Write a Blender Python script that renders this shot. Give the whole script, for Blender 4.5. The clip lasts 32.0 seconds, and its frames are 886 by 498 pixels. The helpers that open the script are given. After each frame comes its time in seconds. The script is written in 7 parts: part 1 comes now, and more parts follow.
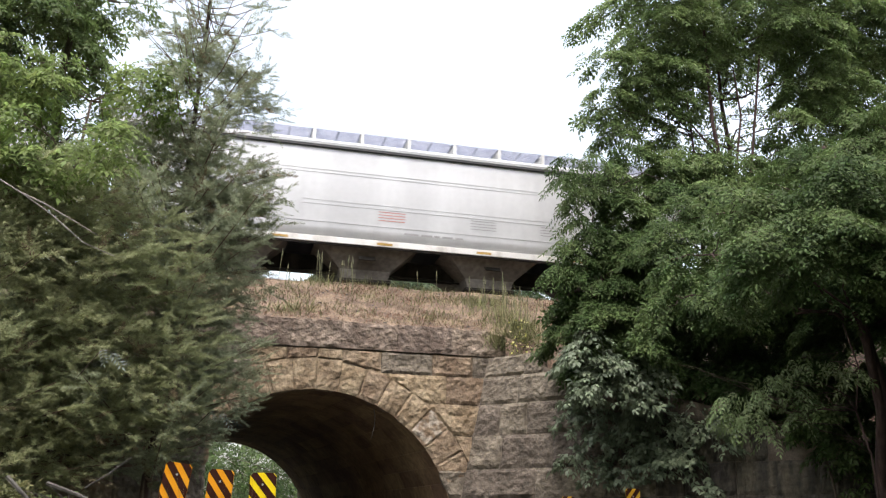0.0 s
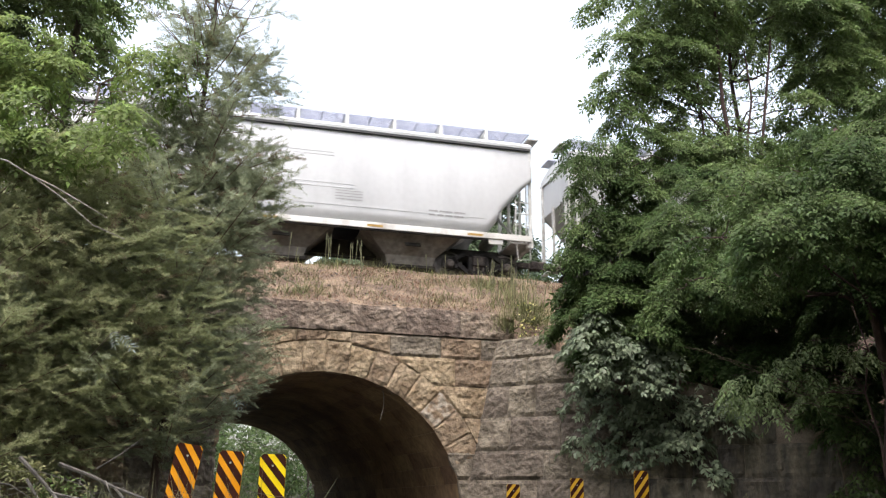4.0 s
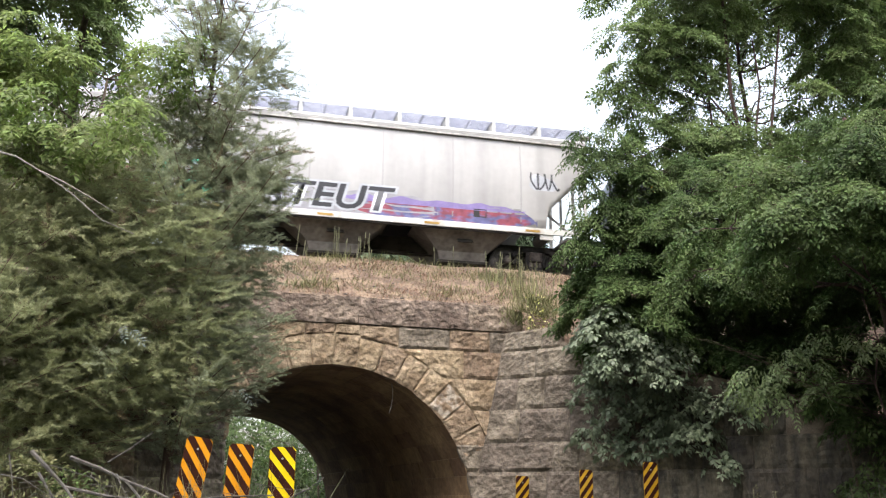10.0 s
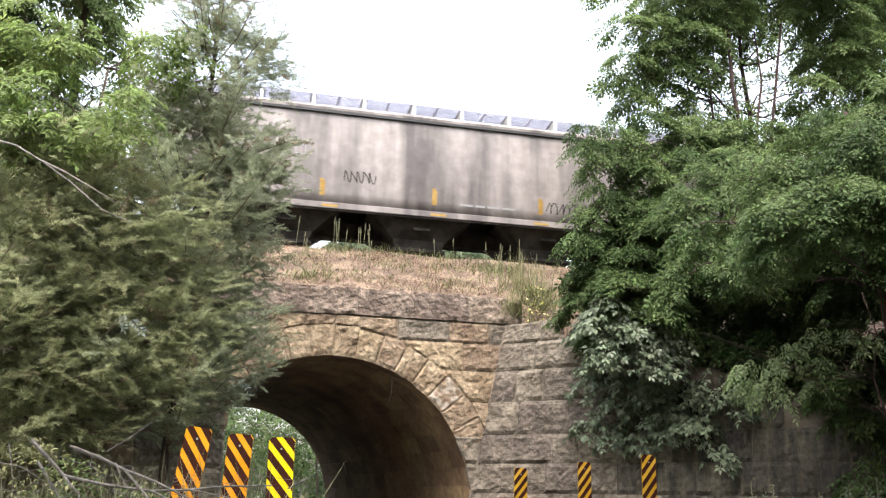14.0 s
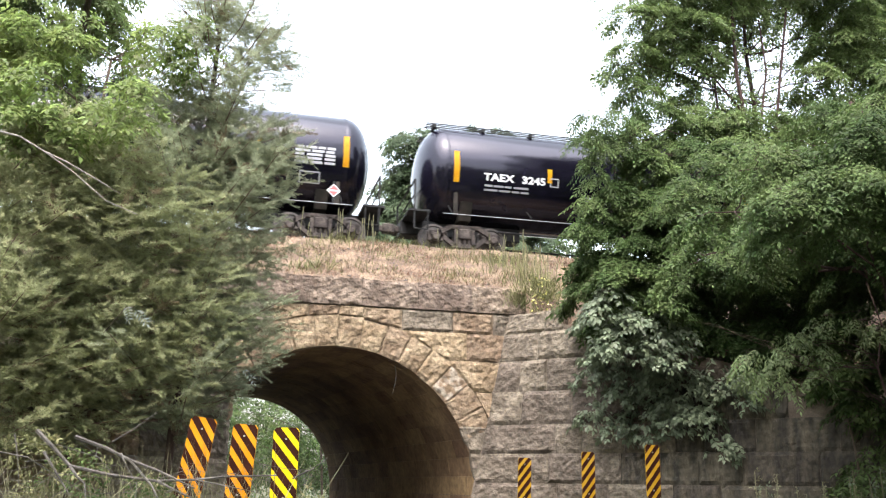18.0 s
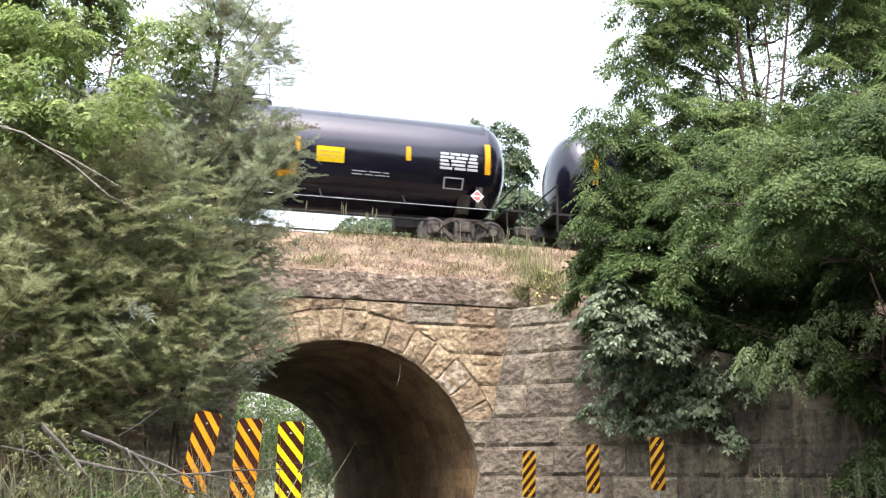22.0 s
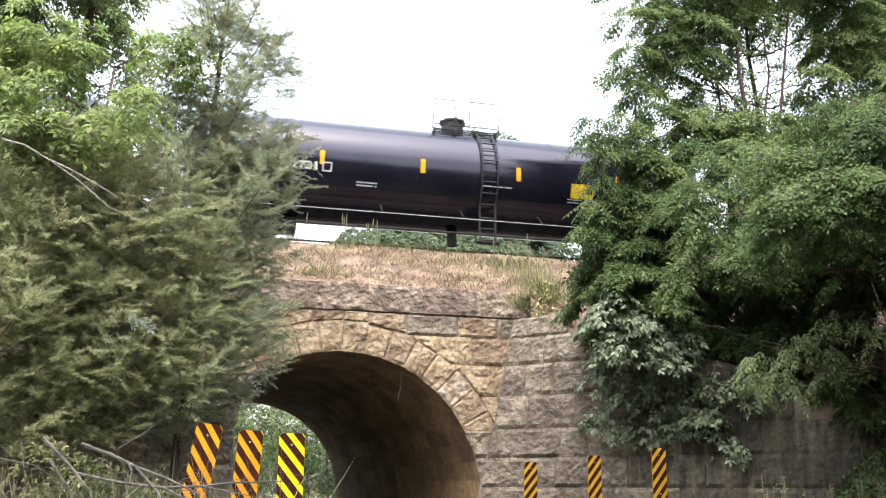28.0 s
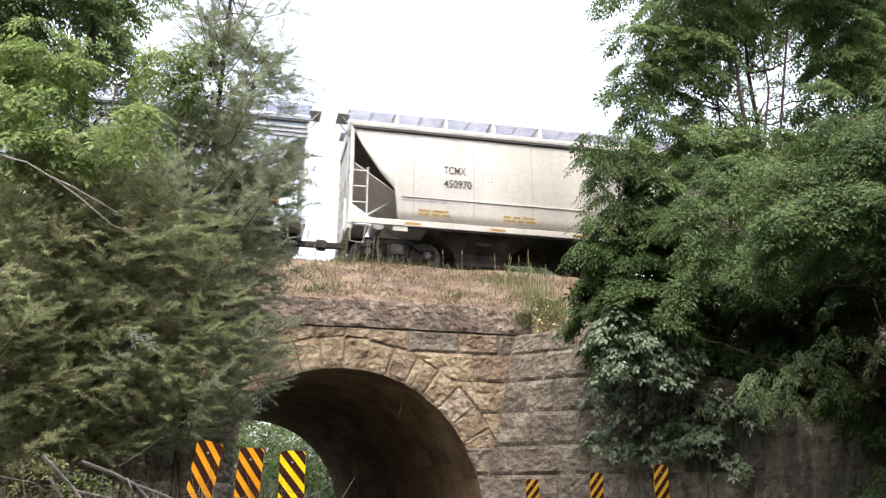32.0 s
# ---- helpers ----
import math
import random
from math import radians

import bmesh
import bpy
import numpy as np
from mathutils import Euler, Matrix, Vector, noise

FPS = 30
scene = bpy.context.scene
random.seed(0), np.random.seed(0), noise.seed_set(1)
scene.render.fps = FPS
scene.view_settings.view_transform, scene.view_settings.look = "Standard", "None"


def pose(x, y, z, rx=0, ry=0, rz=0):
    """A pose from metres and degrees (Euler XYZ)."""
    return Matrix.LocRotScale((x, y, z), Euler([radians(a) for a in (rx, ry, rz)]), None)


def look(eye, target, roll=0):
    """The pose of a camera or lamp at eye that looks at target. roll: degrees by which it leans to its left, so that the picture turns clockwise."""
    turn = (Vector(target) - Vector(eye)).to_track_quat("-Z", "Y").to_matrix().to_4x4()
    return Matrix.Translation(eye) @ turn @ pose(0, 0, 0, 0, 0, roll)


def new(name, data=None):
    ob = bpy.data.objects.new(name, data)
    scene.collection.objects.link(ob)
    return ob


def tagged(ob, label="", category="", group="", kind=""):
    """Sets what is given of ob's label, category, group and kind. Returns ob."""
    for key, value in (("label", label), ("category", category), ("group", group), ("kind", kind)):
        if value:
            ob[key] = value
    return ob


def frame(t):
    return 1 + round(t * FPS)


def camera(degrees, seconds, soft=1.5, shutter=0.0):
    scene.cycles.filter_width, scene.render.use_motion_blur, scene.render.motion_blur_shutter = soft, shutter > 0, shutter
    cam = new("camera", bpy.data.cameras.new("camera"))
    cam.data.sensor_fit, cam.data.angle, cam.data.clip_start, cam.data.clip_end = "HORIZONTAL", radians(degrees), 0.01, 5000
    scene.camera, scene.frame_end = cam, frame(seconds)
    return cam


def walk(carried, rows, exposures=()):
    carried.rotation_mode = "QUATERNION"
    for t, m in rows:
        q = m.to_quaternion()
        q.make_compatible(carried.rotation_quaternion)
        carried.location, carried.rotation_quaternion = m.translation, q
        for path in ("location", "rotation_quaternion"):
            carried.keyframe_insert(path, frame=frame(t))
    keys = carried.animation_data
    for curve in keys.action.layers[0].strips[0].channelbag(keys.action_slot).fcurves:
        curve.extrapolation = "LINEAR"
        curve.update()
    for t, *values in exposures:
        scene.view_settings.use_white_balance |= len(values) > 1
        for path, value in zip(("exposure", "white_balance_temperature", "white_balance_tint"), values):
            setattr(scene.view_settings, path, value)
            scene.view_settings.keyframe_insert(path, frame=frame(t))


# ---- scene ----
# ---- camera ----
EYE = (0.0, 0.0, 1.6)
cam = camera(53.37, 32.0, soft=1.2, shutter=0.09)


def aim(turn, tilt, lean):
    return pose(*EYE, 90 + tilt, 0, turn) @ pose(0, 0, 0, 0, 0, lean)


# seconds, turn, tilt and lean of the carried camera, in degrees
walk(cam, [(t, aim(a, b, c)) for t, a, b, c in [
    (0, -14.572, 17.883, 0.529),
    (0.5, -14.627, 18.088, 0.473),
    (1, -14.481, 17.798, 0.522),
    (1.5, -14.309, 17.505, 0.636),
    (2, -14.191, 17.276, 0.654),
    (2.5, -14.108, 17.176, 0.755),
    (3, -13.983, 16.965, 0.730),
    (3.5, -14.007, 16.830, 0.762),
    (5.5, -13.857, 16.547, 0.390),
    (6, -13.828, 16.432, 0.469),
    (6.5, -13.923, 16.394, 0.489),
    (7, -13.853, 16.309, 0.603),
    (7.5, -13.684, 16.459, 0.714),
    (8, -13.474, 16.522, 0.645),
    (8.5, -13.446, 16.537, 0.522),
    (9, -13.419, 16.472, 0.616),
    (9.5, -13.532, 16.473, 0.594),
    (10, -13.464, 16.272, 0.497),
    (10.5, -13.496, 16.084, 0.586),
    (11, -13.531, 16.126, 0.650),
    (11.5, -13.573, 15.916, 0.531),
    (12, -13.584, 15.753, 0.688),
    (12.5, -13.414, 15.646, 0.745),
    (13, -13.237, 15.716, 0.836),
    (13.5, -13.294, 15.816, 0.887),
    (14, -13.467, 15.742, 0.874),
    (14.5, -13.483, 15.756, 1.012),
    (16.5, -13.287, 15.224, 0.861),
    (17, -13.244, 15.015, 0.916),
    (17.5, -13.169, 15.020, 0.886),
    (18, -13.227, 15.122, 0.846),
    (18.5, -13.317, 14.927, 0.683),
    (19, -13.206, 14.931, 0.693),
    (19.5, -12.984, 14.874, 0.746),
    (20, -12.994, 14.851, 0.830),
    (20.5, -13.085, 14.853, 0.775),
    (21, -13.078, 14.817, 0.672),
    (21.5, -13.112, 14.743, 0.588),
    (22, -13.000, 14.700, 0.600),
    (22.5, -13.016, 14.644, 0.627),
    (23, -13.052, 14.652, 0.644),
    (23.5, -13.092, 14.772, 0.753),
    (24, -13.160, 14.928, 0.636),
    (24.5, -13.160, 15.108, 0.555),
    (25, -12.938, 15.164, 0.545),
    (25.5, -12.985, 15.317, 0.476),
    (27.5, -12.939, 15.387, 0.417),
    (28, -12.945, 15.408, 0.443),
    (28.5, -12.932, 15.365, 0.453),
    (29, -13.049, 15.506, 0.365),
    (29.5, -13.014, 15.761, 0.355),
    (30, -12.945, 16.011, 0.501),
    (30.5, -12.918, 16.108, 0.497),
    (31, -12.996, 16.254, 0.391),
    (31.5, -12.942, 16.343, 0.406),
    (32, -12.870, 16.470, 0.360)]], exposures=[(t, 0.89 + e) for t, e in (
    (0, 0.05), (3.5, 0.12), (6, 0.25), (9, 0.35), (10.3, 0.45), (11, 0.7), (13, 0.8), (14, 0.75), (17, 0.9), (22, 0.92), (29.3, 0.92), (30, 0.6), (31, 0.45), (32, 0.4))])

# ---- light: a bright overcast sky and a wide, weak sun ----
SUN_HEIGHT, SUN_TURN = radians(66), radians(205)
world = bpy.data.worlds.new("overcast")
scene.world = world
world.use_nodes = True
wn, wl = world.node_tree.nodes, world.node_tree.links
sky = wn.new("ShaderNodeTexSky")
sky.sky_type, sky.sun_disc = "NISHITA", False
sky.sun_elevation, sky.sun_rotation = SUN_HEIGHT, SUN_TURN
sky.dust_density, sky.air_density, sky.altitude = 6.0, 1.5, 200
grey = wn.new("ShaderNodeHueSaturation")
grey.inputs["Saturation"].default_value = 0.5
wl.new(sky.outputs[0], grey.inputs["Color"])
wl.new(grey.outputs[0], wn["Background"].inputs["Color"])
wn["Background"].inputs["Strength"].default_value = 0.24
sun = new("sun", bpy.data.lights.new("sun", "SUN"))
sun.data.energy, sun.data.angle, sun.data.color = 1.05, radians(75), (0.93, 0.945, 1.13)
sun.matrix_world = look((40 * math.cos(SUN_HEIGHT) * math.sin(SUN_TURN), 40 * math.cos(SUN_HEIGHT) * math.cos(SUN_TURN), 40 * math.sin(SUN_HEIGHT)), (0, 0, 0))


# ---- materials ----
def material(name, colour, rough=0.7, metal=0.0, second=None, scale=3.0, detail=6.0, mix=(0.4, 0.65), fine=0.12, fine_scale=60.0,
             bump=0.0, bump_scale=20.0, bump_depth=0.03, stretch=(1, 1, 1), per_object=0.0, per_island=0.0, through_leaf=0.0, spec=0.5, space="Object"):
    m = bpy.data.materials.new(name)
    m.use_nodes = True
    n, l = m.node_tree.nodes, m.node_tree.links
    b = n["Principled BSDF"]
    b.inputs["Roughness"].default_value, b.inputs["Metallic"].default_value = rough, metal
    b.inputs["Specular IOR Level"].default_value = spec
    tc = n.new("ShaderNodeTexCoord")
    mp = n.new("ShaderNodeMapping")
    mp.inputs["Scale"].default_value = stretch
    l.new(tc.outputs[space], mp.inputs["Vector"])
    noise_a = n.new("ShaderNodeTexNoise")
    noise_a.inputs["Scale"].default_value, noise_a.inputs["Detail"].default_value = scale, detail
    l.new(mp.outputs[0], noise_a.inputs["Vector"])
    ramp = n.new("ShaderNodeValToRGB")
    ramp.color_ramp.elements[0].position, ramp.color_ramp.elements[1].position = mix
    ramp.color_ramp.elements[0].color = (*colour, 1)
    ramp.color_ramp.elements[1].color = (*(second or colour), 1)
    l.new(noise_a.outputs["Fac"], ramp.inputs[0])
    noise_b = n.new("ShaderNodeTexNoise")
    noise_b.inputs["Scale"].default_value, noise_b.inputs["Detail"].default_value = fine_scale, 3.0
    l.new(tc.outputs[space], noise_b.inputs["Vector"])
    val = n.new("ShaderNodeMapRange")
    val.inputs[3].default_value, val.inputs[4].default_value = 1 - fine, 1 + fine
    val.inputs[1].default_value, val.inputs[2].default_value = 0.3, 0.7
    l.new(noise_b.outputs["Fac"], val.inputs[0])
    hsv = n.new("ShaderNodeHueSaturation")
    l.new(ramp.outputs[0], hsv.inputs["Color"])
    last = val.outputs[0]
    for amount, node, out in ((per_object, "ShaderNodeObjectInfo", "Random"), (per_island, "ShaderNodeNewGeometry", "Random Per Island")):
        if amount:
            src = n.new(node)
            r = n.new("ShaderNodeMapRange")
            r.inputs[3].default_value, r.inputs[4].default_value = 1 - amount, 1 + amount
            l.new(src.outputs[out], r.inputs[0])
            mul = n.new("ShaderNodeMath")
            mul.operation = "MULTIPLY"
            l.new(last, mul.inputs[0])
            l.new(r.outputs[0], mul.inputs[1])
            last = mul.outputs[0]
            h = n.new("ShaderNodeMapRange")
            h.inputs[3].default_value, h.inputs[4].default_value = 0.5 - 0.035 * amount, 0.5 + 0.035 * amount
            l.new(src.outputs[out], h.inputs[0])
            l.new(h.outputs[0], hsv.inputs["Hue"])
    l.new(last, hsv.inputs["Value"])
    l.new(hsv.outputs[0], b.inputs["Base Color"])
    if bump:
        noise_c = n.new("ShaderNodeTexNoise")
        noise_c.inputs["Scale"].default_value, noise_c.inputs["Detail"].default_value = bump_scale, 5.0
        l.new(mp.outputs[0], noise_c.inputs["Vector"])
        bp = n.new("ShaderNodeBump")
        bp.inputs["Strength"].default_value, bp.inputs["Distance"].default_value = bump, bump_depth
        l.new(noise_c.outputs["Fac"], bp.inputs["Height"])
        l.new(bp.outputs[0], b.inputs["Normal"])
    if through_leaf:
        tr = n.new("ShaderNodeBsdfTranslucent")
        l.new(hsv.outputs[0], tr.inputs["Color"])
        mx = n.new("ShaderNodeMixShader")
        mx.inputs[0].default_value = through_leaf
        l.new(b.outputs[0], mx.inputs[1])
        l.new(tr.outputs[0], mx.inputs[2])
        l.new(mx.outputs[0], n["Material Output"].inputs["Surface"])
    return m


STONE_WARM = material("sandstone_warm", (0.168, 0.115, 0.069), 0.9, second=(0.285, 0.212, 0.137), scale=2.2, fine=0.38, fine_scale=11, bump=1.0, bump_scale=7, bump_depth=0.09, per_object=0.22)
STONE_GREY = material("sandstone_grey", (0.102, 0.081, 0.059), 0.92, second=(0.176, 0.143, 0.107), scale=2.2, fine=0.38, fine_scale=11, bump=1.0, bump_scale=7, bump_depth=0.09, per_object=0.22)
MORTAR = material("mortar", (0.11, 0.085, 0.062), 0.95, second=(0.19, 0.15, 0.112), scale=5, fine=0.3, bump=0.4)
VAULT = material("vault_stone", (0.17, 0.10, 0.048), 0.9, second=(0.28, 0.18, 0.09), scale=0.9, fine=0.25, fine_scale=7, bump=0.6, bump_scale=9, per_object=0.2)
# stained, streaked stone; its darker base also paints the shade under the trees
STONE_STREAKED_SHADE = material("shaded_streaked_sandstone", (0.042, 0.035, 0.026), 0.85, second=(0.112, 0.092, 0.063), scale=2.6, stretch=(2.2, 2.2, 0.45), mix=(0.38, 0.7), fine=0.35, fine_scale=11, bump=1.0, bump_scale=7, bump_depth=0.07, per_object=0.25)
STONE_PALE = material("limewashed_stone", (0.19, 0.13, 0.08), 0.9, second=(0.32, 0.27, 0.21), scale=4.5, mix=(0.45, 0.58), fine=0.3, fine_scale=11, bump=1.0, bump_scale=7, bump_depth=0.06)
BLEACHED = material("bleached_wood", (0.17, 0.152, 0.13), 0.9, second=(0.26, 0.235, 0.205), scale=6, bump=0.4)
SOIL = material("dry_bank_soil", (0.10, 0.066, 0.044), 1.0, second=(0.20, 0.142, 0.092), scale=2.0, fine=0.45, fine_scale=16, bump=0.8)
STONE_COPING = material("sandstone_brown", (0.125, 0.090, 0.066), 0.92, second=(0.225, 0.172, 0.13), scale=3.0, fine=0.45, fine_scale=9, bump=1.0, bump_scale=6, bump_depth=0.14, per_object=0.2)
MEADOW = material("ground_green", (0.035, 0.05, 0.018), 1.0, second=(0.09, 0.085, 0.04), scale=0.8, fine=0.4, fine_scale=12, bump=0.8)
ASPHALT = material("asphalt", (0.05, 0.05, 0.05), 0.9, second=(0.065, 0.063, 0.06), scale=2, fine=0.2, fine_scale=90, bump=0.4, bump_scale=80)
BALLAST = material("ballast", (0.10, 0.085, 0.075), 0.95, second=(0.18, 0.155, 0.135), scale=14, fine=0.4, fine_scale=30, bump=1.0, bump_scale=25)
RAIL_STEEL = material("rail_steel", (0.12, 0.07, 0.045), 0.6, 0.6, second=(0.2, 0.14, 0.1), scale=8)
TIMBER = material("tie_timber", (0.06, 0.045, 0.035), 0.9, second=(0.11, 0.09, 0.07), scale=6, stretch=(1, 6, 6))
BARK = material("bark", (0.07, 0.05, 0.035), 0.95, second=(0.13, 0.095, 0.065), scale=7, stretch=(3, 3, 0.6), bump=0.9, bump_scale=24)
BARK_DARK = material("dark_bark", (0.04, 0.02, 0.016), 0.9, second=(0.075, 0.042, 0.034), scale=7, stretch=(3, 3, 0.6), bump=0.9, bump_scale=24)
BARK_RED = material("cedar_bark", (0.10, 0.06, 0.04), 0.95, second=(0.17, 0.11, 0.075), scale=7, stretch=(4, 4, 0.5), bump=0.9, bump_scale=24)
DEADWOOD = material("dead_wood", (0.048, 0.042, 0.036), 0.95, second=(0.115, 0.102, 0.09), scale=6, bump=0.6)
LEAF = material("leaf_green", (0.052, 0.084, 0.025), 0.6, second=(0.114, 0.156, 0.052), scale=0.7, fine=0.2, fine_scale=5, per_island=0.35, through_leaf=0.4, spec=0.22)
LEAF_SOFT = material("leaf_soft_green", (0.125, 0.165, 0.062), 0.5, second=(0.19, 0.235, 0.105), scale=1.1, fine=0.2, fine_scale=6, per_island=0.3, through_leaf=0.35, spec=0.3)
LEAF_SILVER = material("leaf_silvery", (0.12, 0.14, 0.115), 0.6, second=(0.17, 0.19, 0.165), scale=3, per_island=0.2, through_leaf=0.2, spec=0.2)
LEAF_BRIGHT = material("leaf_bright", (0.125, 0.175, 0.045), 0.5, second=(0.21, 0.265, 0.085), scale=0.9, fine=0.2, fine_scale=5, per_island=0.3, through_leaf=0.6, spec=0.35)
LEAF_HIGH = material("leaf_high", (0.098, 0.140, 0.044), 0.5, second=(0.165, 0.215, 0.076), scale=0.7, fine=0.2, fine_scale=5, per_island=0.35, through_leaf=0.5, spec=0.35)
LEAF_GREY = material("leaf_greyish", (0.128, 0.158, 0.092), 0.55, second=(0.19, 0.225, 0.14), scale=1.1, fine=0.2, fine_scale=6, per_island=0.3, through_leaf=0.3, spec=0.4)
NEEDLE = material("cedar_needles", (0.222, 0.245, 0.15), 0.75, second=(0.325, 0.348, 0.222), scale=1.2, fine=0.15, fine_scale=6, per_island=0.2, through_leaf=0.5, spec=0.15)
NEEDLE_GREEN = material("cedar_needles_green", (0.252, 0.272, 0.142), 0.75, second=(0.372, 0.378, 0.212), scale=0.9, fine=0.15, fine_scale=6, per_island=0.2, through_leaf=0.62, spec=0.15)
NEEDLE_TAN = material("cedar_needles_tan", (0.16, 0.125, 0.075), 0.8, second=(0.22, 0.175, 0.11), scale=2, per_island=0.3, through_leaf=0.2, spec=0.2)
FAR_LEAF = material("far_leaf", (0.052, 0.078, 0.036), 0.6, second=(0.095, 0.125, 0.064), scale=0.5, per_island=0.35, through_leaf=0.3, spec=0.3)
DRY_GRASS = material("dry_grass", (0.14, 0.112, 0.066), 0.9, second=(0.262, 0.214, 0.136), scale=1.1, per_island=0.45, through_leaf=0.25, spec=0.2)
RED_GRASS = material("red_dry_grass", (0.175, 0.10, 0.068), 0.9, second=(0.255, 0.165, 0.115), scale=1.1, per_island=0.4, through_leaf=0.25, spec=0.2)
WEED = material("weed_green", (0.12, 0.125, 0.05), 0.7, second=(0.20, 0.19, 0.09), scale=2, per_island=0.35, through_leaf=0.3, spec=0.3)
PALE_GRASS = material("pale_stalks", (0.125, 0.125, 0.07), 0.9, second=(0.215, 0.20, 0.12), scale=2, per_island=0.35, through_leaf=0.2, spec=0.2)
PALE_WEED = material("pale_weed", (0.20, 0.20, 0.09), 0.8, second=(0.30, 0.29, 0.15), scale=2, per_island=0.3, through_leaf=0.3, spec=0.2)
FLOWER = material("yellow_flower", (0.48, 0.47, 0.11), 0.7, second=(0.62, 0.60, 0.25), per_island=0.2)
SIGN_YELLOW = material("sign_yellow", (0.58, 0.42, 0.006), 0.45, second=(0.62, 0.46, 0.01), scale=4, fine=0.06, spec=0.08)
SIGN_ORANGE = material("sign_orange_yellow", (0.50, 0.195, 0.006), 0.45, second=(0.56, 0.235, 0.012), scale=4, fine=0.08, spec=0.08)
SIGN_FADED = material("sign_faded_yellow", (0.36, 0.20, 0.012), 0.5, second=(0.42, 0.25, 0.03), scale=4, fine=0.12, spec=0.08)
SIGN_DARK = material("sign_dark", (0.022, 0.008, 0.005), 0.85, second=(0.034, 0.012, 0.008), scale=5, spec=0.04)
POST = material("galvanized_post", (0.35, 0.36, 0.36), 0.5, 0.7, second=(0.25, 0.25, 0.25), scale=9)


# ---- mesh helpers ----
def part(name, bm, mat, parent=None, label=""):
    """Links a bmesh, or a mesh that is ready, as one object under a thing or a part."""
    if isinstance(bm, bmesh.types.BMesh):
        me = bpy.data.meshes.new(name)
        bm.to_mesh(me)
        bm.free()
    else:
        me = bm
    if mat and not me.materials:
        me.materials.append(mat)
    ob = new(name, me)
    ob.parent = parent
    if label:
        ob["label"] = label
    return ob


def thing(name, label, category, m=None, group="", kind=""):
    e = new(name)
    e.empty_display_size = 0.3
    if m is not None:
        e.matrix_basis = m
    return tagged(e, label, category, group, kind)


def add_box(bm, x0, x1, y0, y1, z0, z1, bevel=0.0, m=None):
    vs = bmesh.ops.create_cube(bm, size=1)["verts"]
    for v in vs:
        v.co = Vector(((x0 + x1) / 2 + v.co.x * (x1 - x0), (y0 + y1) / 2 + v.co.y * (y1 - y0), (z0 + z1) / 2 + v.co.z * (z1 - z0)))
    if bevel:
        es = list({e for v in vs for e in v.link_edges})
        r = bmesh.ops.bevel(bm, geom=es, offset=bevel, segments=1, affect="EDGES")
        vs = list({v for f in r["faces"] for v in f.verts} | {v for v in vs if v.is_valid})
    if m is not None:
        bmesh.ops.transform(bm, matrix=m, verts=vs)
    return vs


def add_tube(bm, pts, r, sides=6, r_end=None, caps=True):
    """A round bar along points, thinning to r_end."""
    pts = [Vector(p) for p in pts]
    rings = []
    for i, p in enumerate(pts):
        a = pts[max(i - 1, 0)]
        b = pts[min(i + 1, len(pts) - 1)]
        d = (b - a).normalized() if (b - a).length > 1e-6 else Vector((0, 0, 1))
        u = d.orthogonal().normalized() if i == 0 else (rings_u - d * rings_u.dot(d)).normalized()
        rings_u = u
        w = d.cross(u)
        rr = r if r_end is None else r + (r_end - r) * i / max(1, len(pts) - 1)
        rings.append([bm.verts.new(p + (u * math.cos(2 * math.pi * k / sides) + w * math.sin(2 * math.pi * k / sides)) * rr) for k in range(sides)])
    for a, b in zip(rings, rings[1:]):
        for k in range(sides):
            bm.faces.new((a[k], a[(k + 1) % sides], b[(k + 1) % sides], b[k]))
    if caps:
        bm.faces.new(rings[0][::-1])
        bm.faces.new(rings[-1])


def add_prism(bm, outline, y0, y1, axis="y"):
    """A closed outline in x, z drawn out along y (or, with axis 'x', an outline in y, z drawn out along x)."""
    def at(p, q):
        return (p[0], q, p[1]) if axis == "y" else (q, p[0], p[1])
    a = [bm.verts.new(at(p, y0)) for p in outline]
    b = [bm.verts.new(at(p, y1)) for p in outline]
    n = len(outline)
    for k in range(n):
        bm.faces.new((a[k], a[(k + 1) % n], b[(k + 1) % n], b[k]))
    bm.faces.new(a[::-1])
    bm.faces.new(b)
    bmesh.ops.recalc_face_normals(bm, faces=bm.faces)


def add_loft(bm, sections, close_ends=True):
    """Quads between closed rings of equal count."""
    rings = [[bm.verts.new(p) for p in s] for s in sections]
    n = len(rings[0])
    for a, b in zip(rings, rings[1:]):
        for k in range(n):
            bm.faces.new((a[k], a[(k + 1) % n], b[(k + 1) % n], b[k]))
    if close_ends:
        bm.faces.new(rings[0][::-1])
        bm.faces.new(rings[-1])
    bmesh.ops.recalc_face_normals(bm, faces=bm.faces)


def bm_box(*a, **k):
    bm = bmesh.new()
    add_box(bm, *a, **k)
    return bm


def bm_tube(*a, **k):
    bm = bmesh.new()
    add_tube(bm, *a, **k)
    return bm


def raw_mesh(name, verts, faces, mat):
    """A mesh from arrays: faces all of one count."""
    verts = np.asarray(verts, dtype=np.float32)
    faces = np.asarray(faces, dtype=np.int32)
    me = bpy.data.meshes.new(name)
    n, k = faces.shape
    me.vertices.add(len(verts))
    me.vertices.foreach_set("co", verts.ravel())
    me.loops.add(n * k)
    me.loops.foreach_set("vertex_index", faces.ravel())
    me.polygons.add(n)
    me.polygons.foreach_set("loop_start", np.arange(0, n * k, k, dtype=np.int32))
    me.polygons.foreach_set("loop_total", np.full(n, k, dtype=np.int32))
    me.update(calc_edges=True)
    me.validate()
    if mat:
        me.materials.append(mat)
    return me


def smooth(ob):
    for p in ob.data.polygons:
        p.use_smooth = True
    return ob


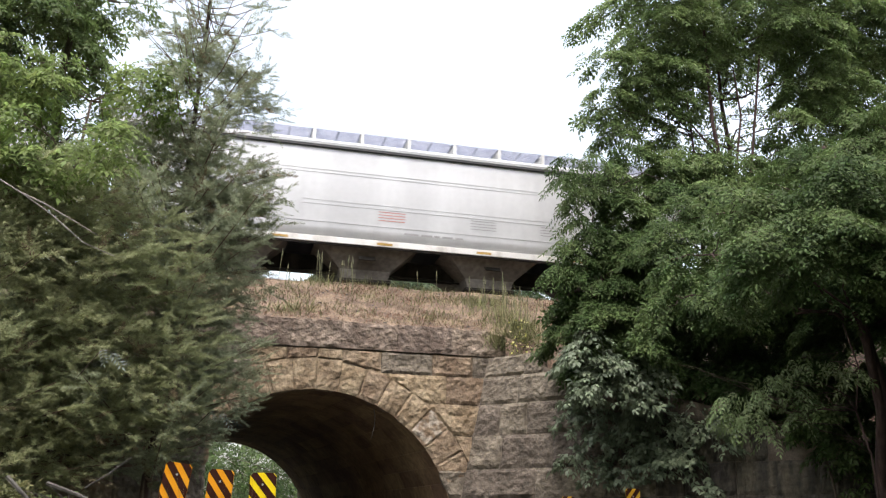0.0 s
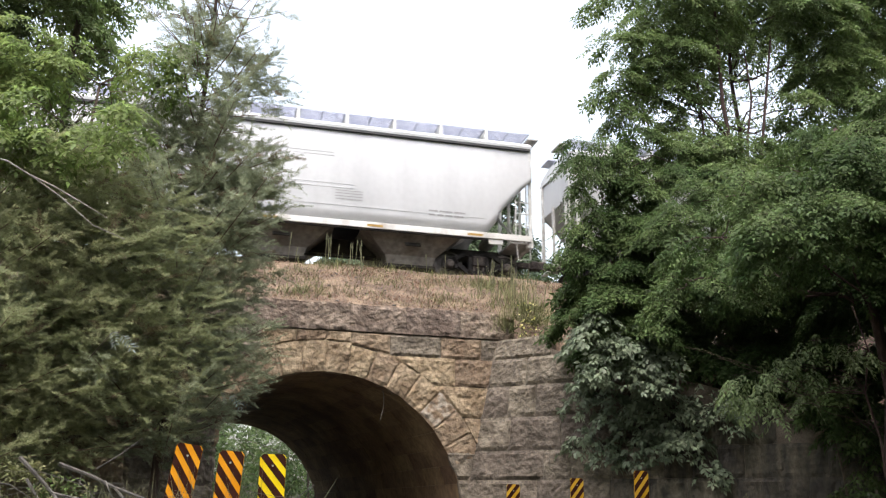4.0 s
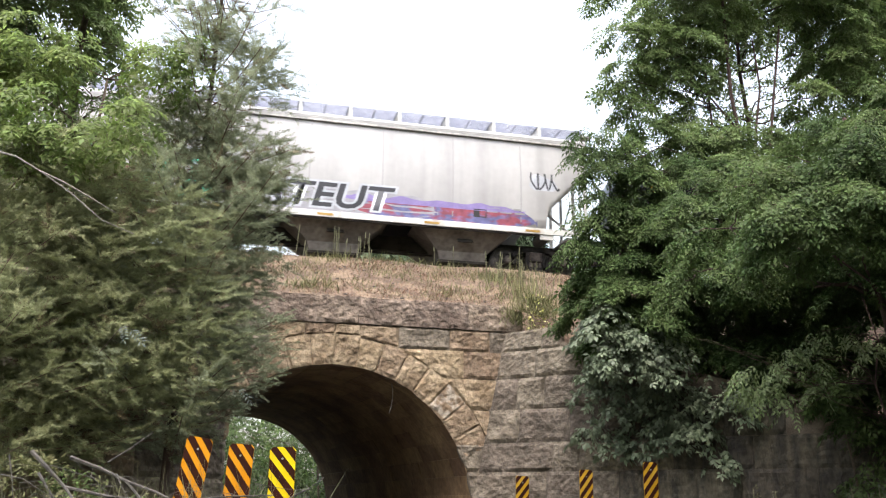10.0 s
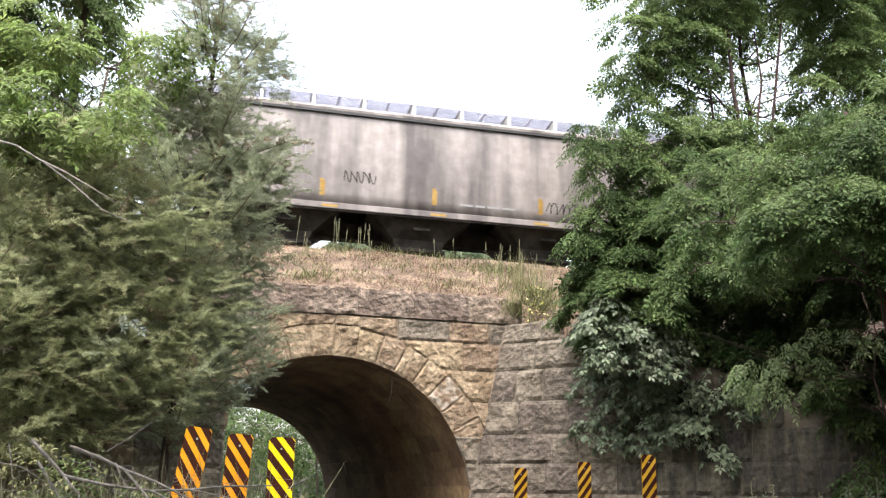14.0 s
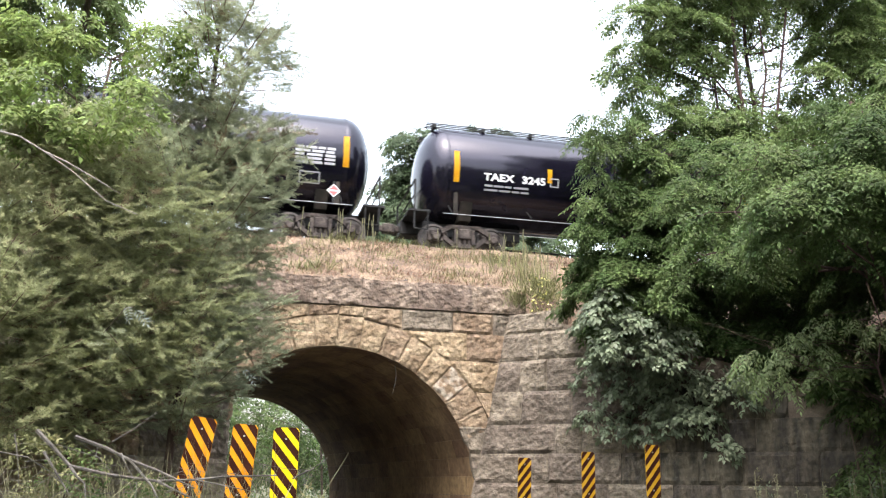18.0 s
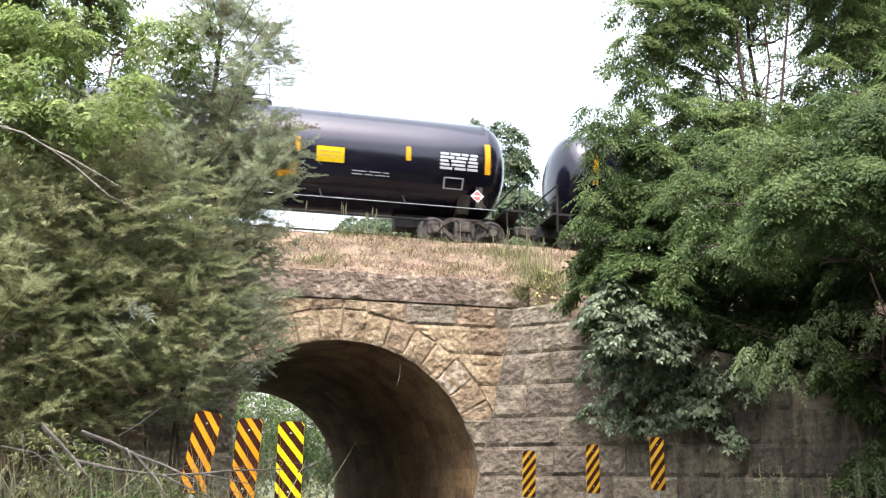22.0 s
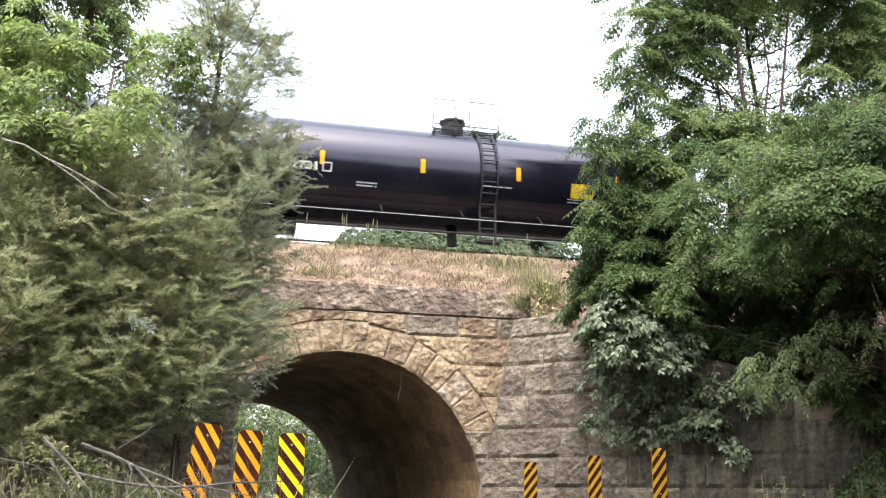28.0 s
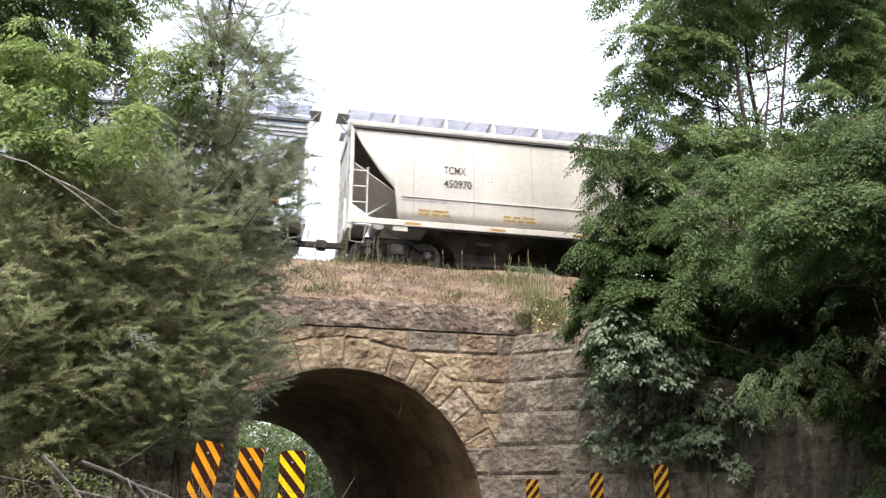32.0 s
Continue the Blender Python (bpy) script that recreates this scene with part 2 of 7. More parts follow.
# ---- the plan: x runs along the track, y away from the camera, z up from the road ----
FACE_Y = 20.9                      # the arch's front
BACK_Y = 34.9                      # its rear front
ARCH_X, ARCH_Z, ARCH_R = 2.37, 1.42, 3.40
RING = 0.74                        # depth of the ring of arch stones
SKEW = -0.134                      # sideways shift of the vault for each metre inwards
TOP_Z = 6.48                       # top of the coping
TRACK_Y, RAIL_Z = 25.6, 8.33
WING_FROM, WING_TO = Vector((6.55, 20.85, 0)), Vector((13.6, 13.8, 0))


def corner_x(z):
    return 6.05 + (z - 3.07) * 0.213


# ---- ground ----
def ground():
    bm = bmesh.new()
    bmesh.ops.create_grid(bm, x_segments=40, y_segments=40, size=1)
    for v in bm.verts:
        sx, sy = v.co.x, v.co.y
        v.co = Vector((math.copysign(abs(sx) ** 3, sx) * 1500 + sx * 60, math.copysign(abs(sy) ** 3, sy) * 1500 + sy * 60, -0.02))
    tagged(part("ground", bm, MEADOW), kind="structure")
    bm = bmesh.new()
    rows = []
    for y in np.linspace(-30, 80, 56):
        x = ARCH_X + SKEW * (y - FACE_Y)
        rows.append([bm.verts.new((x + o, y, 0.012 + (0.03 if o == 0 else 0.0))) for o in (-2.9, 0, 2.9)])
    for a, b in zip(rows, rows[1:]):
        for k in range(2):
            bm.faces.new((a[k], a[k + 1], b[k + 1], b[k]))
    tagged(part("road", bm, ASPHALT), kind="structure")


def bank_z(x, y):
    """The height of the bank's surface."""
    h = RAIL_Z - 0.16 - max(0.0, 23.5 - y) * 0.66 - max(0.0, min(0.3, (y - 23.7) * 0.8)) + 0.06 * noise.noise((x * 0.8, y * 0.8, 3))
    if y > 32.2:
        h = RAIL_Z - 0.45 - (y - 32.2) * 0.6
    return h


def front_y(x):
    """Where the bank begins behind the coping and the wings."""
    if x > WING_FROM.x:
        return max(WING_FROM.y - (x - WING_FROM.x) * 1.0 + 0.2, 10.0)
    if x < -1.2:
        return max(20.8 + (x + 1.2) * 0.8, 9.5)
    return FACE_Y + 0.02


def embankment():
    bm = bmesh.new()
    rows = []
    xs = np.concatenate([[-640, -300], np.linspace(-140, -22, 14), np.linspace(-20, 30, 101), np.linspace(32, 160, 16), [300, 640]])
    for x in xs:
        y0 = front_y(x)
        ys = list(np.linspace(y0, 23.5, 10)) + [23.7, 24.1, 28, 32.0, 32.4, 35.2, 39, 46.5]
        rows.append([bm.verts.new((x, y, max(-0.4, bank_z(x, y)))) for y in ys])
    for a, b in zip(rows, rows[1:]):
        for k in range(len(a) - 1):
            bm.faces.new((a[k], b[k], b[k + 1], a[k + 1]))
        # the side that falls to the ground, hidden by the masonry
    low = [bm.verts.new((r[0].co.x, r[0].co.y + 0.02, -0.1)) for r in rows]
    for i in range(len(rows) - 1):
        if not (-2.2 < low[i].co.x < 6.6):
            bm.faces.new((low[i], low[i + 1], rows[i + 1][0], rows[i][0]))
    bmesh.ops.recalc_face_normals(bm, faces=bm.faces)
    # the passage through it
    gone = [f for f in bm.faces if -2.6 < f.calc_center_median().x < 6.2 and f.calc_center_median().z < 5.4]
    bmesh.ops.delete(bm, geom=gone, context="FACES")
    smooth(tagged(part("embankment", bm, SOIL), kind="structure"))


def track():
    bed = bmesh.new()
    add_prism(bed, [(-2.0, -0.5), (-1.55, -0.12), (1.55, -0.12), (2.0, -0.5)], -640, 640, axis="x")
    ob = tagged(part("ballast_bed", bed, BALLAST), kind="structure")
    ob.location = (0, TRACK_Y, RAIL_Z)
    tie = bm_box(-0.115, 0.115, -1.28, 1.28, -0.22, -0.06, bevel=0.01)
    tie_mesh = None
    t = thing("railway_track", "rusty steel rails on weathered timber ties and ballast", "track", pose(0, TRACK_Y, RAIL_Z))
    for y in (-0.755, 0.755):
        r = bmesh.new()
        add_prism(r, [(-0.07, -0.17), (-0.07, -0.15), (-0.012, -0.13), (-0.012, -0.04), (-0.036, -0.03), (-0.036, 0), (0.036, 0), (0.036, -0.03), (0.012, -0.04), (0.012, -0.13), (0.07, -0.15), (0.07, -0.17)], -640, 640, axis="x")
        part("rail", r, RAIL_STEEL, t).location = (0, y, 0)
    for i in range(60):
        if tie_mesh is None:
            o = part("tie", tie, TIMBER, t)
            tie_mesh = o.data
        else:
            o = part("tie", tie_mesh, None, t)
        o.location = (-9 + i * 0.53, 0, 0)


# ---- masonry ----
def stone_mesh(quad, frame_of, seed, bulge=0.075, depth=0.3, nu=12, nv=8, gap=0.004):
    """A rock-faced block: a four-cornered front, given in the wall's own two directions, with sunk margins and a rough face."""
    c = [Vector(q) for q in quad]
    mid = sum(c, Vector((0, 0))) / 4
    c = [q + (mid - q).normalized() * gap * 1.35 for q in c]
    verts, faces = [], []
    for j in range(nv + 1):
        for i in range(nu + 1):
            s, t = i / nu, j / nv
            p = (c[0] * (1 - s) + c[1] * s) * (1 - t) + (c[3] * (1 - s) + c[2] * s) * t
            edge = i in (0, nu) or j in (0, nv)
            near = min(s, 1 - s, t * 1.3, (1 - t) * 1.3)
            out = bulge * min(1.0, near * 13) * (0.6 + 0.75 * noise.noise((p.x * 1.9, p.y * 2.6, seed * 7.3)) + 0.9 * abs(noise.noise((p.x * 4.1, p.y * 5.3, seed * 3.1))) + 0.35 * noise.noise((p.x * 11, p.y * 13, seed * 1.7)))
            if edge:
                out = 0.004 + 0.02 * noise.noise((p.x * 4, p.y * 4, seed))
                p = p + Vector((noise.noise((p.x * 3, p.y * 3, seed + 2.0)), noise.noise((p.x * 3, p.y * 3, seed + 5.0)))) * 0.018
            verts.append(frame_of(p.x, p.y, out))
    n = len(verts)
    ring = [i for i in range(nu)] + [nu + j * (nu + 1) for j in range(nv)] + [nv * (nu + 1) + nu - i for i in range(nu)] + [(nv - j) * (nu + 1) for j in range(nv)]
    for j in range(nv):
        for i in range(nu):
            a = j * (nu + 1) + i
            faces.append((a, a + 1, a + nu + 2, a + nu + 1))
    for k in ring:
        i, j = k % (nu + 1), k // (nu + 1)
        s, t = i / nu, j / nv
        p = (c[0] * (1 - s) + c[1] * s) * (1 - t) + (c[3] * (1 - s) + c[2] * s) * t
        verts.append(frame_of(p.x, p.y, -depth))
    m = len(ring)
    for k in range(m):
        faces.append((ring[(k + 1) % m], ring[k], n + k, n + (k + 1) % m))
    return verts, faces


def stone(name, quad, frame_of, mat, parent, seed, **kw):
    v, f = stone_mesh(quad, frame_of, seed, **kw)
    me = bpy.data.meshes.new(name)
    me.from_pydata([tuple(p) for p in v], [], f)
    me.materials.append(mat)
    return part(name, me, None, parent)


def front(u, v, out):
    return Vector((u, FACE_Y - out, v))


COURSES = [0.0, 0.45, 1.05, 1.72, 2.39, 3.06, 3.85, 4.60, 5.28, 5.80]


def arch_front():
    wall = tagged(new("wall_front"), "rock-faced sandstone front of a railway arch", "wall", kind="structure")
    rnd = random.Random(5)
    # mortar backing with the opening left free
    bm = bmesh.new()
    arc = [(ARCH_X + (ARCH_R + 0.05) * math.cos(a), ARCH_Z + (ARCH_R + 0.05) * math.sin(a)) for a in np.linspace(0, math.pi, 33)]
    arc = [(arc[0][0], 0.0)] + arc + [(arc[-1][0], 0.0)]
    for y in (FACE_Y + 0.022, FACE_Y + 0.9):
        inner = [bm.verts.new((x, y, z)) for x, z in arc]
        outer = []
        for x, z in arc:
            if z <= ARCH_Z + 0.01:
                outer.append(bm.verts.new((corner_x(z) + 0.25 if x > ARCH_X else -2.6, y, z)))
            else:
                k = (x - ARCH_X) / ARCH_R
                outer.append(bm.verts.new((ARCH_X + max(-4.97, min(corner_x(z) + 0.25 - ARCH_X, k * 5.6)), y, min(TOP_Z - 0.05, z + 2.2))))
        for i in range(len(arc) - 1):
            bm.faces.new((inner[i], inner[i + 1], outer[i + 1], outer[i]))
    part("mortar_backing", bm, MORTAR, wall)
    # ring stones
    n = 16
    count = 0
    a0, a1 = math.asin((3.06 - ARCH_Z) / (ARCH_R + RING)), math.pi - math.asin((3.06 - ARCH_Z) / (ARCH_R + RING))
    cuts = np.linspace(a0 - 0.03, a1 + 0.03, n + 1)
    for i in range(n):
        p, q = cuts[i], cuts[i + 1]
        ro = ARCH_R + RING + rnd.uniform(-0.03, 0.05)
        quad = [(ARCH_X + r * math.cos(a), ARCH_Z + r * math.sin(a)) for r, a in ((ARCH_R, q), (ARCH_R, p), (ro, p), (ro, q))]
        stone("arch_stone", quad, front, STONE_PALE if i == 2 else STONE_WARM, wall, i, bulge=0.042)
    # courses beside and above the ring
    for k in range(len(COURSES) - 1):
        z0, z1 = COURSES[k], COURSES[k + 1]
        zm = (z0 + z1) / 2
        R = ARCH_R + (RING + 0.01 if z0 >= 3.0 else 0.0)

        def clear(z):
            d = R * R - (z - ARCH_Z) ** 2
            return math.sqrt(d) if d > 0 and z > ARCH_Z else (R if z <= ARCH_Z else 0.0)
        for side in (1, -1):
            stop0, stop1 = (corner_x(z0) + 0.12 - ARCH_X, corner_x(z1) + 0.12 - ARCH_X) if side == 1 else (ARCH_X + 2.6, ARCH_X + 2.6)
            x0, x1 = clear(z0), clear(z1)
            blocks = []
            if z1 > ARCH_Z + R:
                # the course that runs over the crown follows the ring with its lower edge
                joints = [0.0, rnd.uniform(0.5, 0.8), x0 + 0.02]
                for a, b in zip(joints, joints[1:]):
                    za, zb = (max(z0, ARCH_Z + math.sqrt(max(0.0, R * R - q * q))) for q in (a, b))
                    blocks.append([(a, za), (b, zb), (b, z1), (a, z1)])
                x = joints[-1]
            else:
                x = max(x0, x1) + rnd.uniform(0.35, 0.9)
                if x > min(stop0, stop1) - 0.3:
                    x = None
                    blocks.append([(x0, z0), (max(stop0, x0 + 0.05), z0), (max(stop1, x1 + 0.05), z1), (x1, z1)])
                else:
                    blocks.append([(x0, z0), (x, z0), (x, z1), (x1, z1)])
            while x is not None:
                e = x + rnd.uniform(0.7, 1.4)
                if e > min(stop0, stop1) - 0.35:
                    blocks.append([(x, z0), (stop0, z0), (stop1, z1), (x, z1)])
                    break
                blocks.append([(x, z0), (e, z0), (e, z1), (x, z1)])
                x = e
            for q in blocks:
                quad = [(ARCH_X + side * px, pz) for px, pz in q]
                if side == -1:
                    quad = [quad[1], quad[0], quad[3], quad[2]]
                mat = STONE_GREY if zm < 3.06 or rnd.random() < 0.12 else STONE_WARM
                stone("block", quad, front, mat, wall, 40 + count, bulge=0.05)
                count += 1
    # coping
    x = -2.6
    while x < 7.15:
        w = rnd.uniform(1.0, 1.5)
        e = x + w if x + w < 6.8 else 7.2
        stone("coping_stone", [(x, 5.82), (e, 5.82), (e, TOP_Z + rnd.uniform(-0.02, 0.03)), (x, TOP_Z)],
              lambda u, v, out: Vector((u, FACE_Y - 0.045 - out, v)), STONE_COPING, wall, 200 + count, bulge=0.026, depth=0.6, gap=0.003)
        count += 1
        x = e


def wing_wall():
    """The flared wing, leaning back, whose top steps down with the bank."""
    wall = tagged(new("wall_wing"), "grey rock-faced sandstone wing wall under overhanging leaves", "wall", kind="structure")
    along = (WING_TO - WING_FROM).normalized()
    out_dir = Vector((-along.y, along.x, 0)) * -1
    if out_dir.y > 0:
        out_dir = -out_dir
    length = (WING_TO - WING_FROM).length
    rnd = random.Random(9)

    def at(u, v, out):
        lean = max(0.2, 1 - max(0.0, u) / 1.5)
        return Vector((corner_x(4.5) + (corner_x(v) - corner_x(4.5)) * lean, FACE_Y - 0.06, v)) + along * u + out_dir * out
    bm = bmesh.new()
    part("backing_mass", bm_box(5.4, 8.2, FACE_Y + 0.12, FACE_Y + 1.4, 3.0, 5.85), MORTAR, wall)
    part("earth_fill", bm_box(6.3, 8.0, FACE_Y + 0.02, FACE_Y + 1.0, 5.6, 6.42, bevel=0.15), SOIL, wall)
    cols = []
    for u in np.linspace(-0.05, length, 15):
        hi = 5.75 - max(0.0, u - 0.6) * 0.30
        cols.append([bm.verts.new(at(u, v, o)) for o in (-0.022, -0.9) for v in np.linspace(-0.1, hi, 6)])
    for p, q in zip(cols, cols[1:]):
        for k in range(11):
            if k != 5:
                bm.faces.new((p[k], q[k], q[k + 1], p[k + 1]))
        bm.faces.new((p[5], q[5], q[11], p[11]))
    part("mortar_backing", bm, MORTAR, wall)
    zs = [0.0, 0.45, 1.05, 1.72, 2.39, 3.06, 3.85, 4.60, 5.28, 5.78]
    n = 0
    for z0, z1 in zip(zs, zs[1:]):
        end = min(length, max(1.0, 1.4 + (5.9 - z1) * 2.6))
        u = 0.0
        while u < end - 0.2:
            w = rnd.uniform(0.6, 1.7)
            e = min(u + w, end)
            if end - e < 0.3:
                e = end
            # low blocks below the trees take the stone with shade in its colour
            stone("block", [(u, z0), (e, z0), (e, z1), (u, z1)], at, STONE_STREAKED_SHADE if u > 3.2 + 0.5 * math.sin(n) and z0 < 3.5 else STONE_GREY, wall, 400 + n, bulge=0.055)
            n += 1
            u = e


def left_wing():
    """The wing beside the road, mostly behind the cedar."""
    wall = tagged(new("wall_side"), "brownish sandstone side wall behind the cedar", "wall", kind="structure")
    a, b = Vector((-1.05, 20.8, 0)), Vector((0.02, 17.2, 0))
    rnd = random.Random(3)
    n = 0
    for p, q in ((a, b), (b, Vector((-3.4, 15.2, 0)))):
        d = (q - p).normalized()
        o = Vector((d.y, -d.x, 0))
        if p is a and o.x < 0:
            o = -o
        if p is b and o.y > 0:
            o = -o
        L = (q - p).length

        def at(u, v, out, p=p, d=d, o=o):
            return p + d * u + o * (out - 0.04) + Vector((0, 0, v))
        bm = bmesh.new()
        qs = [(0, -0.1), (L, -0.1), (L, 4.3), (0, 4.5)]
        f = [bm.verts.new(at(u, v, -0.08)) for u, v in qs]
        g = [bm.verts.new(at(u, v, -0.8)) for u, v in qs]
        for i in range(4):
            bm.faces.new((f[i], f[(i + 1) % 4], g[(i + 1) % 4], g[i]))
        bm.faces.new(f)
        bm.faces.new(g[::-1])
        part("mortar_backing", bm, MORTAR, wall)
        zs = [0, 0.7, 1.4, 2.05, 2.75, 3.4, 4.05, 4.6]
        for z0, z1 in zip(zs, zs[1:]):
            u = 0.0
            while u < L - 0.1:
                e = min(L, u + rnd.uniform(0.8, 1.4))
                if L - e < 0.3:
                    e = L
                stone("block", [(u, z0), (e, z0), (e, z1), (u, z1)], at, STONE_GREY if n % 3 else STONE_WARM, wall, 700 + n, bulge=0.06)
                n += 1
                u = e


def vault():
    """The barrel vault and its side walls, one mesh of separate stones with open joints."""
    rnd = random.Random(11)
    stones = []
    y = FACE_Y + 0.02
    prof = [(ARCH_R * math.cos(a), ARCH_Z + ARCH_R * math.sin(a)) for a in np.linspace(0, math.pi, 25)]
    prof = [(ARCH_R, 0.0), (ARCH_R, 0.72)] + prof + [(-ARCH_R, 0.72), (-ARCH_R, 0.0)]
    for k in range(len(prof) - 1):
        (xa, za), (xb, zb) = prof[k], prof[k + 1]
        y = FACE_Y - 0.0
        first = True
        while y < BACK_Y:
            e = min(BACK_Y, y + (rnd.uniform(0.4, 0.9) if first else rnd.uniform(0.9, 1.5)))
            first = False
            push = rnd.uniform(-0.014, 0.006)
            g = 0.008
            quad = []
            for (px, pz), yy in (((xa, za), y + g), ((xb, zb), y + g), ((xb, zb), e - g), ((xa, za), e - g)):
                mx, mz = (xa + xb) / 2, (za + zb) / 2
                px, pz = mx + (px - mx) * 0.984, mz + (pz - mz) * 0.984
                s = 1 - push / ARCH_R
                zz = ARCH_Z + (pz - ARCH_Z) * s if pz > ARCH_Z else pz
                quad.append((ARCH_X + SKEW * (yy - FACE_Y) + px * s, yy, zz))
            back = [(ARCH_X + SKEW * (b - FACE_Y) + (a - ARCH_X - SKEW * (b - FACE_Y)) * 1.05, b, ARCH_Z + (c - ARCH_Z) * 1.05 if c > ARCH_Z else c) for a, b, c in quad]
            stones.append(quad + back)
            y = e
    ob = tagged(new("vault"), "brown sandstone barrel vault", "vault", kind="structure")
    # the dark mass behind the joints
    bm = bmesh.new()
    rings = []
    for yy in (FACE_Y + 0.05, BACK_Y):
        rings.append([bm.verts.new((ARCH_X + SKEW * (yy - FACE_Y) + x * 1.012, yy, ARCH_Z + (z - ARCH_Z) * 1.012 if z > ARCH_Z else z)) for x, z in prof])
    for k in range(len(prof) - 1):
        bm.faces.new((rings[0][k], rings[0][k + 1], rings[1][k + 1], rings[1][k]))
    part("vault_joints", bm, MORTAR, ob)
    for q in stones:
        me = bpy.data.meshes.new("vault_stone")
        me.from_pydata(q, [], [(0, 1, 2, 3), (7, 6, 5, 4), (0, 4, 5, 1), (1, 5, 6, 2), (2, 6, 7, 3), (3, 7, 4, 0)])
        me.materials.append(VAULT)
        part("vault_stone", me, None, ob)
    # rear front
    bm = bmesh.new()
    cx = ARCH_X + SKEW * (BACK_Y - FACE_Y)
    inner = [bm.verts.new((cx + x, BACK_Y, z)) for x, z in prof]
    outer = [bm.verts.new((cx + x * 1.6, BACK_Y, 0 if z <= 0 else min(6.6, z * 1.4))) for x, z in prof]
    for k in range(len(prof) - 1):
        bm.faces.new((inner[k], inner[k + 1], outer[k + 1], outer[k]))
    tagged(part("wall_rear", bm, STONE_GREY), "sandstone rear front of the arch", "wall", kind="structure")


ground()
embankment()
track()
arch_front()
wing_wall()
left_wing()
vault()


# ---- the train: each car's own x runs along it, -y is the side towards the camera, z = 0 on the rails ----
SPEED = 16.93
WHEEL_R = 0.457

HOPPER_WHITE = material("hopper_white", (0.44, 0.432, 0.43), 0.5, second=(0.52, 0.512, 0.508), scale=1.1, stretch=(1, 1, 0.15), fine=0.03, fine_scale=6, per_object=0.05)
HOPPER_GREY = material("hopper_grey", (0.33, 0.315, 0.305), 0.5, second=(0.45, 0.435, 0.42), scale=1.0, stretch=(1.2, 1, 0.10), fine=0.035, fine_scale=5, per_object=0.05)
HOPPER_WORN = material("hopper_worn", (0.098, 0.083, 0.078), 0.75, second=(0.31, 0.27, 0.245), scale=0.9, detail=9, stretch=(1.5, 1, 0.2), mix=(0.36, 0.66), fine=0.14, fine_scale=4, bump=0.05)
HOPPER_TAN = material("hopper_tan", (0.43, 0.39, 0.34), 0.55, second=(0.53, 0.485, 0.43), scale=1.1, stretch=(1, 1, 0.25), fine=0.08, fine_scale=10)
HOPPER_BLUE = material("hopper_pale_blue", (0.29, 0.315, 0.36), 0.5, second=(0.40, 0.43, 0.475), scale=1.1, stretch=(1, 1, 0.25), fine=0.08, fine_scale=10)
HOPPER_BRIGHT = material("hopper_bright", (0.50, 0.51, 0.53), 0.45, second=(0.62, 0.62, 0.64), scale=0.9, stretch=(1, 1, 0.25), fine=0.06, fine_scale=10)
SILL_PAINT = material("sill_paint", (0.60, 0.58, 0.54), 0.6, second=(0.36, 0.32, 0.28), scale=2.2, mix=(0.5, 0.75), stretch=(1, 1, 0.4))
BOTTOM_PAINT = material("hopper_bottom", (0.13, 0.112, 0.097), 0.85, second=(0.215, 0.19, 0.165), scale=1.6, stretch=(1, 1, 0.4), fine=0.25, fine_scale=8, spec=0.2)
END_PAINT = material("hopper_end_paint", (0.30, 0.29, 0.27), 0.7, second=(0.50, 0.48, 0.45), scale=1.8, stretch=(1, 1, 0.3), fine=0.2, fine_scale=8)
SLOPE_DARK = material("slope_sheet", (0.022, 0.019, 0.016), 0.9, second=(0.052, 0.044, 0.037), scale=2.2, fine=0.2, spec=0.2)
GRATING = material("walkway_grating", (0.40, 0.42, 0.52), 0.5, 0.2, second=(0.50, 0.52, 0.60), scale=3)
TANK_BLACK = material("tank_black", (0.004, 0.0036, 0.008), 0.15, second=(0.0075, 0.0068, 0.013), scale=0.8, stretch=(1, 1, 0.4), fine=0.25, fine_scale=4, spec=0.42, per_object=0.15)
TANK_BLACK.node_tree.nodes["Principled BSDF"].inputs["Specular Tint"].default_value = (0.90, 0.88, 1.0, 1)
TANK_FRAME = material("tank_underframe", (0.012, 0.012, 0.013), 0.75, second=(0.028, 0.026, 0.025), scale=3, spec=0.3)
# darker version of the truck steel, for the hopper cars
TRUCK_DARK = material("dark_truck_steel", (0.018, 0.016, 0.016), 0.85, second=(0.042, 0.037, 0.034), scale=5, fine=0.25, fine_scale=20, per_object=0.2, spec=0.2)
TRUCK_STEEL = material("truck_steel", (0.042, 0.034, 0.031), 0.8, second=(0.095, 0.078, 0.068), scale=5, fine=0.25, fine_scale=20, per_object=0.2, spec=0.25)
WHEEL_STEEL = material("wheel_steel", (0.055, 0.047, 0.043), 0.55, 0.3, second=(0.125, 0.105, 0.095), scale=6, fine=0.2)
CAP_BLUE = material("bearing_cap", (0.05, 0.06, 0.12), 0.5, second=(0.09, 0.10, 0.19), scale=6)
LADDER_WHITE = material("ladder_white", (0.62, 0.61, 0.58), 0.55, second=(0.45, 0.43, 0.40), scale=4)
REFLECT_YELLOW = material("reflector_yellow", (0.46, 0.22, 0.010), 0.4, second=(0.52, 0.27, 0.014), scale=5, per_object=0.1, spec=0.1)
REFLECT_DULL = material("reflector_dull", (0.31, 0.19, 0.055), 0.6, second=(0.40, 0.26, 0.085), scale=5, spec=0.1)
YELLOW_PANEL = material("panel_yellow", (0.54, 0.37, 0.006), 0.45, second=(0.50, 0.34, 0.012), scale=5, spec=0.1)
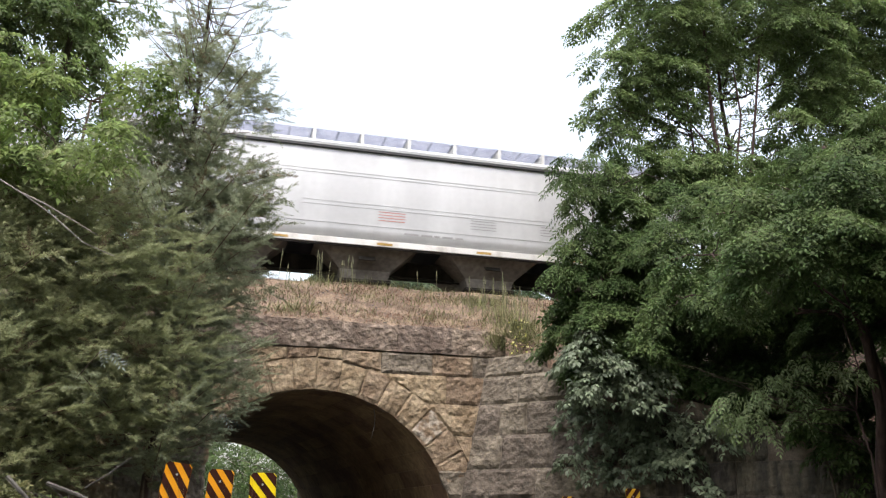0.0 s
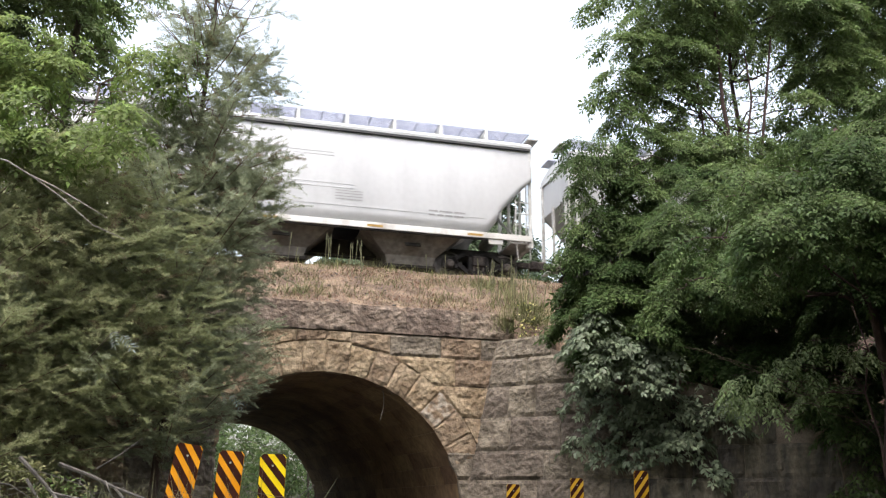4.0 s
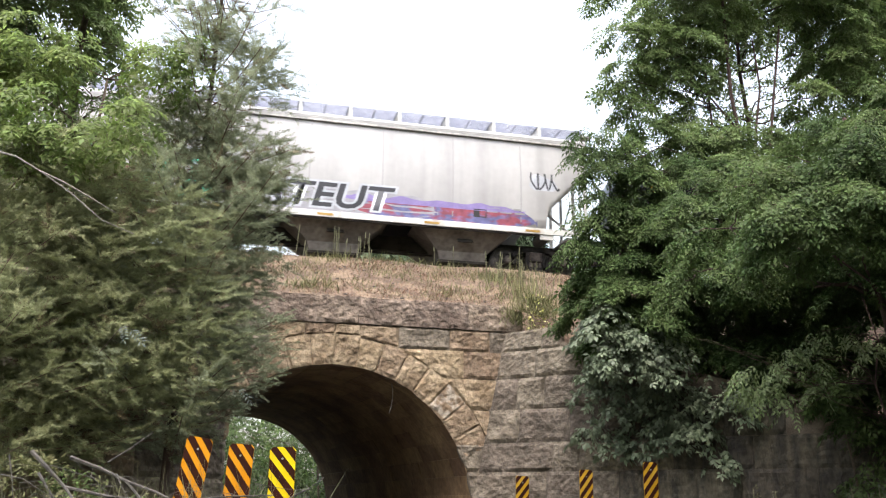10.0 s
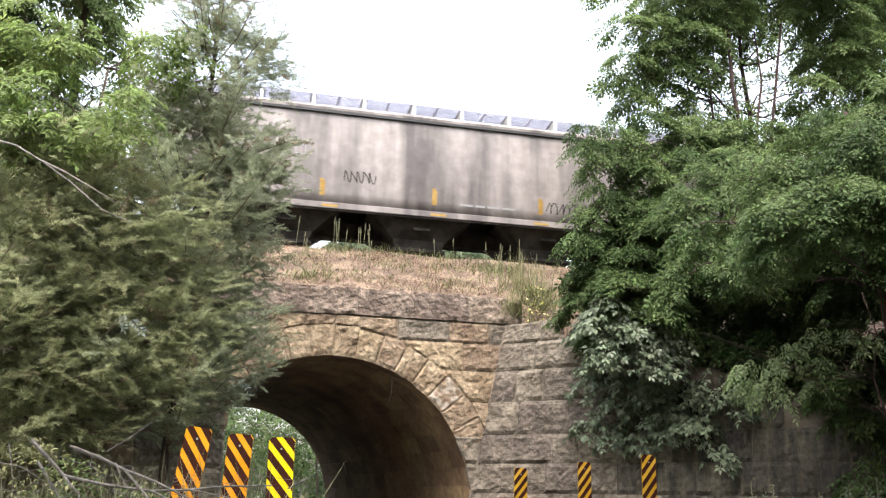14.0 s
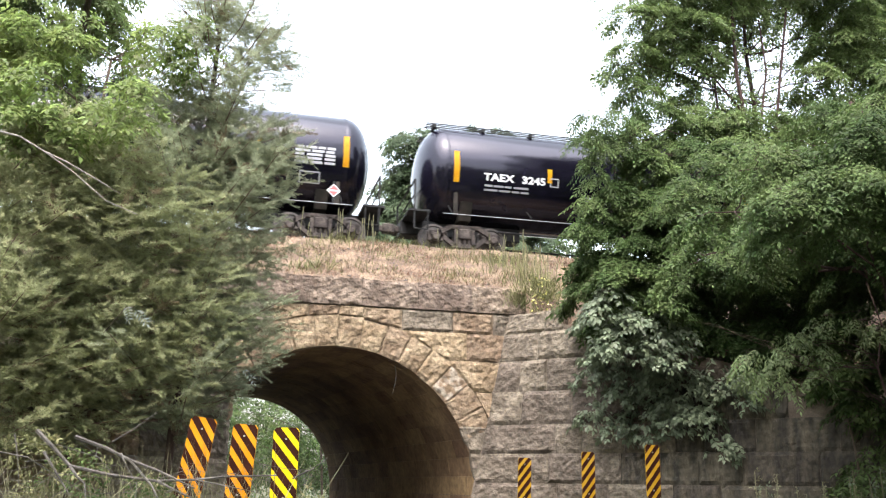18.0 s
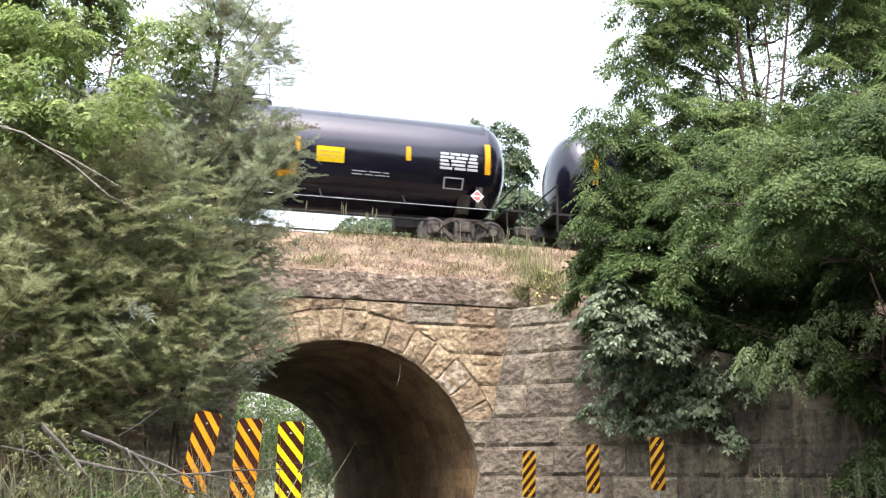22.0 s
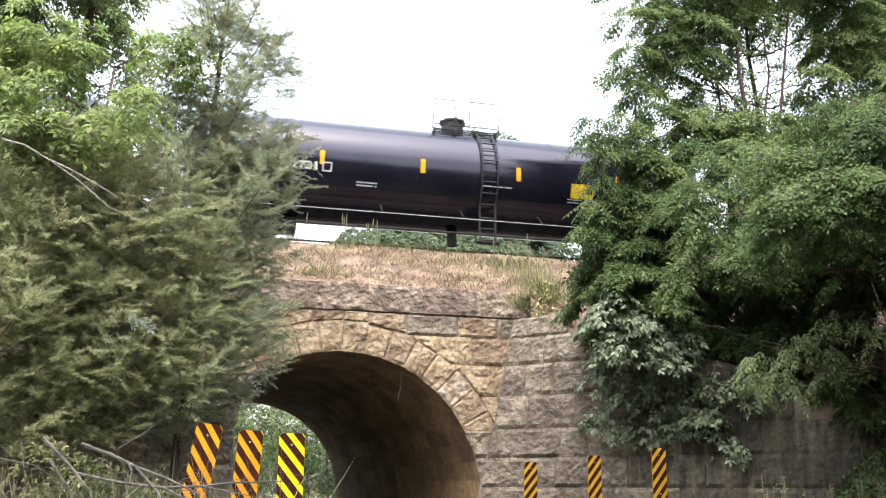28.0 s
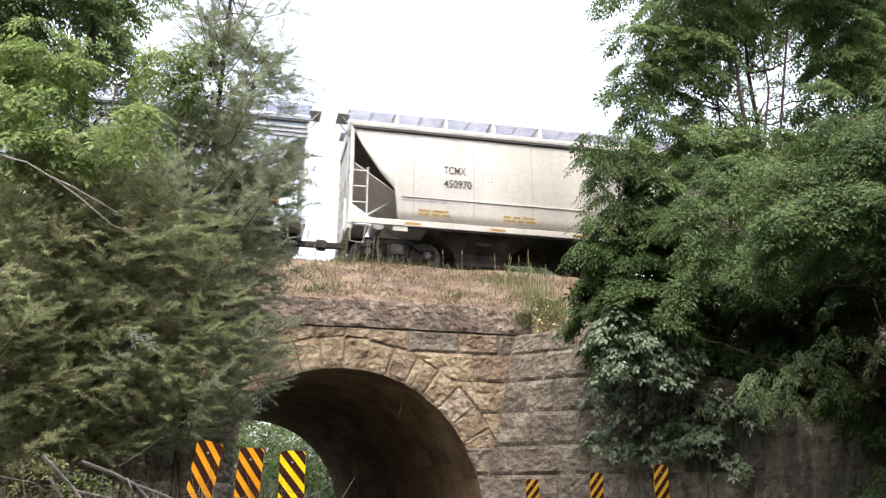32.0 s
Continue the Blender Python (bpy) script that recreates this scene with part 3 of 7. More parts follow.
INK = material("ink_dark", (0.035, 0.033, 0.033), 0.7)
INK_FAINT = material("ink_faint", (0.30, 0.29, 0.28), 0.7)
INK_RED = material("ink_red", (0.45, 0.16, 0.13), 0.7)
CHALK = material("ink_white", (0.72, 0.72, 0.72), 0.6)
CHALK_FAINT = material("ink_white_faint", (0.36, 0.36, 0.38), 0.6)
PLACARD_RED = material("placard_red", (0.55, 0.10, 0.10), 0.5)
SPRAY = {k: material("spray_" + k, c, 0.6, second=tuple(min(1, x * 1.25) for x in c), scale=3) for k, c in (
    ("teal", (0.05, 0.31, 0.19)), ("wine", (0.24, 0.075, 0.115)), ("violet", (0.17, 0.14, 0.38)), ("aqua", (0.10, 0.46, 0.46)),
    ("blue", (0.03, 0.14, 0.52)), ("white", (0.42, 0.43, 0.46)), ("black", (0.03, 0.03, 0.035)), ("pink", (0.55, 0.16, 0.36)), ("pink_pale", (0.62, 0.48, 0.52)), ("sky", (0.20, 0.33, 0.50)),
    ("purple", (0.22, 0.17, 0.36)), ("grey", (0.16, 0.16, 0.16)), ("orange", (0.70, 0.22, 0.05)), ("dun", (0.30, 0.29, 0.31)), ("pale_green", (0.55, 0.60, 0.50)))}
SPRAY["wine"] = material("spray_mottled_wine", (0.26, 0.06, 0.085), 0.6, second=(0.13, 0.13, 0.27), scale=1.6, mix=(0.46, 0.56), fine=0.3, fine_scale=5, stretch=(1, 1, 2))


def letters(text, height, bold=0.0, shear=0.0, stretch=1.0, spacing=1.0):
    """Flat lettering as arrays of points and faces, its lower left corner at the origin."""
    cu = bpy.data.curves.new("lettering", "FONT")
    cu.body, cu.size, cu.offset, cu.shear, cu.space_character = text, height / 0.70, bold, shear, spacing
    cu.resolution_u = 3
    cu.extrude = 0.0
    ob = bpy.data.objects.new("lettering", cu)
    scene.collection.objects.link(ob)
    dg = bpy.context.evaluated_depsgraph_get()
    me = bpy.data.meshes.new_from_object(ob.evaluated_get(dg))
    bpy.data.objects.remove(ob)
    co = np.zeros(len(me.vertices) * 3)
    me.vertices.foreach_get("co", co)
    co = co.reshape(-1, 3)
    co[:, 0] *= stretch
    return co, me


class Side:
    """Where the car's near side lies at a height: z to y."""

    def __init__(self, tank):
        self.tank = tank

    def place(self, x, z, out):
        if self.tank:
            a = max(-1.5, min(1.5, (z - TANK_Z) / TANK_R))
            return (x, -(TANK_R + out) * math.cos(a), TANK_Z + (TANK_R + out) * math.sin(a))
        return (x, -hopper_y(z) - out, z)


TANK_R, TANK_Z = 1.576, 2.64


def hopper_y(z):
    """Half the width of a hopper car's body at a height."""
    return 1.55 + 0.09 * math.sin(max(0.0, min(1.0, (z - 1.3) / 2.8)) * math.pi)


def write(car, side, text, x, z, height, mat, width=None, out=0.008, name="lettering", **kw):
    co, me = letters(text, height, **kw)
    if width and co[:, 0].max() > 0:
        co[:, 0] *= width / co[:, 0].max()
    for v, p in zip(me.vertices, co):
        v.co = side.place(x + p[0], z + p[1], out)
    me.materials.clear()
    return part(name, me, mat, car)


def bar(car, side, x0, x1, z0, z1, mat, name="marking", out=0.007, n=None):
    """A painted or bolted-on rectangle that follows the side."""
    n = n or max(1, int((z1 - z0) / 0.12))
    bm = bmesh.new()
    zs = np.linspace(z0, z1, n + 1)
    f = [[bm.verts.new(side.place(x, z, out)) for z in zs] for x in (x0, x1)]
    b = [[bm.verts.new(side.place(x, z, -0.004)) for z in zs] for x in (x0, x1)]
    for k in range(n):
        bm.faces.new((f[0][k], f[1][k], f[1][k + 1], f[0][k + 1]))
        bm.faces.new((f[0][k + 1], b[0][k + 1], b[0][k], f[0][k]))
        bm.faces.new((f[1][k], b[1][k], b[1][k + 1], f[1][k + 1]))
    bm.faces.new((f[0][0], b[0][0], b[1][0], f[1][0]))
    bm.faces.new((f[1][n], b[1][n], b[0][n], f[0][n]))
    return part(name, bm, mat, car)


def bars(car, side, x0, x1, z1, lines, mat, pitch=0.10, h=0.05, broken=True, seed=1):
    """Small writing that cannot be read, as one part of plain bars."""
    rnd = random.Random(seed)
    bm = bmesh.new()
    for i in range(lines):
        z = z1 - i * pitch
        x = x0
        while x < x1 - 0.05:
            e = min(x1, x + (rnd.uniform(0.18, 0.5) if broken else x1 - x0))
            bm.faces.new([bm.verts.new(side.place(*p, 0.007)) for p in ((x, z - h), (e, z - h), (e, z), (x, z))])
            x = e + rnd.uniform(0.04, 0.09)
    return tagged(part("small_writing", bm, mat, car), kind="stuff")


def frame_mark(car, side, x0, x1, z0, z1, mat, w=0.035):
    """A thin square outline."""
    bm = bmesh.new()
    for a, b, c, d in ((x0, x1, z0, z0 + w), (x0, x1, z1 - w, z1), (x0, x0 + w, z0 + w, z1 - w), (x1 - w, x1, z0 + w, z1 - w)):
        bm.faces.new([bm.verts.new(side.place(*p, 0.007)) for p in ((a, c), (b, c), (b, d), (a, d))])
    return part("outlined_mark", bm, mat, car)


def blob(car, side, x0, x1, z0, z1, mat, seed, name="graffiti_patch", out=0.005, rough=0.3, steps=28):
    """A sprayed patch with an uneven edge."""
    bm = bmesh.new()
    rows = []
    for i in range(steps + 1):
        s = i / steps
        x = x0 + (x1 - x0) * s
        cap = min(1.0, math.sqrt(max(0.0, 1 - (2 * s - 1) ** 6)) + 0.05)
        top = z0 + (z1 - z0) * cap * (1 - rough * (0.5 + 0.5 * noise.noise((x * 1.7, seed, 1.0))) )
        low = z0 + (z1 - z0) * (1 - cap) * 0.4
        rows.append([bm.verts.new(side.place(x, low + (top - low) * k / 4, out)) for k in range(5)])
    for a, b in zip(rows, rows[1:]):
        for k in range(4):
            bm.faces.new((a[k], b[k], b[k + 1], a[k + 1]))
    return part(name, bm, mat, car)


def stroke(car, side, pts, w, mat, name="graffiti_line", out=0.009):
    """A sprayed line of even width through points of the side."""
    bm = bmesh.new()
    pts = [Vector(p) for p in pts]
    rows = []
    for i, p in enumerate(pts):
        d = (pts[min(i + 1, len(pts) - 1)] - pts[max(i - 1, 0)])
        d = d.normalized() if d.length > 0 else Vector((1, 0))
        nrm = Vector((-d.y, d.x)) * w / 2
        rows.append([bm.verts.new(side.place(*(p + nrm), out)), bm.verts.new(side.place(*(p - nrm), out))])
    for a, b in zip(rows, rows[1:]):
        bm.faces.new((a[0], a[1], b[1], b[0]))
    return part(name, bm, mat, car)


def scrawl(x0, x1, z0, z1, waves, seed, n=60):
    """Points of a looping scribble."""
    rnd = random.Random(seed)
    ph = rnd.random() * 6
    out = []
    for i in range(n + 1):
        s = i / n
        x = x0 + (x1 - x0) * s + 0.18 * math.sin(s * waves * 6.28 * 1.0 + ph) * (x1 - x0) / waves * 1.3
        z = (z0 + z1) / 2 + (z1 - z0) / 2 * math.sin(s * waves * 6.28 + 0.9 * math.sin(s * 17 + seed))
        out.append((x, z))
    return out


# ---- running gear ----
GEAR = {}


def wheelset_mesh():
    bm = bmesh.new()
    for s in (-1, 1):
        sections = []
        for y, r in ((0.69, 0.485), (0.715, 0.485), (0.72, 0.457), (0.82, 0.45), (0.82, 0.39), (0.79, 0.37), (0.785, 0.16), (0.83, 0.14), (0.83, 0.07)):
            sections.append([(r * math.cos(k * math.pi / 12), s * y, r * math.sin(k * math.pi / 12)) for k in range(24)])
        add_loft(bm, sections)
        for k in range(3):
            a = k * 2.1
            add_box(bm, -0.035, 0.035, 0.775 * s - 0.02, 0.775 * s + 0.02, 0.18, 0.33, m=Matrix.Rotation(a, 4, "Y"))
    add_tube(bm, [(0, -1.02, 0), (0, 1.02, 0)], 0.075, 10)
    me = bpy.data.meshes.new("wheelset")
    bm.to_mesh(me)
    bm.free()
    me.materials.append(WHEEL_STEEL)
    return me


def side_frame_mesh():
    """A cast truck side: an arch bar with two openings and journal ends."""
    bm = bmesh.new()
    # built of bars, so that the openings stay open
    def limb(a, b, w):
        add_loft(bm, [[(p[0] + o[0], y, p[1] + o[1]) for y, o in ((-0.07, (n[0], n[1])), (0.07, (n[0], n[1])), (0.07, (-n[0], -n[1])), (-0.07, (-n[0], -n[1])))]
                      for p in (a, b) for n in [((-(b[1] - a[1])) / math.dist(a, b) * w, (b[0] - a[0]) / math.dist(a, b) * w)]])
    for s in (-1, 1):
        limb((0.0, 0.80), (s * 0.45, 0.80), 0.06)
        limb((s * 0.42, 0.81), (s * 0.78, 0.60), 0.065)
        limb((s * 0.72, 0.59), (s * 1.08, 0.56), 0.07)
        limb((0.0, 0.22), (s * 0.36, 0.22), 0.06)
        limb((s * 0.32, 0.22), (s * 0.74, 0.54), 0.06)
        limb((s * 0.26, 0.20), (s * 0.26, 0.80), 0.05)
        limb((s * 0.70, 0.34), (s * 0.70, 0.56), 0.045)
        limb((s * 1.08, 0.34), (s * 1.08, 0.60), 0.045)
    me = bpy.data.meshes.new("side_frame")
    bm.to_mesh(me)
    bm.free()
    me.materials.append(TRUCK_STEEL)
    return me


def gear_meshes():
    GEAR["wheelset"] = wheelset_mesh()
    GEAR["side_frame"] = side_frame_mesh()
    bm = bmesh.new()
    add_box(bm, -0.2, 0.2, -1.12, 1.12, 0.42, 0.74, bevel=0.03)
    GEAR["bolster"] = bm_to(bm, "bolster", TRUCK_STEEL)
    bm = bmesh.new()
    for k in (-0.14, 0.0, 0.14):
        add_tube(bm, [(k, 0, 0.24), (k, 0, 0.50)], 0.062, 8)
    GEAR["springs"] = bm_to(bm, "springs", TRUCK_STEEL)
    bm = bmesh.new()
    add_loft(bm, [[(r * math.cos(k * math.pi / 6), y, r * math.sin(k * math.pi / 6)) for k in range(12)] for y, r in ((0.05, 0.125), (-0.03, 0.125), (-0.06, 0.09))])
    GEAR["bearing_cap"] = bm_to(bm, "bearing_cap", TRUCK_STEEL)
    bm = bmesh.new()
    add_box(bm, -0.42, 0.30, -0.07, 0.07, -0.09, 0.09, bevel=0.02)
    add_box(bm, 0.26, 0.56, -0.14, 0.12, -0.15, 0.15, bevel=0.04)
    GEAR["coupler"] = bm_to(bm, "coupler", TRUCK_STEEL)


def bm_to(bm, name, mat):
    me = bpy.data.meshes.new(name)
    bm.to_mesh(me)
    bm.free()
    me.materials.append(mat)
    return me


def repaint(ob, mat):
    ob.material_slots[0].link = "OBJECT"
    ob.material_slots[0].material = mat


def truck(car, x, caps=None, steel=None):
    t = part("truck", GEAR["bolster"], None, car)
    t.location = (x, 0, 0)
    for y in (-1.0, 1.0):
        fr = part("side_frame", GEAR["side_frame"], None, t)
        fr.location = (0, y, 0)
        if steel:
            repaint(fr, steel)
        part("springs", GEAR["springs"], None, t).location = (0, y, 0)
    for dx in (-0.89, 0.89):
        w = part("wheelset", GEAR["wheelset"], None, t)
        w.location = (dx, 0, WHEEL_R)
        c = part("bearing_cap", GEAR["bearing_cap"], None, t)
        c.location = (dx, -1.07, WHEEL_R)
        if caps:
            repaint(c, caps)
    return t


def couplers(car, half):
    for s in (-1, 1):
        c = part("coupler", GEAR["coupler"], None, car)
        c.matrix_basis = pose(s * (half - 0.52), 0, 0.88, 0, 0, 0 if s > 0 else 180)


gear_meshes()


def ladder(name, car, x0, x1, z0, z1, rungs, mat, y, bend=None, r=0.022):
    """Two uprights with rungs; bend maps a height to y and z on the side."""
    bm = bmesh.new()
    zs = np.linspace(z0, z1, 9 if bend else 2)
    pos = (lambda x, z: (x, *bend(z))) if bend else (lambda x, z: (x, y, z))
    for x in (x0, x1):
        add_tube(bm, [pos(x, z) for z in zs], r * 1.2, 5)
    for z in np.linspace(z0 + 0.12, z1 - 0.12, rungs):
        add_tube(bm, [pos(x0, z), pos(x1, z)], r, 5)
    return part(name, bm, mat, car)


# ---- covered hopper cars ----
def hopper_car(label, length, paint, x_left, bays=4, end_open=False, sill=None, ribs=False, caps=None, bottom=None, top=4.24, board=GRATING, cut=(3.08, 1.98), cut_run=1.3, gap=0.76, seam=None, lines=0, end_mat=None, group="cars of the freight train"):
    """x_left: where the body's left corner is at the clip's start."""
    overhang = gap
    body = length - 2 * overhang
    car = thing("covered_hopper_car", label, "freight car", pose(x_left + body / 2, TRACK_Y, RAIL_Z), group)
    h = body / 2
    zc, zd = cut
    sill = sill or SILL_PAINT
    bottom = bottom or BOTTOM_PAINT
    # side sheets: the lower corners are cut away in a slope that rounds into the sill
    run = cut_run if not end_open else 1.47
    edge = [(-h + 0.02, zc), (-h + run * 0.30, zc - 0.28), (-h + run * 0.74, zd + 0.22), (-h + run * 0.93, zd - 0.04), (-h + run, zd - 0.3), (-h + run - 0.02, 1.30)]
    if end_open:
        edge = [(-h + 0.02, 4.1), (-h + 0.3, 3.55), (-h + 0.85, 2.75), (-h + 1.4, 2.15), (-h + 1.45, 1.30)]
    n_side = 26
    for s in (-1, 1):
        bm = bmesh.new()
        low = []
        for i in range(n_side + 1):
            x = -h + 2 * h * i / n_side
            low.append(x)
        xs = sorted(set([round(v, 3) for v in low] + [round(p[0], 3) for p in edge] + [round(-p[0], 3) for p in edge]))

        def floor_z(x):
            x = -abs(x)
            if x >= edge[-2][0]:
                return 1.30
            for p, q in zip(edge, edge[1:]):
                if p[0] <= x <= q[0] or q[0] <= x <= p[0]:
                    k = (x - p[0]) / (q[0] - p[0]) if q[0] != p[0] else 0
                    return p[1] + (q[1] - p[1]) * k
            return edge[0][1]
        prev = None
        for x in xs:
            zf = floor_z(x)
            col = [bm.verts.new((x, s * hopper_y(z), z)) for z in np.linspace(zf, top, 9)]
            if prev:
                for k in range(8):
                    bm.faces.new((prev[k], col[k], col[k + 1], prev[k + 1]) if s < 0 else (col[k], prev[k], prev[k + 1], col[k + 1]))
            prev = col
        ob = part("side_sheet", bm, paint, car)
        md = ob.modifiers.new("thickness", "SOLIDIFY")
        md.thickness, md.offset = 0.03, -1
        smooth(ob)
    # roof with a rounded edge that overhangs
    bm = bmesh.new()
    add_prism(bm, [(-1.625, top - 0.05), (-1.635, top + 0.03), (-1.45, top + 0.18), (-0.8, top + 0.36), (0.8, top + 0.36), (1.45, top + 0.18), (1.635, top + 0.03), (1.625, top - 0.05)], -h - 0.05, h + 0.05, axis="x")
    roof = part("roof", bm, paint, car)
    # strip under the roof edge; where dark, it paints the overhang's shadow
    bm = bmesh.new()
    add_box(bm, -h, h, -1.632, -1.57, top - 0.13, top - 0.06)
    part("roof_seam", bm, seam or (END_PAINT if paint is HOPPER_GREY else INK), car)
    for k in range(lines):
        part("side_rib", bm_box(-h, h, -1.632, -1.58, top - 0.33 - 0.14 * k, top - 0.30 - 0.14 * k), END_PAINT, car)
    for k in range(4):
        part("hatch_cover", bm_box(-body * 0.10, body * 0.10, -0.32, 0.32, top + 0.36, top + 0.50, bevel=0.05), paint, roof).location = (-h + body * (k + 0.5) / 4, 0, 0)
    # running boards on brackets
    for s in (-1, 1):
        y0, y1 = s * 1.25, s * 0.52
        m = max(6, round(body / 1.45))
        if s > 0:
            part("running_board", bm_box(-h - 0.15, h + 0.15, y1, y0, top + 0.60, top + 0.63), board, car)
        else:
            w = (body + 0.3) / m
            bm = bmesh.new()
            # one piece of grating: a grid with slots left open
            ys = [y0 + (y1 - y0) * (0.02 + 0.96 * (k // 2 * 2 + (k % 2) * 1.0) / 23) for k in range(24)]
            xs = [-w / 2 + 0.03, -w / 2 + 0.09, -0.03, 0.03, w / 2 - 0.09, w / 2 - 0.03]
            deck = [[[bm.verts.new((x, y, top + z)) for y in ys] for x in xs] for z in (0.60, 0.63)]
            for i in range(5):
                for j in range(23):
                    if i % 2 == 0 or j % 2 == 0:
                        for lay in deck:
                            bm.faces.new((lay[i][j], lay[i + 1][j], lay[i + 1][j + 1], lay[i][j + 1]))
            for e in [e for e in bm.edges if e.is_boundary and e.verts[0].co.z > top + 0.61]:
                p, q = (min(deck[0][0] + deck[0][1] + deck[0][2] + deck[0][3] + deck[0][4] + deck[0][5], key=lambda d: (d.co.x - v.co.x) ** 2 + (d.co.y - v.co.y) ** 2) for v in e.verts)
                bm.faces.new((e.verts[0], e.verts[1], q, p))
            bmesh.ops.recalc_face_normals(bm, faces=bm.faces)
            me = bm_to(bm, "running_board", board)
            for i in range(m):
                part("running_board", me, None, car).location = (-h - 0.15 + w * (i + 0.5), 0, 0)
        if s < 0:
            for i in range(1, m):
                x = -h - 0.15 + (body + 0.3) * i / m
                part("board_bracket", bm_box(-0.045, 0.045, y0 - 0.01, y1, top + 0.20, top + 0.62), LADDER_WHITE, car).location = (x, 0, 0)
    for s in (-1, 1):
        bm = bmesh.new()
        add_box(bm, -0.2, 0.16, -1.27, -0.5, top + 0.42, top + 0.46)
        for yy in (-1.2, -0.6):
            add_tube(bm, [(-s * 0.2, yy, top + 0.05), (s * 0.1, yy, top + 0.43)], 0.02, 5)
        part("end_running_board", bm, END_PAINT, car).location = (s * (h + 0.24), 0, 0)
    # end sheets and slope sheets
    for s in (-1, 1):
        bm = bmesh.new()
        pts = [(s * (h - 0.04), top), (s * (h - 0.04), zc), (s * (h - run * 1.25), 1.9), (s * (h - run * 2.2), 1.35)]
        a = [bm.verts.new((x, -1.5, z)) for x, z in pts]
        b = [bm.verts.new((x, 1.5, z)) for x, z in pts]
        for k in range(3):
            bm.faces.new((a[k], a[k + 1], b[k + 1], b[k]))
        ob = part("end_sheet", bm, end_mat or paint, car)
        md = ob.modifiers.new("thickness", "SOLIDIFY")
        md.thickness = 0.03
        # posts and rails of the end
        for y in (-1.52, 1.52):
            part("corner_post", bm_box(s * h - 0.05, s * h + 0.05, y - 0.06, y + 0.06, 1.15, top, bevel=0.008), LADDER_WHITE, car)
        for y in (-0.55, 0.55):
            part("end_post", bm_box(s * h - 0.04, s * h + 0.04, y - 0.04, y + 0.04, 1.15, zc + 0.1), LADDER_WHITE, car)
        bm = bmesh.new()
        add_tube(bm, [(s * (h - 0.1), -1.0, 1.3), (s * (h - run * 0.9), -1.0, 2.1)], 0.04, 5)
        add_tube(bm, [(s * (h - 0.1), -0.55, 2.6), (s * (h - 0.1), 0.55, 1.5)], 0.03, 5)
        part("end_brace", bm, END_PAINT, car)
        part("end_platform", bm_box(s * h - 0.30 * (1 + s) - 0.0, s * h + 0.30 * (1 - s), -1.45, 1.45, 1.12, 1.18), END_PAINT, car)
        part("end_sill", bm_box(s * h - 0.08, s * h + 0.08, -1.55, 1.55, 1.0, 1.24, bevel=0.01), sill, car)
        # ladder on the side's end, and the stirrup below
        inner = s * (h - 0.48)
        ladder("side_ladder", car, min(inner, s * h), max(inner, s * h), 1.2, zd + 0.55 if not end_open else 2.9, 4, LADDER_WHITE, -1.56, r=0.017)
        bm = bmesh.new()
        add_tube(bm, [(s * h - s * 0.02, -1.55, 1.1), (s * h - s * 0.02, -1.55, 0.62), (s * h - s * 0.40, -1.55, 0.58), (s * h - s * 0.46, -1.55, 1.1)], 0.016, 5)
        part("stirrup", bm, END_PAINT, car)
        ladder("end_ladder", car, 0, 0.001, 1.2, top - 0.2, 8, LADDER_WHITE, 0).matrix_basis = pose(s * (h + 0.06), -1.0, 0, 0, 0, 90)
        part("corner_plate", bm_box(s * (h - run) - 0.22, s * (h - run) + 0.22, -1.60, -1.54, 1.0, 1.28, bevel=0.01), sill, car)
        # air tank or brake gear inside the end
        bm = bmesh.new()
        add_tube(bm, [(s * (h - 0.95), -0.75, 1.45), (s * (h - 0.95), 0.2, 1.45)], 0.19, 10)
        part("air_reservoir", bm, END_PAINT, car)
    # side sills
    for s in (-1, 1):
        part("side_sill", bm_box(-h + 0.05, h - 0.05, s * 1.60 - 0.035, s * 1.60 + 0.035, 1.16, 1.34, bevel=0.008), sill, car)
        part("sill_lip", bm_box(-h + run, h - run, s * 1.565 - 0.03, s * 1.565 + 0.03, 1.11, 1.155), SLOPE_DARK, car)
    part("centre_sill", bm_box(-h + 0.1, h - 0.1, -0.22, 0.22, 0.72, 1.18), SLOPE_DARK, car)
    # bottoms
    pitch = (body - 2 * run - 1.9) / (bays - 0.21)
    for i in range(bays):
        c = pitch * (i + 0.5 - bays / 2)
        w = pitch / 2
        bm = bmesh.new()
        rings = []
        for z, wx, wy in ((1.28, w * 0.80, 1.54), (0.62, w * 0.40, 0.95), (0.36, w * 0.36, 0.9), (0.33, w * 0.36, 0.9)):
            rings.append([(c - wx, -wy, z), (c + wx, -wy, z), (c + wx, wy, z), (c - wx, wy, z)])
        add_loft(bm, rings)
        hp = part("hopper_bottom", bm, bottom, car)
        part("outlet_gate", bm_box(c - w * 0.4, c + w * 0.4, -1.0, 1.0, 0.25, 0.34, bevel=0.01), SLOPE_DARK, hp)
        part("label_plate", bm_box(c - 0.24, c + 0.24, -1.285, -1.262, 0.78, 1.0), SLOPE_DARK, hp).matrix_basis = Matrix.Translation((0, -1.27, 0.89)) @ Matrix.Rotation(-0.73, 4, "X") @ Matrix.Translation((0, 1.27, -0.89 - 0.0))
    part("brake_pipe", bm_tube([(-h + 1, -0.3, 0.62), (h - 1, -0.3, 0.62)], 0.03, 5), SLOPE_DARK, car)
    for s in (-1, 1):
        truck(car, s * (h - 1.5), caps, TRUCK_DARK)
    couplers(car, length / 2)
    sd = Side(False)
    for i in range(6):
        x = -h + 1.6 + (body - 3.6) * i / 5
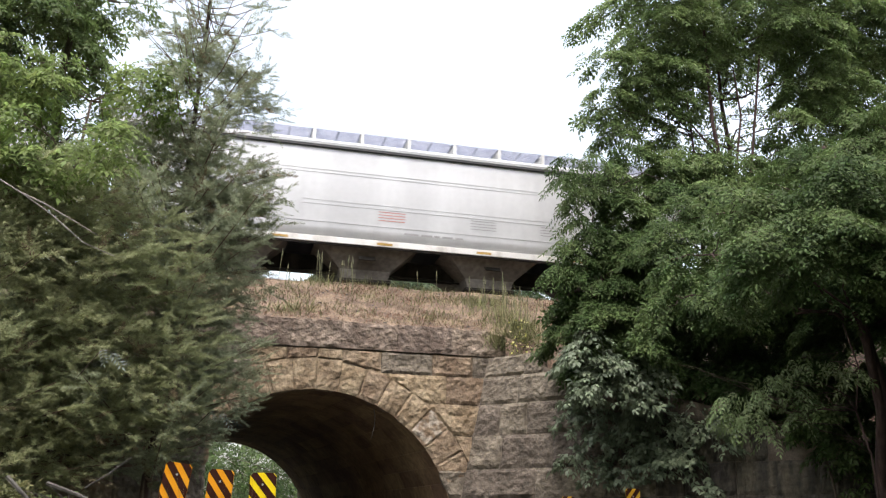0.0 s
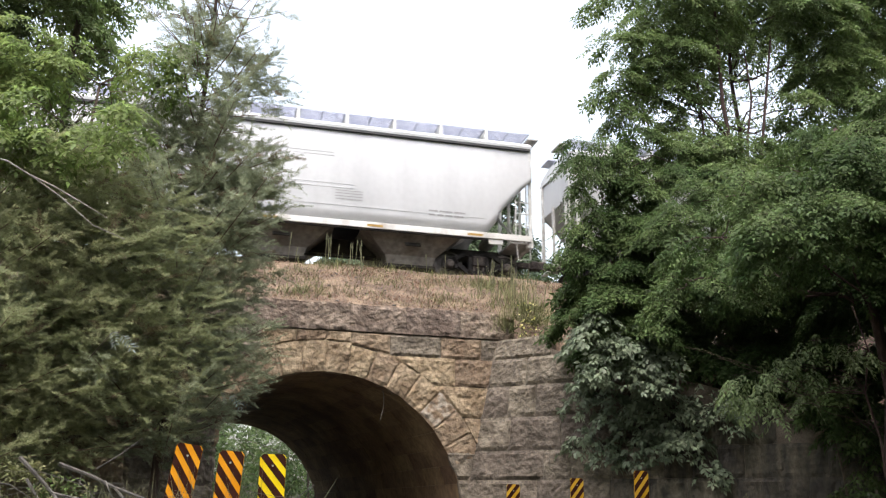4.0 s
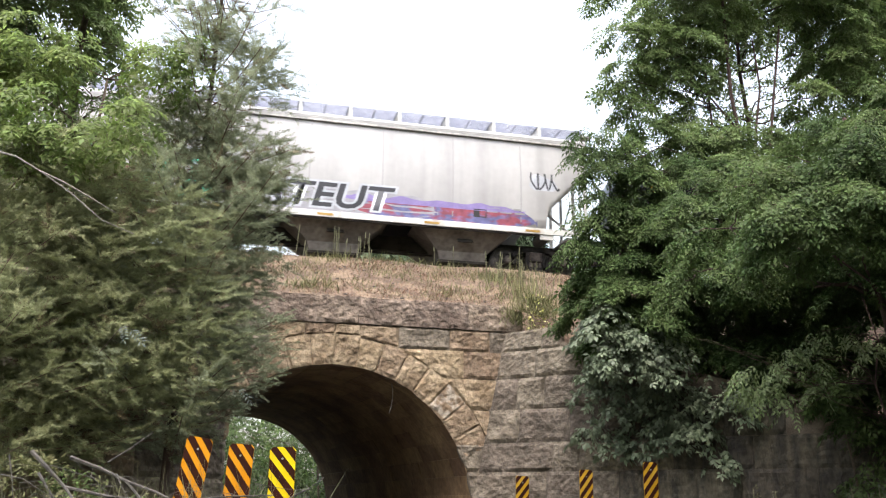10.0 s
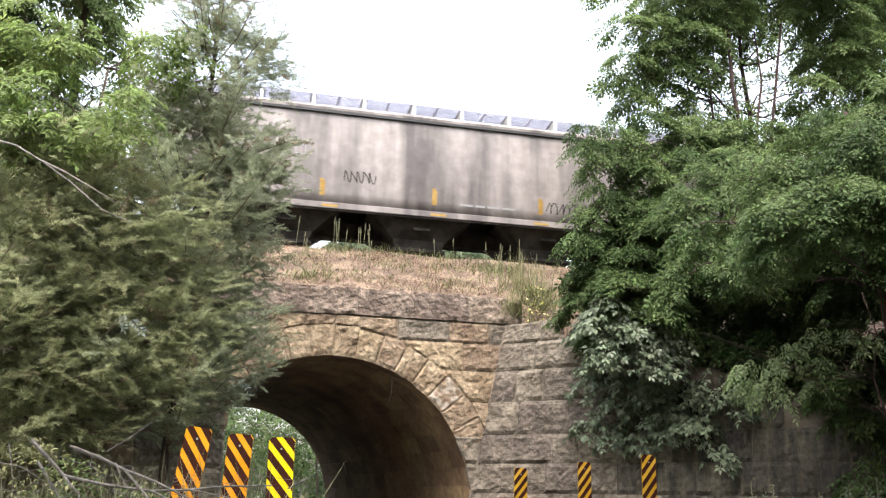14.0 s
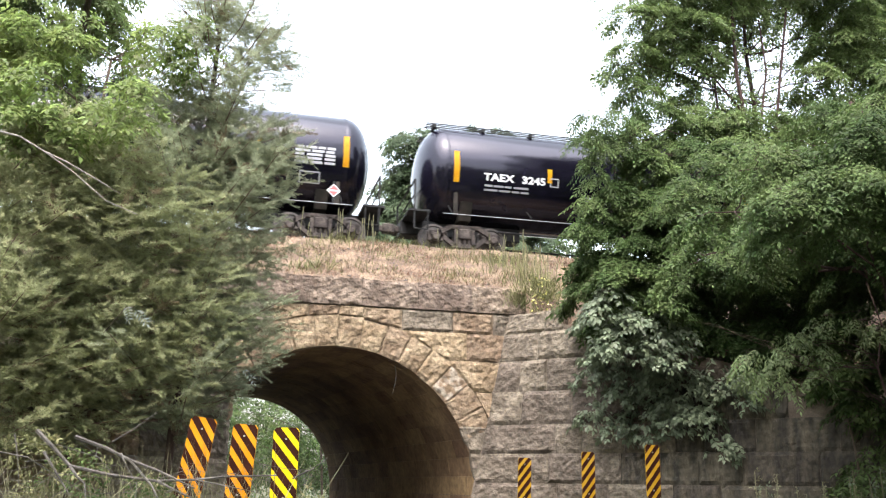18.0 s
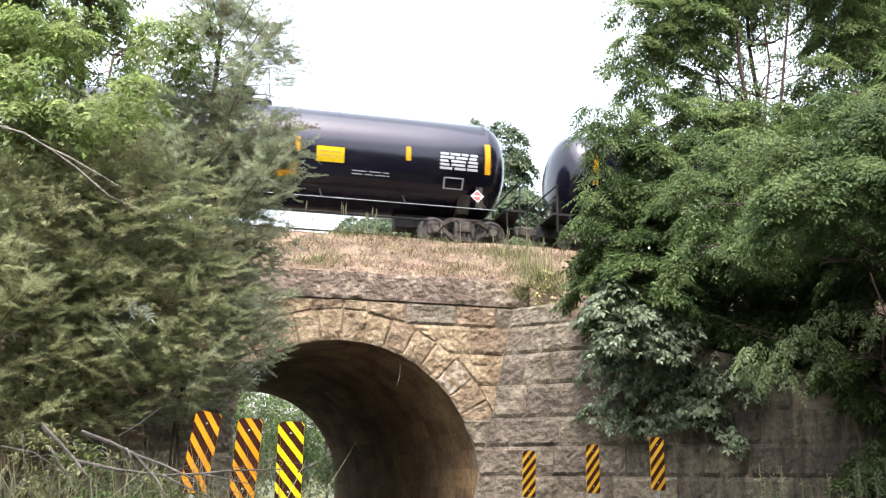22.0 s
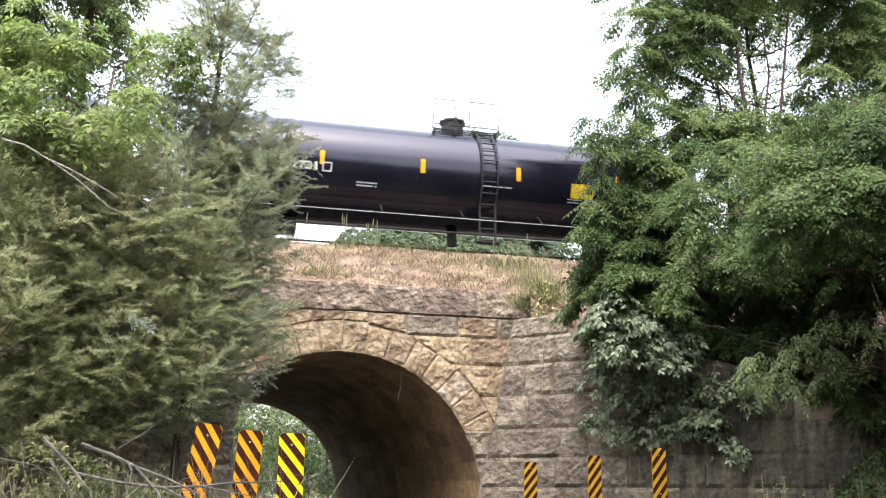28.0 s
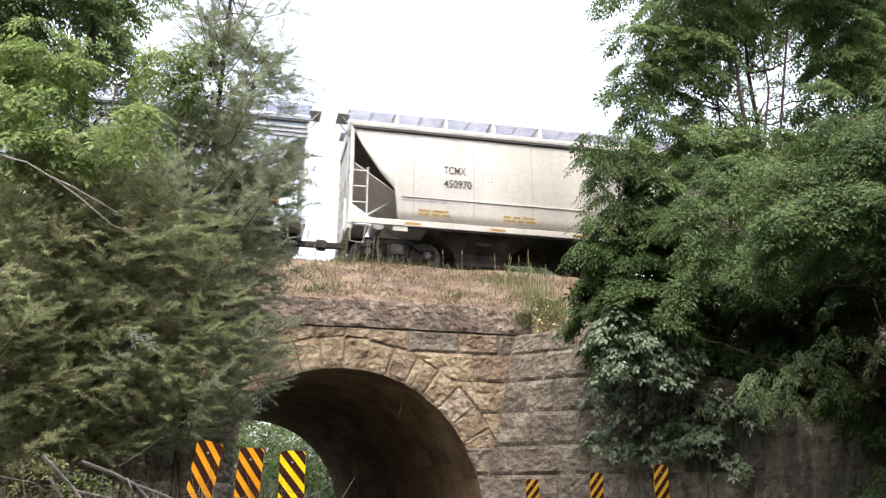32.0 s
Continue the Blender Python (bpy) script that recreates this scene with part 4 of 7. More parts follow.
        part("reflector", bm_box(x, x + 0.46, -1.642, -1.634, 1.205, 1.275), REFLECT_DULL, car)
    if ribs:
        bm = bmesh.new()
        for z in (2.30, 2.42, 3.28, 3.38):
            x0, x1 = (-h * 0.42, h * 0.42) if z < 3 else (-h * 0.5, h * 0.35)
            add_box(bm, x0, x1, -hopper_y(z) - 0.008, -hopper_y(z), z, z + 0.02)
        add_box(bm, -h + run + 0.3, h - run - 0.3, -hopper_y(1.8) - 0.008, -hopper_y(1.8), 1.78, 1.80)
        part("side_ribs", bm, paint, car)
    else:
        for i in range(1, 9):
            bm = bmesh.new()
            x = -h + body * i / 9
            zs = np.linspace(1.5, top - 0.2, 7)
            for za, zb in zip(zs, zs[1:]):
                bm.faces.new([bm.verts.new((xx, -hopper_y(z) - 0.006, z)) for xx, z in ((x, za), (x + 0.025, za), (x + 0.025, zb), (x, zb))])
            part("weld_seam", bm, INK_FAINT if paint is not HOPPER_WORN else paint, car)
    return car, sd, h


# ---- tank cars ----
def tank_car(label, x_left, boards=False, platform=True, end_frame=False, wide_platform=False, flip=False, slim=False, length=None, mids=0.0, group="cars of the freight train"):
    """x_left: where the left head is at the clip's start."""
    long = length or (16.4 if not boards else 16.7)
    car = thing("tank_car", label, "tank car", pose(x_left + long / 2, TRACK_Y, RAIL_Z), group)
    h = long / 2
    bm = bmesh.new()
    sections = []
    prof = [(-h, 0.02), (-h + 0.03, 0.45), (-h + 0.10, 0.80), (-h + 0.24, 1.16), (-h + 0.42, 1.40), (-h + 0.62, 1.53), (-h + 0.80, TANK_R)]
    prof = prof + [(-h + 0.8 + (long - 1.6) * k / 8, TANK_R) for k in range(1, 8)] + [(-x, r) for x, r in reversed(prof)]
    for x, r in prof:
        sections.append([(x, r * math.cos(k * math.pi / 24), TANK_Z + r * math.sin(k * math.pi / 24)) for k in range(48)])
    add_loft(bm, sections)
    smooth(part("tank_shell", bm, TANK_BLACK, car))
    for x in (-h + 0.82, -h * 0.36, h * 0.36, h - 0.82):
        bm = bmesh.new()
        add_loft(bm, [[(x + dx, (TANK_R + 0.006) * math.cos(k * math.pi / 24), TANK_Z + (TANK_R + 0.006) * math.sin(k * math.pi / 24)) for k in range(48)] for dx in (-0.03, 0.03)], close_ends=False)
        part("shell_band", bm, TANK_BLACK, car)
    # stub sills, bolsters and walkway ends
    for s in (-1, 1):
        part("stub_sill", bm_box(s * (h - 1.5) - 1.9, s * (h - 1.5) + 1.9, -0.3, 0.3, 0.68, 1.14, bevel=0.02), TANK_FRAME, car)
        bm = bmesh.new()
        add_prism(bm, [(-0.9, 1.05), (-1.17, 1.58), (-0.9, 1.45), (0.9, 1.45), (1.17, 1.58), (0.9, 1.05)], s * (h - 1.45) - 0.18, s * (h - 1.45) + 0.18, axis="x")
        part("saddle", bm, SLOPE_DARK, car)
        part("end_platform", bm_box(s * (h + 0.05) - 0.32, s * (h + 0.05) + 0.32, -1.45, 1.45, 1.08, 1.14), TANK_FRAME, car)
        bm = bmesh.new()
        x = s * (h + 0.2)
        for y in (-1.42, 1.42):
            add_tube(bm, [(x, y, 0.55), (x, y, 2.05)], 0.03, 5)
        add_tube(bm, [(x, -1.42, 2.05), (x, 1.42, 2.05)], 0.03, 5)
        add_tube(bm, [(x, -1.42, 1.6), (x, 1.42, 1.6)], 0.025, 5)
        add_tube(bm, [(x, -1.42, 0.55), (x - s * 0.4, -1.42, 0.55), (x - s * 0.4, -1.42, 1.1)], 0.025, 5)
        part("end_railing", bm, TANK_FRAME, car)
        truck(car, s * (h - 1.42))
        # sill bracket seen from the side
        bm = bmesh.new()
        add_prism(bm, [(s * (h - 1.10), 1.05), (s * (h - 1.08), 1.75), (s * (h - 0.98), 1.75), (s * (h - 0.96), 1.05)], -1.46, -1.42)
        part("side_bracket", bm, SLOPE_DARK, car)
    if end_frame:
        bm = bmesh.new()
        add_prism(bm, [(-h - 0.25, 1.15), (-h - 0.15, 2.3), (-h + 0.1, 2.55), (-h + 0.35, 2.7), (-h + 0.35, 1.15)], -1.52, -1.44)
        part("end_shield", bm, TANK_FRAME, car)
    couplers(car, long / 2 + 0.78)
    # long hand rail
    bm = bmesh.new()
    add_tube(bm, [(-h + 0.6, -1.62, 1.02), (h - 0.6, -1.62, 1.02)], 0.010, 6)
    part("hand_rail", bm, CHALK_FAINT, car)
    bm = bmesh.new()
    for k in range(7):
        x = -h + 0.9 + (long - 1.8) * k / 6
        add_tube(bm, [(x, -1.62, 1.02), (x, -1.05, 1.45)], 0.016, 5)
    part("rail_stays", bm, TANK_FRAME, car)
    part("brake_pipe", bm_tube([(-h + 2.5, -0.9, 0.78), (h - 2.5, -0.9, 0.78)], 0.035, 6), TANK_FRAME, car)
    part("brake_rod", bm_tube([(-h + 2.2, 0.5, 0.62), (h - 2.2, 0.5, 0.62)], 0.03, 6), TANK_FRAME, car)
    part("outlet_valve", bm_tube([(0, 0, 1.1), (0, 0, 0.62)], 0.16, 10), TANK_FRAME, car)
    zt = TANK_Z + TANK_R
    # manway with its platform
    noz = 0.37 if boards else 0.76 if wide_platform else 0.0
    wide = 0.24 if wide_platform else 0.36
    bm = bmesh.new()
    add_tube(bm, [(noz, 0, zt - 0.08), (noz, 0, zt + 0.48)], wide, 16)
    add_tube(bm, [(noz, 0, zt + 0.48), (noz, 0, zt + 0.54)], wide + 0.04, 16)
    mw = part("manway", bm, TANK_FRAME, car)
    bm = bmesh.new()
    for k in range(8):
        a = k * math.pi / 4
        x, y = noz + (wide + 0.04) * math.cos(a), (wide + 0.04) * math.sin(a)
        add_tube(bm, [(x, y, zt + 0.40), (x, y, zt + 0.58)], 0.025, 5)
    part("eye_bolts", bm, TANK_FRAME, mw)
    part("safety_valve", bm_tube([(noz - 0.5 if wide_platform else 0.85, 0.1, zt - 0.05), (noz - 0.5 if wide_platform else 0.85, 0.1, zt + 0.30)], 0.10, 10), TANK_FRAME, car)
    span = ((-1.25, 0.8) if not flip else (-0.8, 1.25)) if not wide_platform else (-1.45, 1.62)
    if boards:
        lift = -0.07
        for y in (-0.62, 0.62):
            bm = bmesh.new()
            for dy in (-0.19, -0.06, 0.07, 0.19):
                add_box(bm, -h + 0.25, h - 0.25, y + dy - 0.022, y + dy + 0.022, zt + lift, zt + lift + 0.025)
            if not slim:
                add_tube(bm, [(-h + 0.25, y - 0.21 if y < 0 else y + 0.21, zt + 0.09), (h - 0.25, y - 0.21 if y < 0 else y + 0.21, zt + 0.09)], 0.022, 5)
            for k in range(11):
                x = -h + 0.5 + (long - 1.0) * k / 10
                add_box(bm, x - 0.05, x + 0.05, y - 0.22, y + 0.2, zt - 0.18, zt + (0.11 if not slim else lift + 0.02))
            part("running_board", bm, TANK_FRAME, car)
        for a, b in ((-h + 0.3, -0.3), (0.4, h - 0.3)) if not slim else ((-2.2, -0.3), (0.2, 2.2)):
            bm = bmesh.new()
            add_tube(bm, [(a, -0.82, zt - 0.1), (a + 0.05, -0.86, zt + 0.82), (b - 0.05, -0.86, zt + 0.82), (b, -0.82, zt - 0.1)], 0.021, 5)
            for k in range(1, 6):
                x = a + (b - a) * k / 6
                add_tube(bm, [(x, -0.82, zt - 0.1), (x, -0.86, zt + 0.82)], 0.011, 4)
            part("top_railing", bm, TANK_FRAME, car)
    if platform:
        for y in (-0.70, 0.70):
            bm = bmesh.new()
            for dy in (-0.18, -0.06, 0.06, 0.18):
                add_box(bm, span[0], span[1], y + dy - 0.025, y + dy + 0.025, zt - 0.10, zt - 0.075)
            for k in range(4):
                xx = span[0] + (span[1] - span[0]) * (k + 0.04) / 3.1
                add_box(bm, xx - 0.025, xx + 0.025, y - 0.2, y + 0.2, zt - 0.22, zt - 0.08)
            ye = y - 0.2 if y < 0 else y + 0.2
            add_tube(bm, [(span[0], ye, zt - 0.09), (span[0], ye, zt + 0.05), (span[1], ye, zt + 0.05), (span[1], ye, zt - 0.09)], 0.02, 5)
            part("platform_board", bm, TANK_FRAME, car)
        for a, b in ((span[0] - 0.05, span[0] + 0.75), (span[1] - 0.95, span[1] + 0.05)):
            for y, r in ((-0.88, 0.022), (0.88, 0.018)):
                part("top_railing", bm_tube([(a, y, zt - 0.1), (a + 0.08, y, zt + 0.9), (b - 0.08, y, zt + 0.9), (b, y, zt - 0.1)], r, 5), TANK_FRAME, car)

    def on_shell(z):
        a = (z - TANK_Z) / (TANK_R + 0.10)
        return -(TANK_R + 0.10) * math.cos(max(-0.7, a)), TANK_Z + (TANK_R + 0.10) * math.sin(a) if a > -0.7 else TANK_Z + z - TANK_Z
    if not boards:
        lx = (-1.0 if not flip else 0.55) if not wide_platform else -0.4
        ladder("side_ladder", car, lx, lx + 0.48, 0.40, TANK_Z + 2.1, 13, TANK_FRAME, 0, bend=on_shell)
        part("ladder_foot", bm_box(lx - 0.1, lx + 0.58, -1.55, -1.25, 0.38, 0.42), TANK_FRAME, car)
    sd = Side(True)
    drop = 0.22 if boards else 0.10 if wide_platform else 0.14
    for x in [v - (0.15 if boards else mids) for v in (-4.3, -1.33, 1.63, 4.87)] if not wide_platform else (-4.2, -1.38, 1.68, 4.8):
        bar(car, sd, x, x + 0.14, 2.50 - drop, 2.93 - drop, REFLECT_YELLOW, "reflector")
    for x in (-h + 0.95, h - (0.58 if boards else 0.92)):
        bar(car, sd, x, x + 0.17, 2.28 - drop, 3.26 - drop, REFLECT_YELLOW, "reflector")
    bars(car, sd, h - 2.3, h - 1.15, 2.72, 5, CHALK_FAINT, 0.11, 0.075, seed=4)
    frame_mark(car, sd, h - 2.15, h - 1.55, 1.62, 1.98, CHALK_FAINT)
    px = h - (1.9 if boards or length else 1.14)
    bm = bmesh.new()
    bm.faces.new([bm.verts.new((px + a, -1.475, 1.46 + b)) for a, b in ((0, -0.2), (0.2, 0), (0, 0.2), (-0.2, 0))])
    dia = part("placard", bm, CHALK, car, "white and red diamond placard")
    bm = bmesh.new()
    for tri in (((-0.15, 0.02), (0.15, 0.02), (0, 0.17)), ((0, -0.17), (0.15, -0.02), (-0.15, -0.02))):
        bm.faces.new([bm.verts.new((px + a, -1.479, 1.46 + b)) for a, b in tri])
    part("placard_band", bm, PLACARD_RED, dia)
    part("placard_holder", bm_box(px - 0.03, px + 0.03, -1.47, -1.42, 1.05, 1.75), TANK_FRAME, car)
    return car, sd, h


def tank_name(car, sd, h, left, number, x=-6.62, z=2.20, big=False, lines=2):
    k = 0.26 if big else 0.21
    x += (0.0 if big else 0.3) - (h - 8.2)
    write(car, sd, left, x, z, k, CHALK, width=4.6 * k, bold=0.012, name="reporting_mark")
    write(car, sd, number, x + 5.7 * k, z, k, CHALK, width=k * len(number) * 0.9, bold=0.012, name="car_number")
    bars(car, sd, x + 0.03, x + 1.5, z - 0.13, lines, CHALK_FAINT, 0.13, 0.06, seed=len(number))
    frame_mark(car, sd, x + 2.1 if not big else x + 2.72, x + 2.38 if not big else x + 3.0, z - 0.04, z + 0.24, CHALK_FAINT)


# ---- leaves ----
def unit(v):
    return v / np.maximum(1e-9, np.linalg.norm(v, axis=-1, keepdims=True))


def frames_of(axis, rng, up_bias=0.0):
    """Three directions for each twig: along it, across it, and off its leaf plane."""
    axis = unit(axis)
    r = rng.normal(size=axis.shape)
    r[:, 2] += up_bias
    nrm = unit(r - axis * (r * axis).sum(1, keepdims=True))
    return axis, np.cross(nrm, axis), nrm


LEAFLET = np.array([(0.0, 0.0, 0.0), (0.45, 0.42, 0.10), (1.0, 0.0, -0.06), (0.45, -0.42, 0.10)])


def sprays(centres, axes, rng, leaflets=7, length=0.32, leaf=0.13, width=0.5, droop=0.25, up_bias=1.6):
    """Compound leaves: pairs of folded leaflets along a twig and one at its end. Points and four-cornered faces."""
    a, c, n = frames_of(axes, rng, up_bias)
    N = len(centres)
    size = rng.uniform(0.75, 1.2, N)[:, None]
    out = []
    pairs = (leaflets - 1) // 2
    for k in range(leaflets):
        if k == leaflets - 1:
            s, side, spread = 1.0, 0.0, 0.0
        else:
            s, side, spread = 0.25 + 0.65 * (k // 2) / max(1, pairs - 1), 1.0 if k % 2 else -1.0, 1.0
        root = centres + a * (s * length) * size - np.array([0, 0, 1.0]) * droop * length * s * s
        d = unit(a * (1.0 if not spread else 0.55) + c * side * 0.9 * spread + n * rng.uniform(-0.35, 0.25, (N, 1)) - np.array([0, 0, 1.0]) * droop)
        cc = unit(np.cross(n, d))
        nn = np.cross(d, cc)
        L = leaf * size * rng.uniform(0.8, 1.15, (N, 1))
        for p in LEAFLET:
            out.append(root + d * p[0] * L + cc * p[1] * width * 2 * L * 0.5 + nn * p[2] * L)
    v = np.stack(out, 1).reshape(-1, 3)
    f = np.arange(len(v)).reshape(-1, 4)
    return v, f


def crown_points(clumps, count, rng, shell=0.55):
    """Points and leaf directions in lumps (x, y, z, radius), gathered in flat drooping layers with gaps between them."""
    cl = np.array(clumps, dtype=float)
    w = cl[:, 3] ** 2
    subs = max(len(cl) * 4, count // 22)
    pick = rng.choice(len(cl), size=subs, p=w / w.sum())
    d = unit(rng.normal(size=(subs, 3)))
    r = (shell + (1 - shell) * rng.random(subs)) ** 0.8
    wob = 1 + 0.28 * np.sin(d[:, 0] * 5 + pick) * np.sin(d[:, 2] * 6 + pick * 2) + 0.15 * np.sin(d[:, 1] * 11 + pick)
    c = cl[pick, :3] + d * (cl[pick, 3] * r * wob)[:, None] * np.array([1, 1, 0.85])
    flat = d * np.array([1, 1, 0.2]) + rng.normal(size=d.shape) * 0.25
    out = unit(flat)
    j = rng.integers(0, subs, count)
    size = np.minimum(0.42, cl[pick, 3] * 0.5)[j][:, None]
    a = rng.uniform(0, 2 * np.pi, count)
    q = np.sqrt(rng.random(count))
    off = np.stack([np.cos(a) * q, np.sin(a) * q, rng.normal(0, 0.13, count)], 1)
    off[:, 2] -= 0.55 * (off * out[j]).sum(1) + 0.25 * q * q
    p = c[j] + off * size
    return p, unit(off * np.array([1, 1, 0.3]) + out[j] * 0.8 + np.array([0, 0, -0.15]))


def shelves(clumps, rng, lift=0.12):
    """Boughs that fan out of each lump in storeys: root, tip and half width of each leafy shelf."""
    out = []
    for x, y, z, r in clumps:
        n = max(3, int(4 + 6.5 * r * r))
        for i in range(n):
            h = -0.85 + 1.75 * (i + rng.random()) / n
            a = i * 2.399 + rng.normal(0, 0.4) if i % 3 else rng.normal(-math.pi / 2 - 0.3, 0.8)
            reach = r * math.sqrt(max(0.12, 1 - h * h)) * rng.uniform(0.75, 1.2)
            root = np.array([x, y, z + h * r * 0.75 + lift * r])
            tip = np.array([x + math.cos(a) * reach, y + math.sin(a) * reach, z + h * r * 0.85 - 0.22 * reach])
            out.append((root, tip, min(0.62, max(0.14, 0.48 * reach))))
    return out


def shelf_points(boughs, count, rng):
    """Leaf points and directions over the boughs: side twigs that droop to both sides and past the tip."""
    size = np.array([np.linalg.norm(t - r) * w for r, t, w in boughs])
    j = rng.choice(len(boughs), size=count, p=size / size.sum())
    root, tip, wide = (np.array([b[k] for b in boughs])[j] for k in range(3))
    u = 0.1 + 0.95 * rng.random(count) ** 0.8
    s = rng.uniform(-1, 1, count)
    w = wide * np.sin(np.pi * np.clip(0.15 + 0.78 * u, 0, 1)) * (0.8 + 0.4 * np.sin(u * 17 + j))
    along = unit(tip - root)
    side = unit(np.cross(along, np.array([0, 0, 1.0])))
    L = np.linalg.norm(tip - root, axis=1)
    p = root + (tip - root) * u[:, None] + side * (s * w)[:, None]
    p[:, 2] += 0.5 * L * u * (1 - u) - 0.55 * w * s * s - 0.10 * L * u ** 3 + rng.normal(0, 0.035, count)
    d = along * 0.75 + side * (0.9 * s)[:, None] + np.array([0, 0, -0.28]) + rng.normal(size=(count, 3)) * 0.16
    return p, unit(d)


def limbs(bm, base, tops, r, rng, wobble=0.12):
    for q in tops:
        base_v, q = Vector(base), Vector(q)
        rise = Vector((0, 0, 0.09 * (q - base_v).length))
        pts = [base_v.lerp(q, k / 5) + rise * math.sin(k * math.pi / 5) + Vector((rng.normal(0, wobble), rng.normal(0, wobble), rng.normal(0, wobble * 0.5))) * (0 if k in (0, 5) else 1) for k in range(6)]
        add_tube(bm, pts, r, 6, r_end=r * 0.25)


def leafy_tree(name, label, trunk, top, clumps, count, mat, seed, r=0.16, leaflets=7, length=0.34, leaf=0.13, width=0.5, bark=BARK, category="tree", up_bias=2.4, droop=0.3):
    rng = np.random.default_rng(seed)
    t = thing(name, label, category)
    bm = bmesh.new()
    b, q = Vector(trunk), Vector(top)
    pts = [b.lerp(q, k / 7) + Vector((rng.normal(0, 0.07), rng.normal(0, 0.07), 0)) * (0 if k == 0 else 1) for k in range(8)]
    add_tube(bm, pts, r, 9, r_end=r * 0.35)
    smooth(part("trunk", bm, bark, t))
    boughs = []
    for c in clumps:
        bm = bmesh.new()
        start = min(pts, key=lambda p: (p - Vector(c[:3])).length + max(0, p.z - c[2]) * 2)
        limbs(bm, start, [c[:3]], r * 0.24, rng, 0.17)
        mine = shelves([c], rng)
        for bough in mine[::2]:
            limbs(bm, c[:3], [bough[1]], r * 0.09, rng, 0.04)
        boughs += mine
        part("limb", bm, bark, t)
    p, d = shelf_points(boughs, count, rng)
    v, f = sprays(p, d, rng, leaflets, length, leaf, width, droop, up_bias)
    part("crown", raw_mesh("crown", v, f, mat), None, t)
    return t


def cedar_sprigs(p, axes, rng, size, needles=6):
    """Feathery sprigs: a fan of slim pointed blades along a thin axis."""
    a, c, n = frames_of(axes, rng, 1.0)
    N = len(p)
    s = (size * rng.uniform(0.75, 1.25, N))[:, None]
    out = []
    for k in range(needles):
        if k == needles - 1:
            t0, side = 0.75, 0.0
        else:
            t0, side = 0.08 + 0.80 * (k // 2) / ((needles - 1) / 2), 1.0 if k % 2 else -1.0
        root = p + a * s * t0
        d = unit(a * 0.85 + c * side * 0.75 + n * rng.normal(0, 0.28, (N, 1)))
        L = s * (0.62 - 0.36 * t0) * rng.uniform(0.7, 1.2, (N, 1))
        w = unit(np.cross(d, n)) * s * 0.075
        out += [root - w, root + w, root + d * L + n * L * 0.05]
    v = np.stack(out, 1).reshape(-1, 3)
    return v, np.arange(len(v)).reshape(-1, 3)


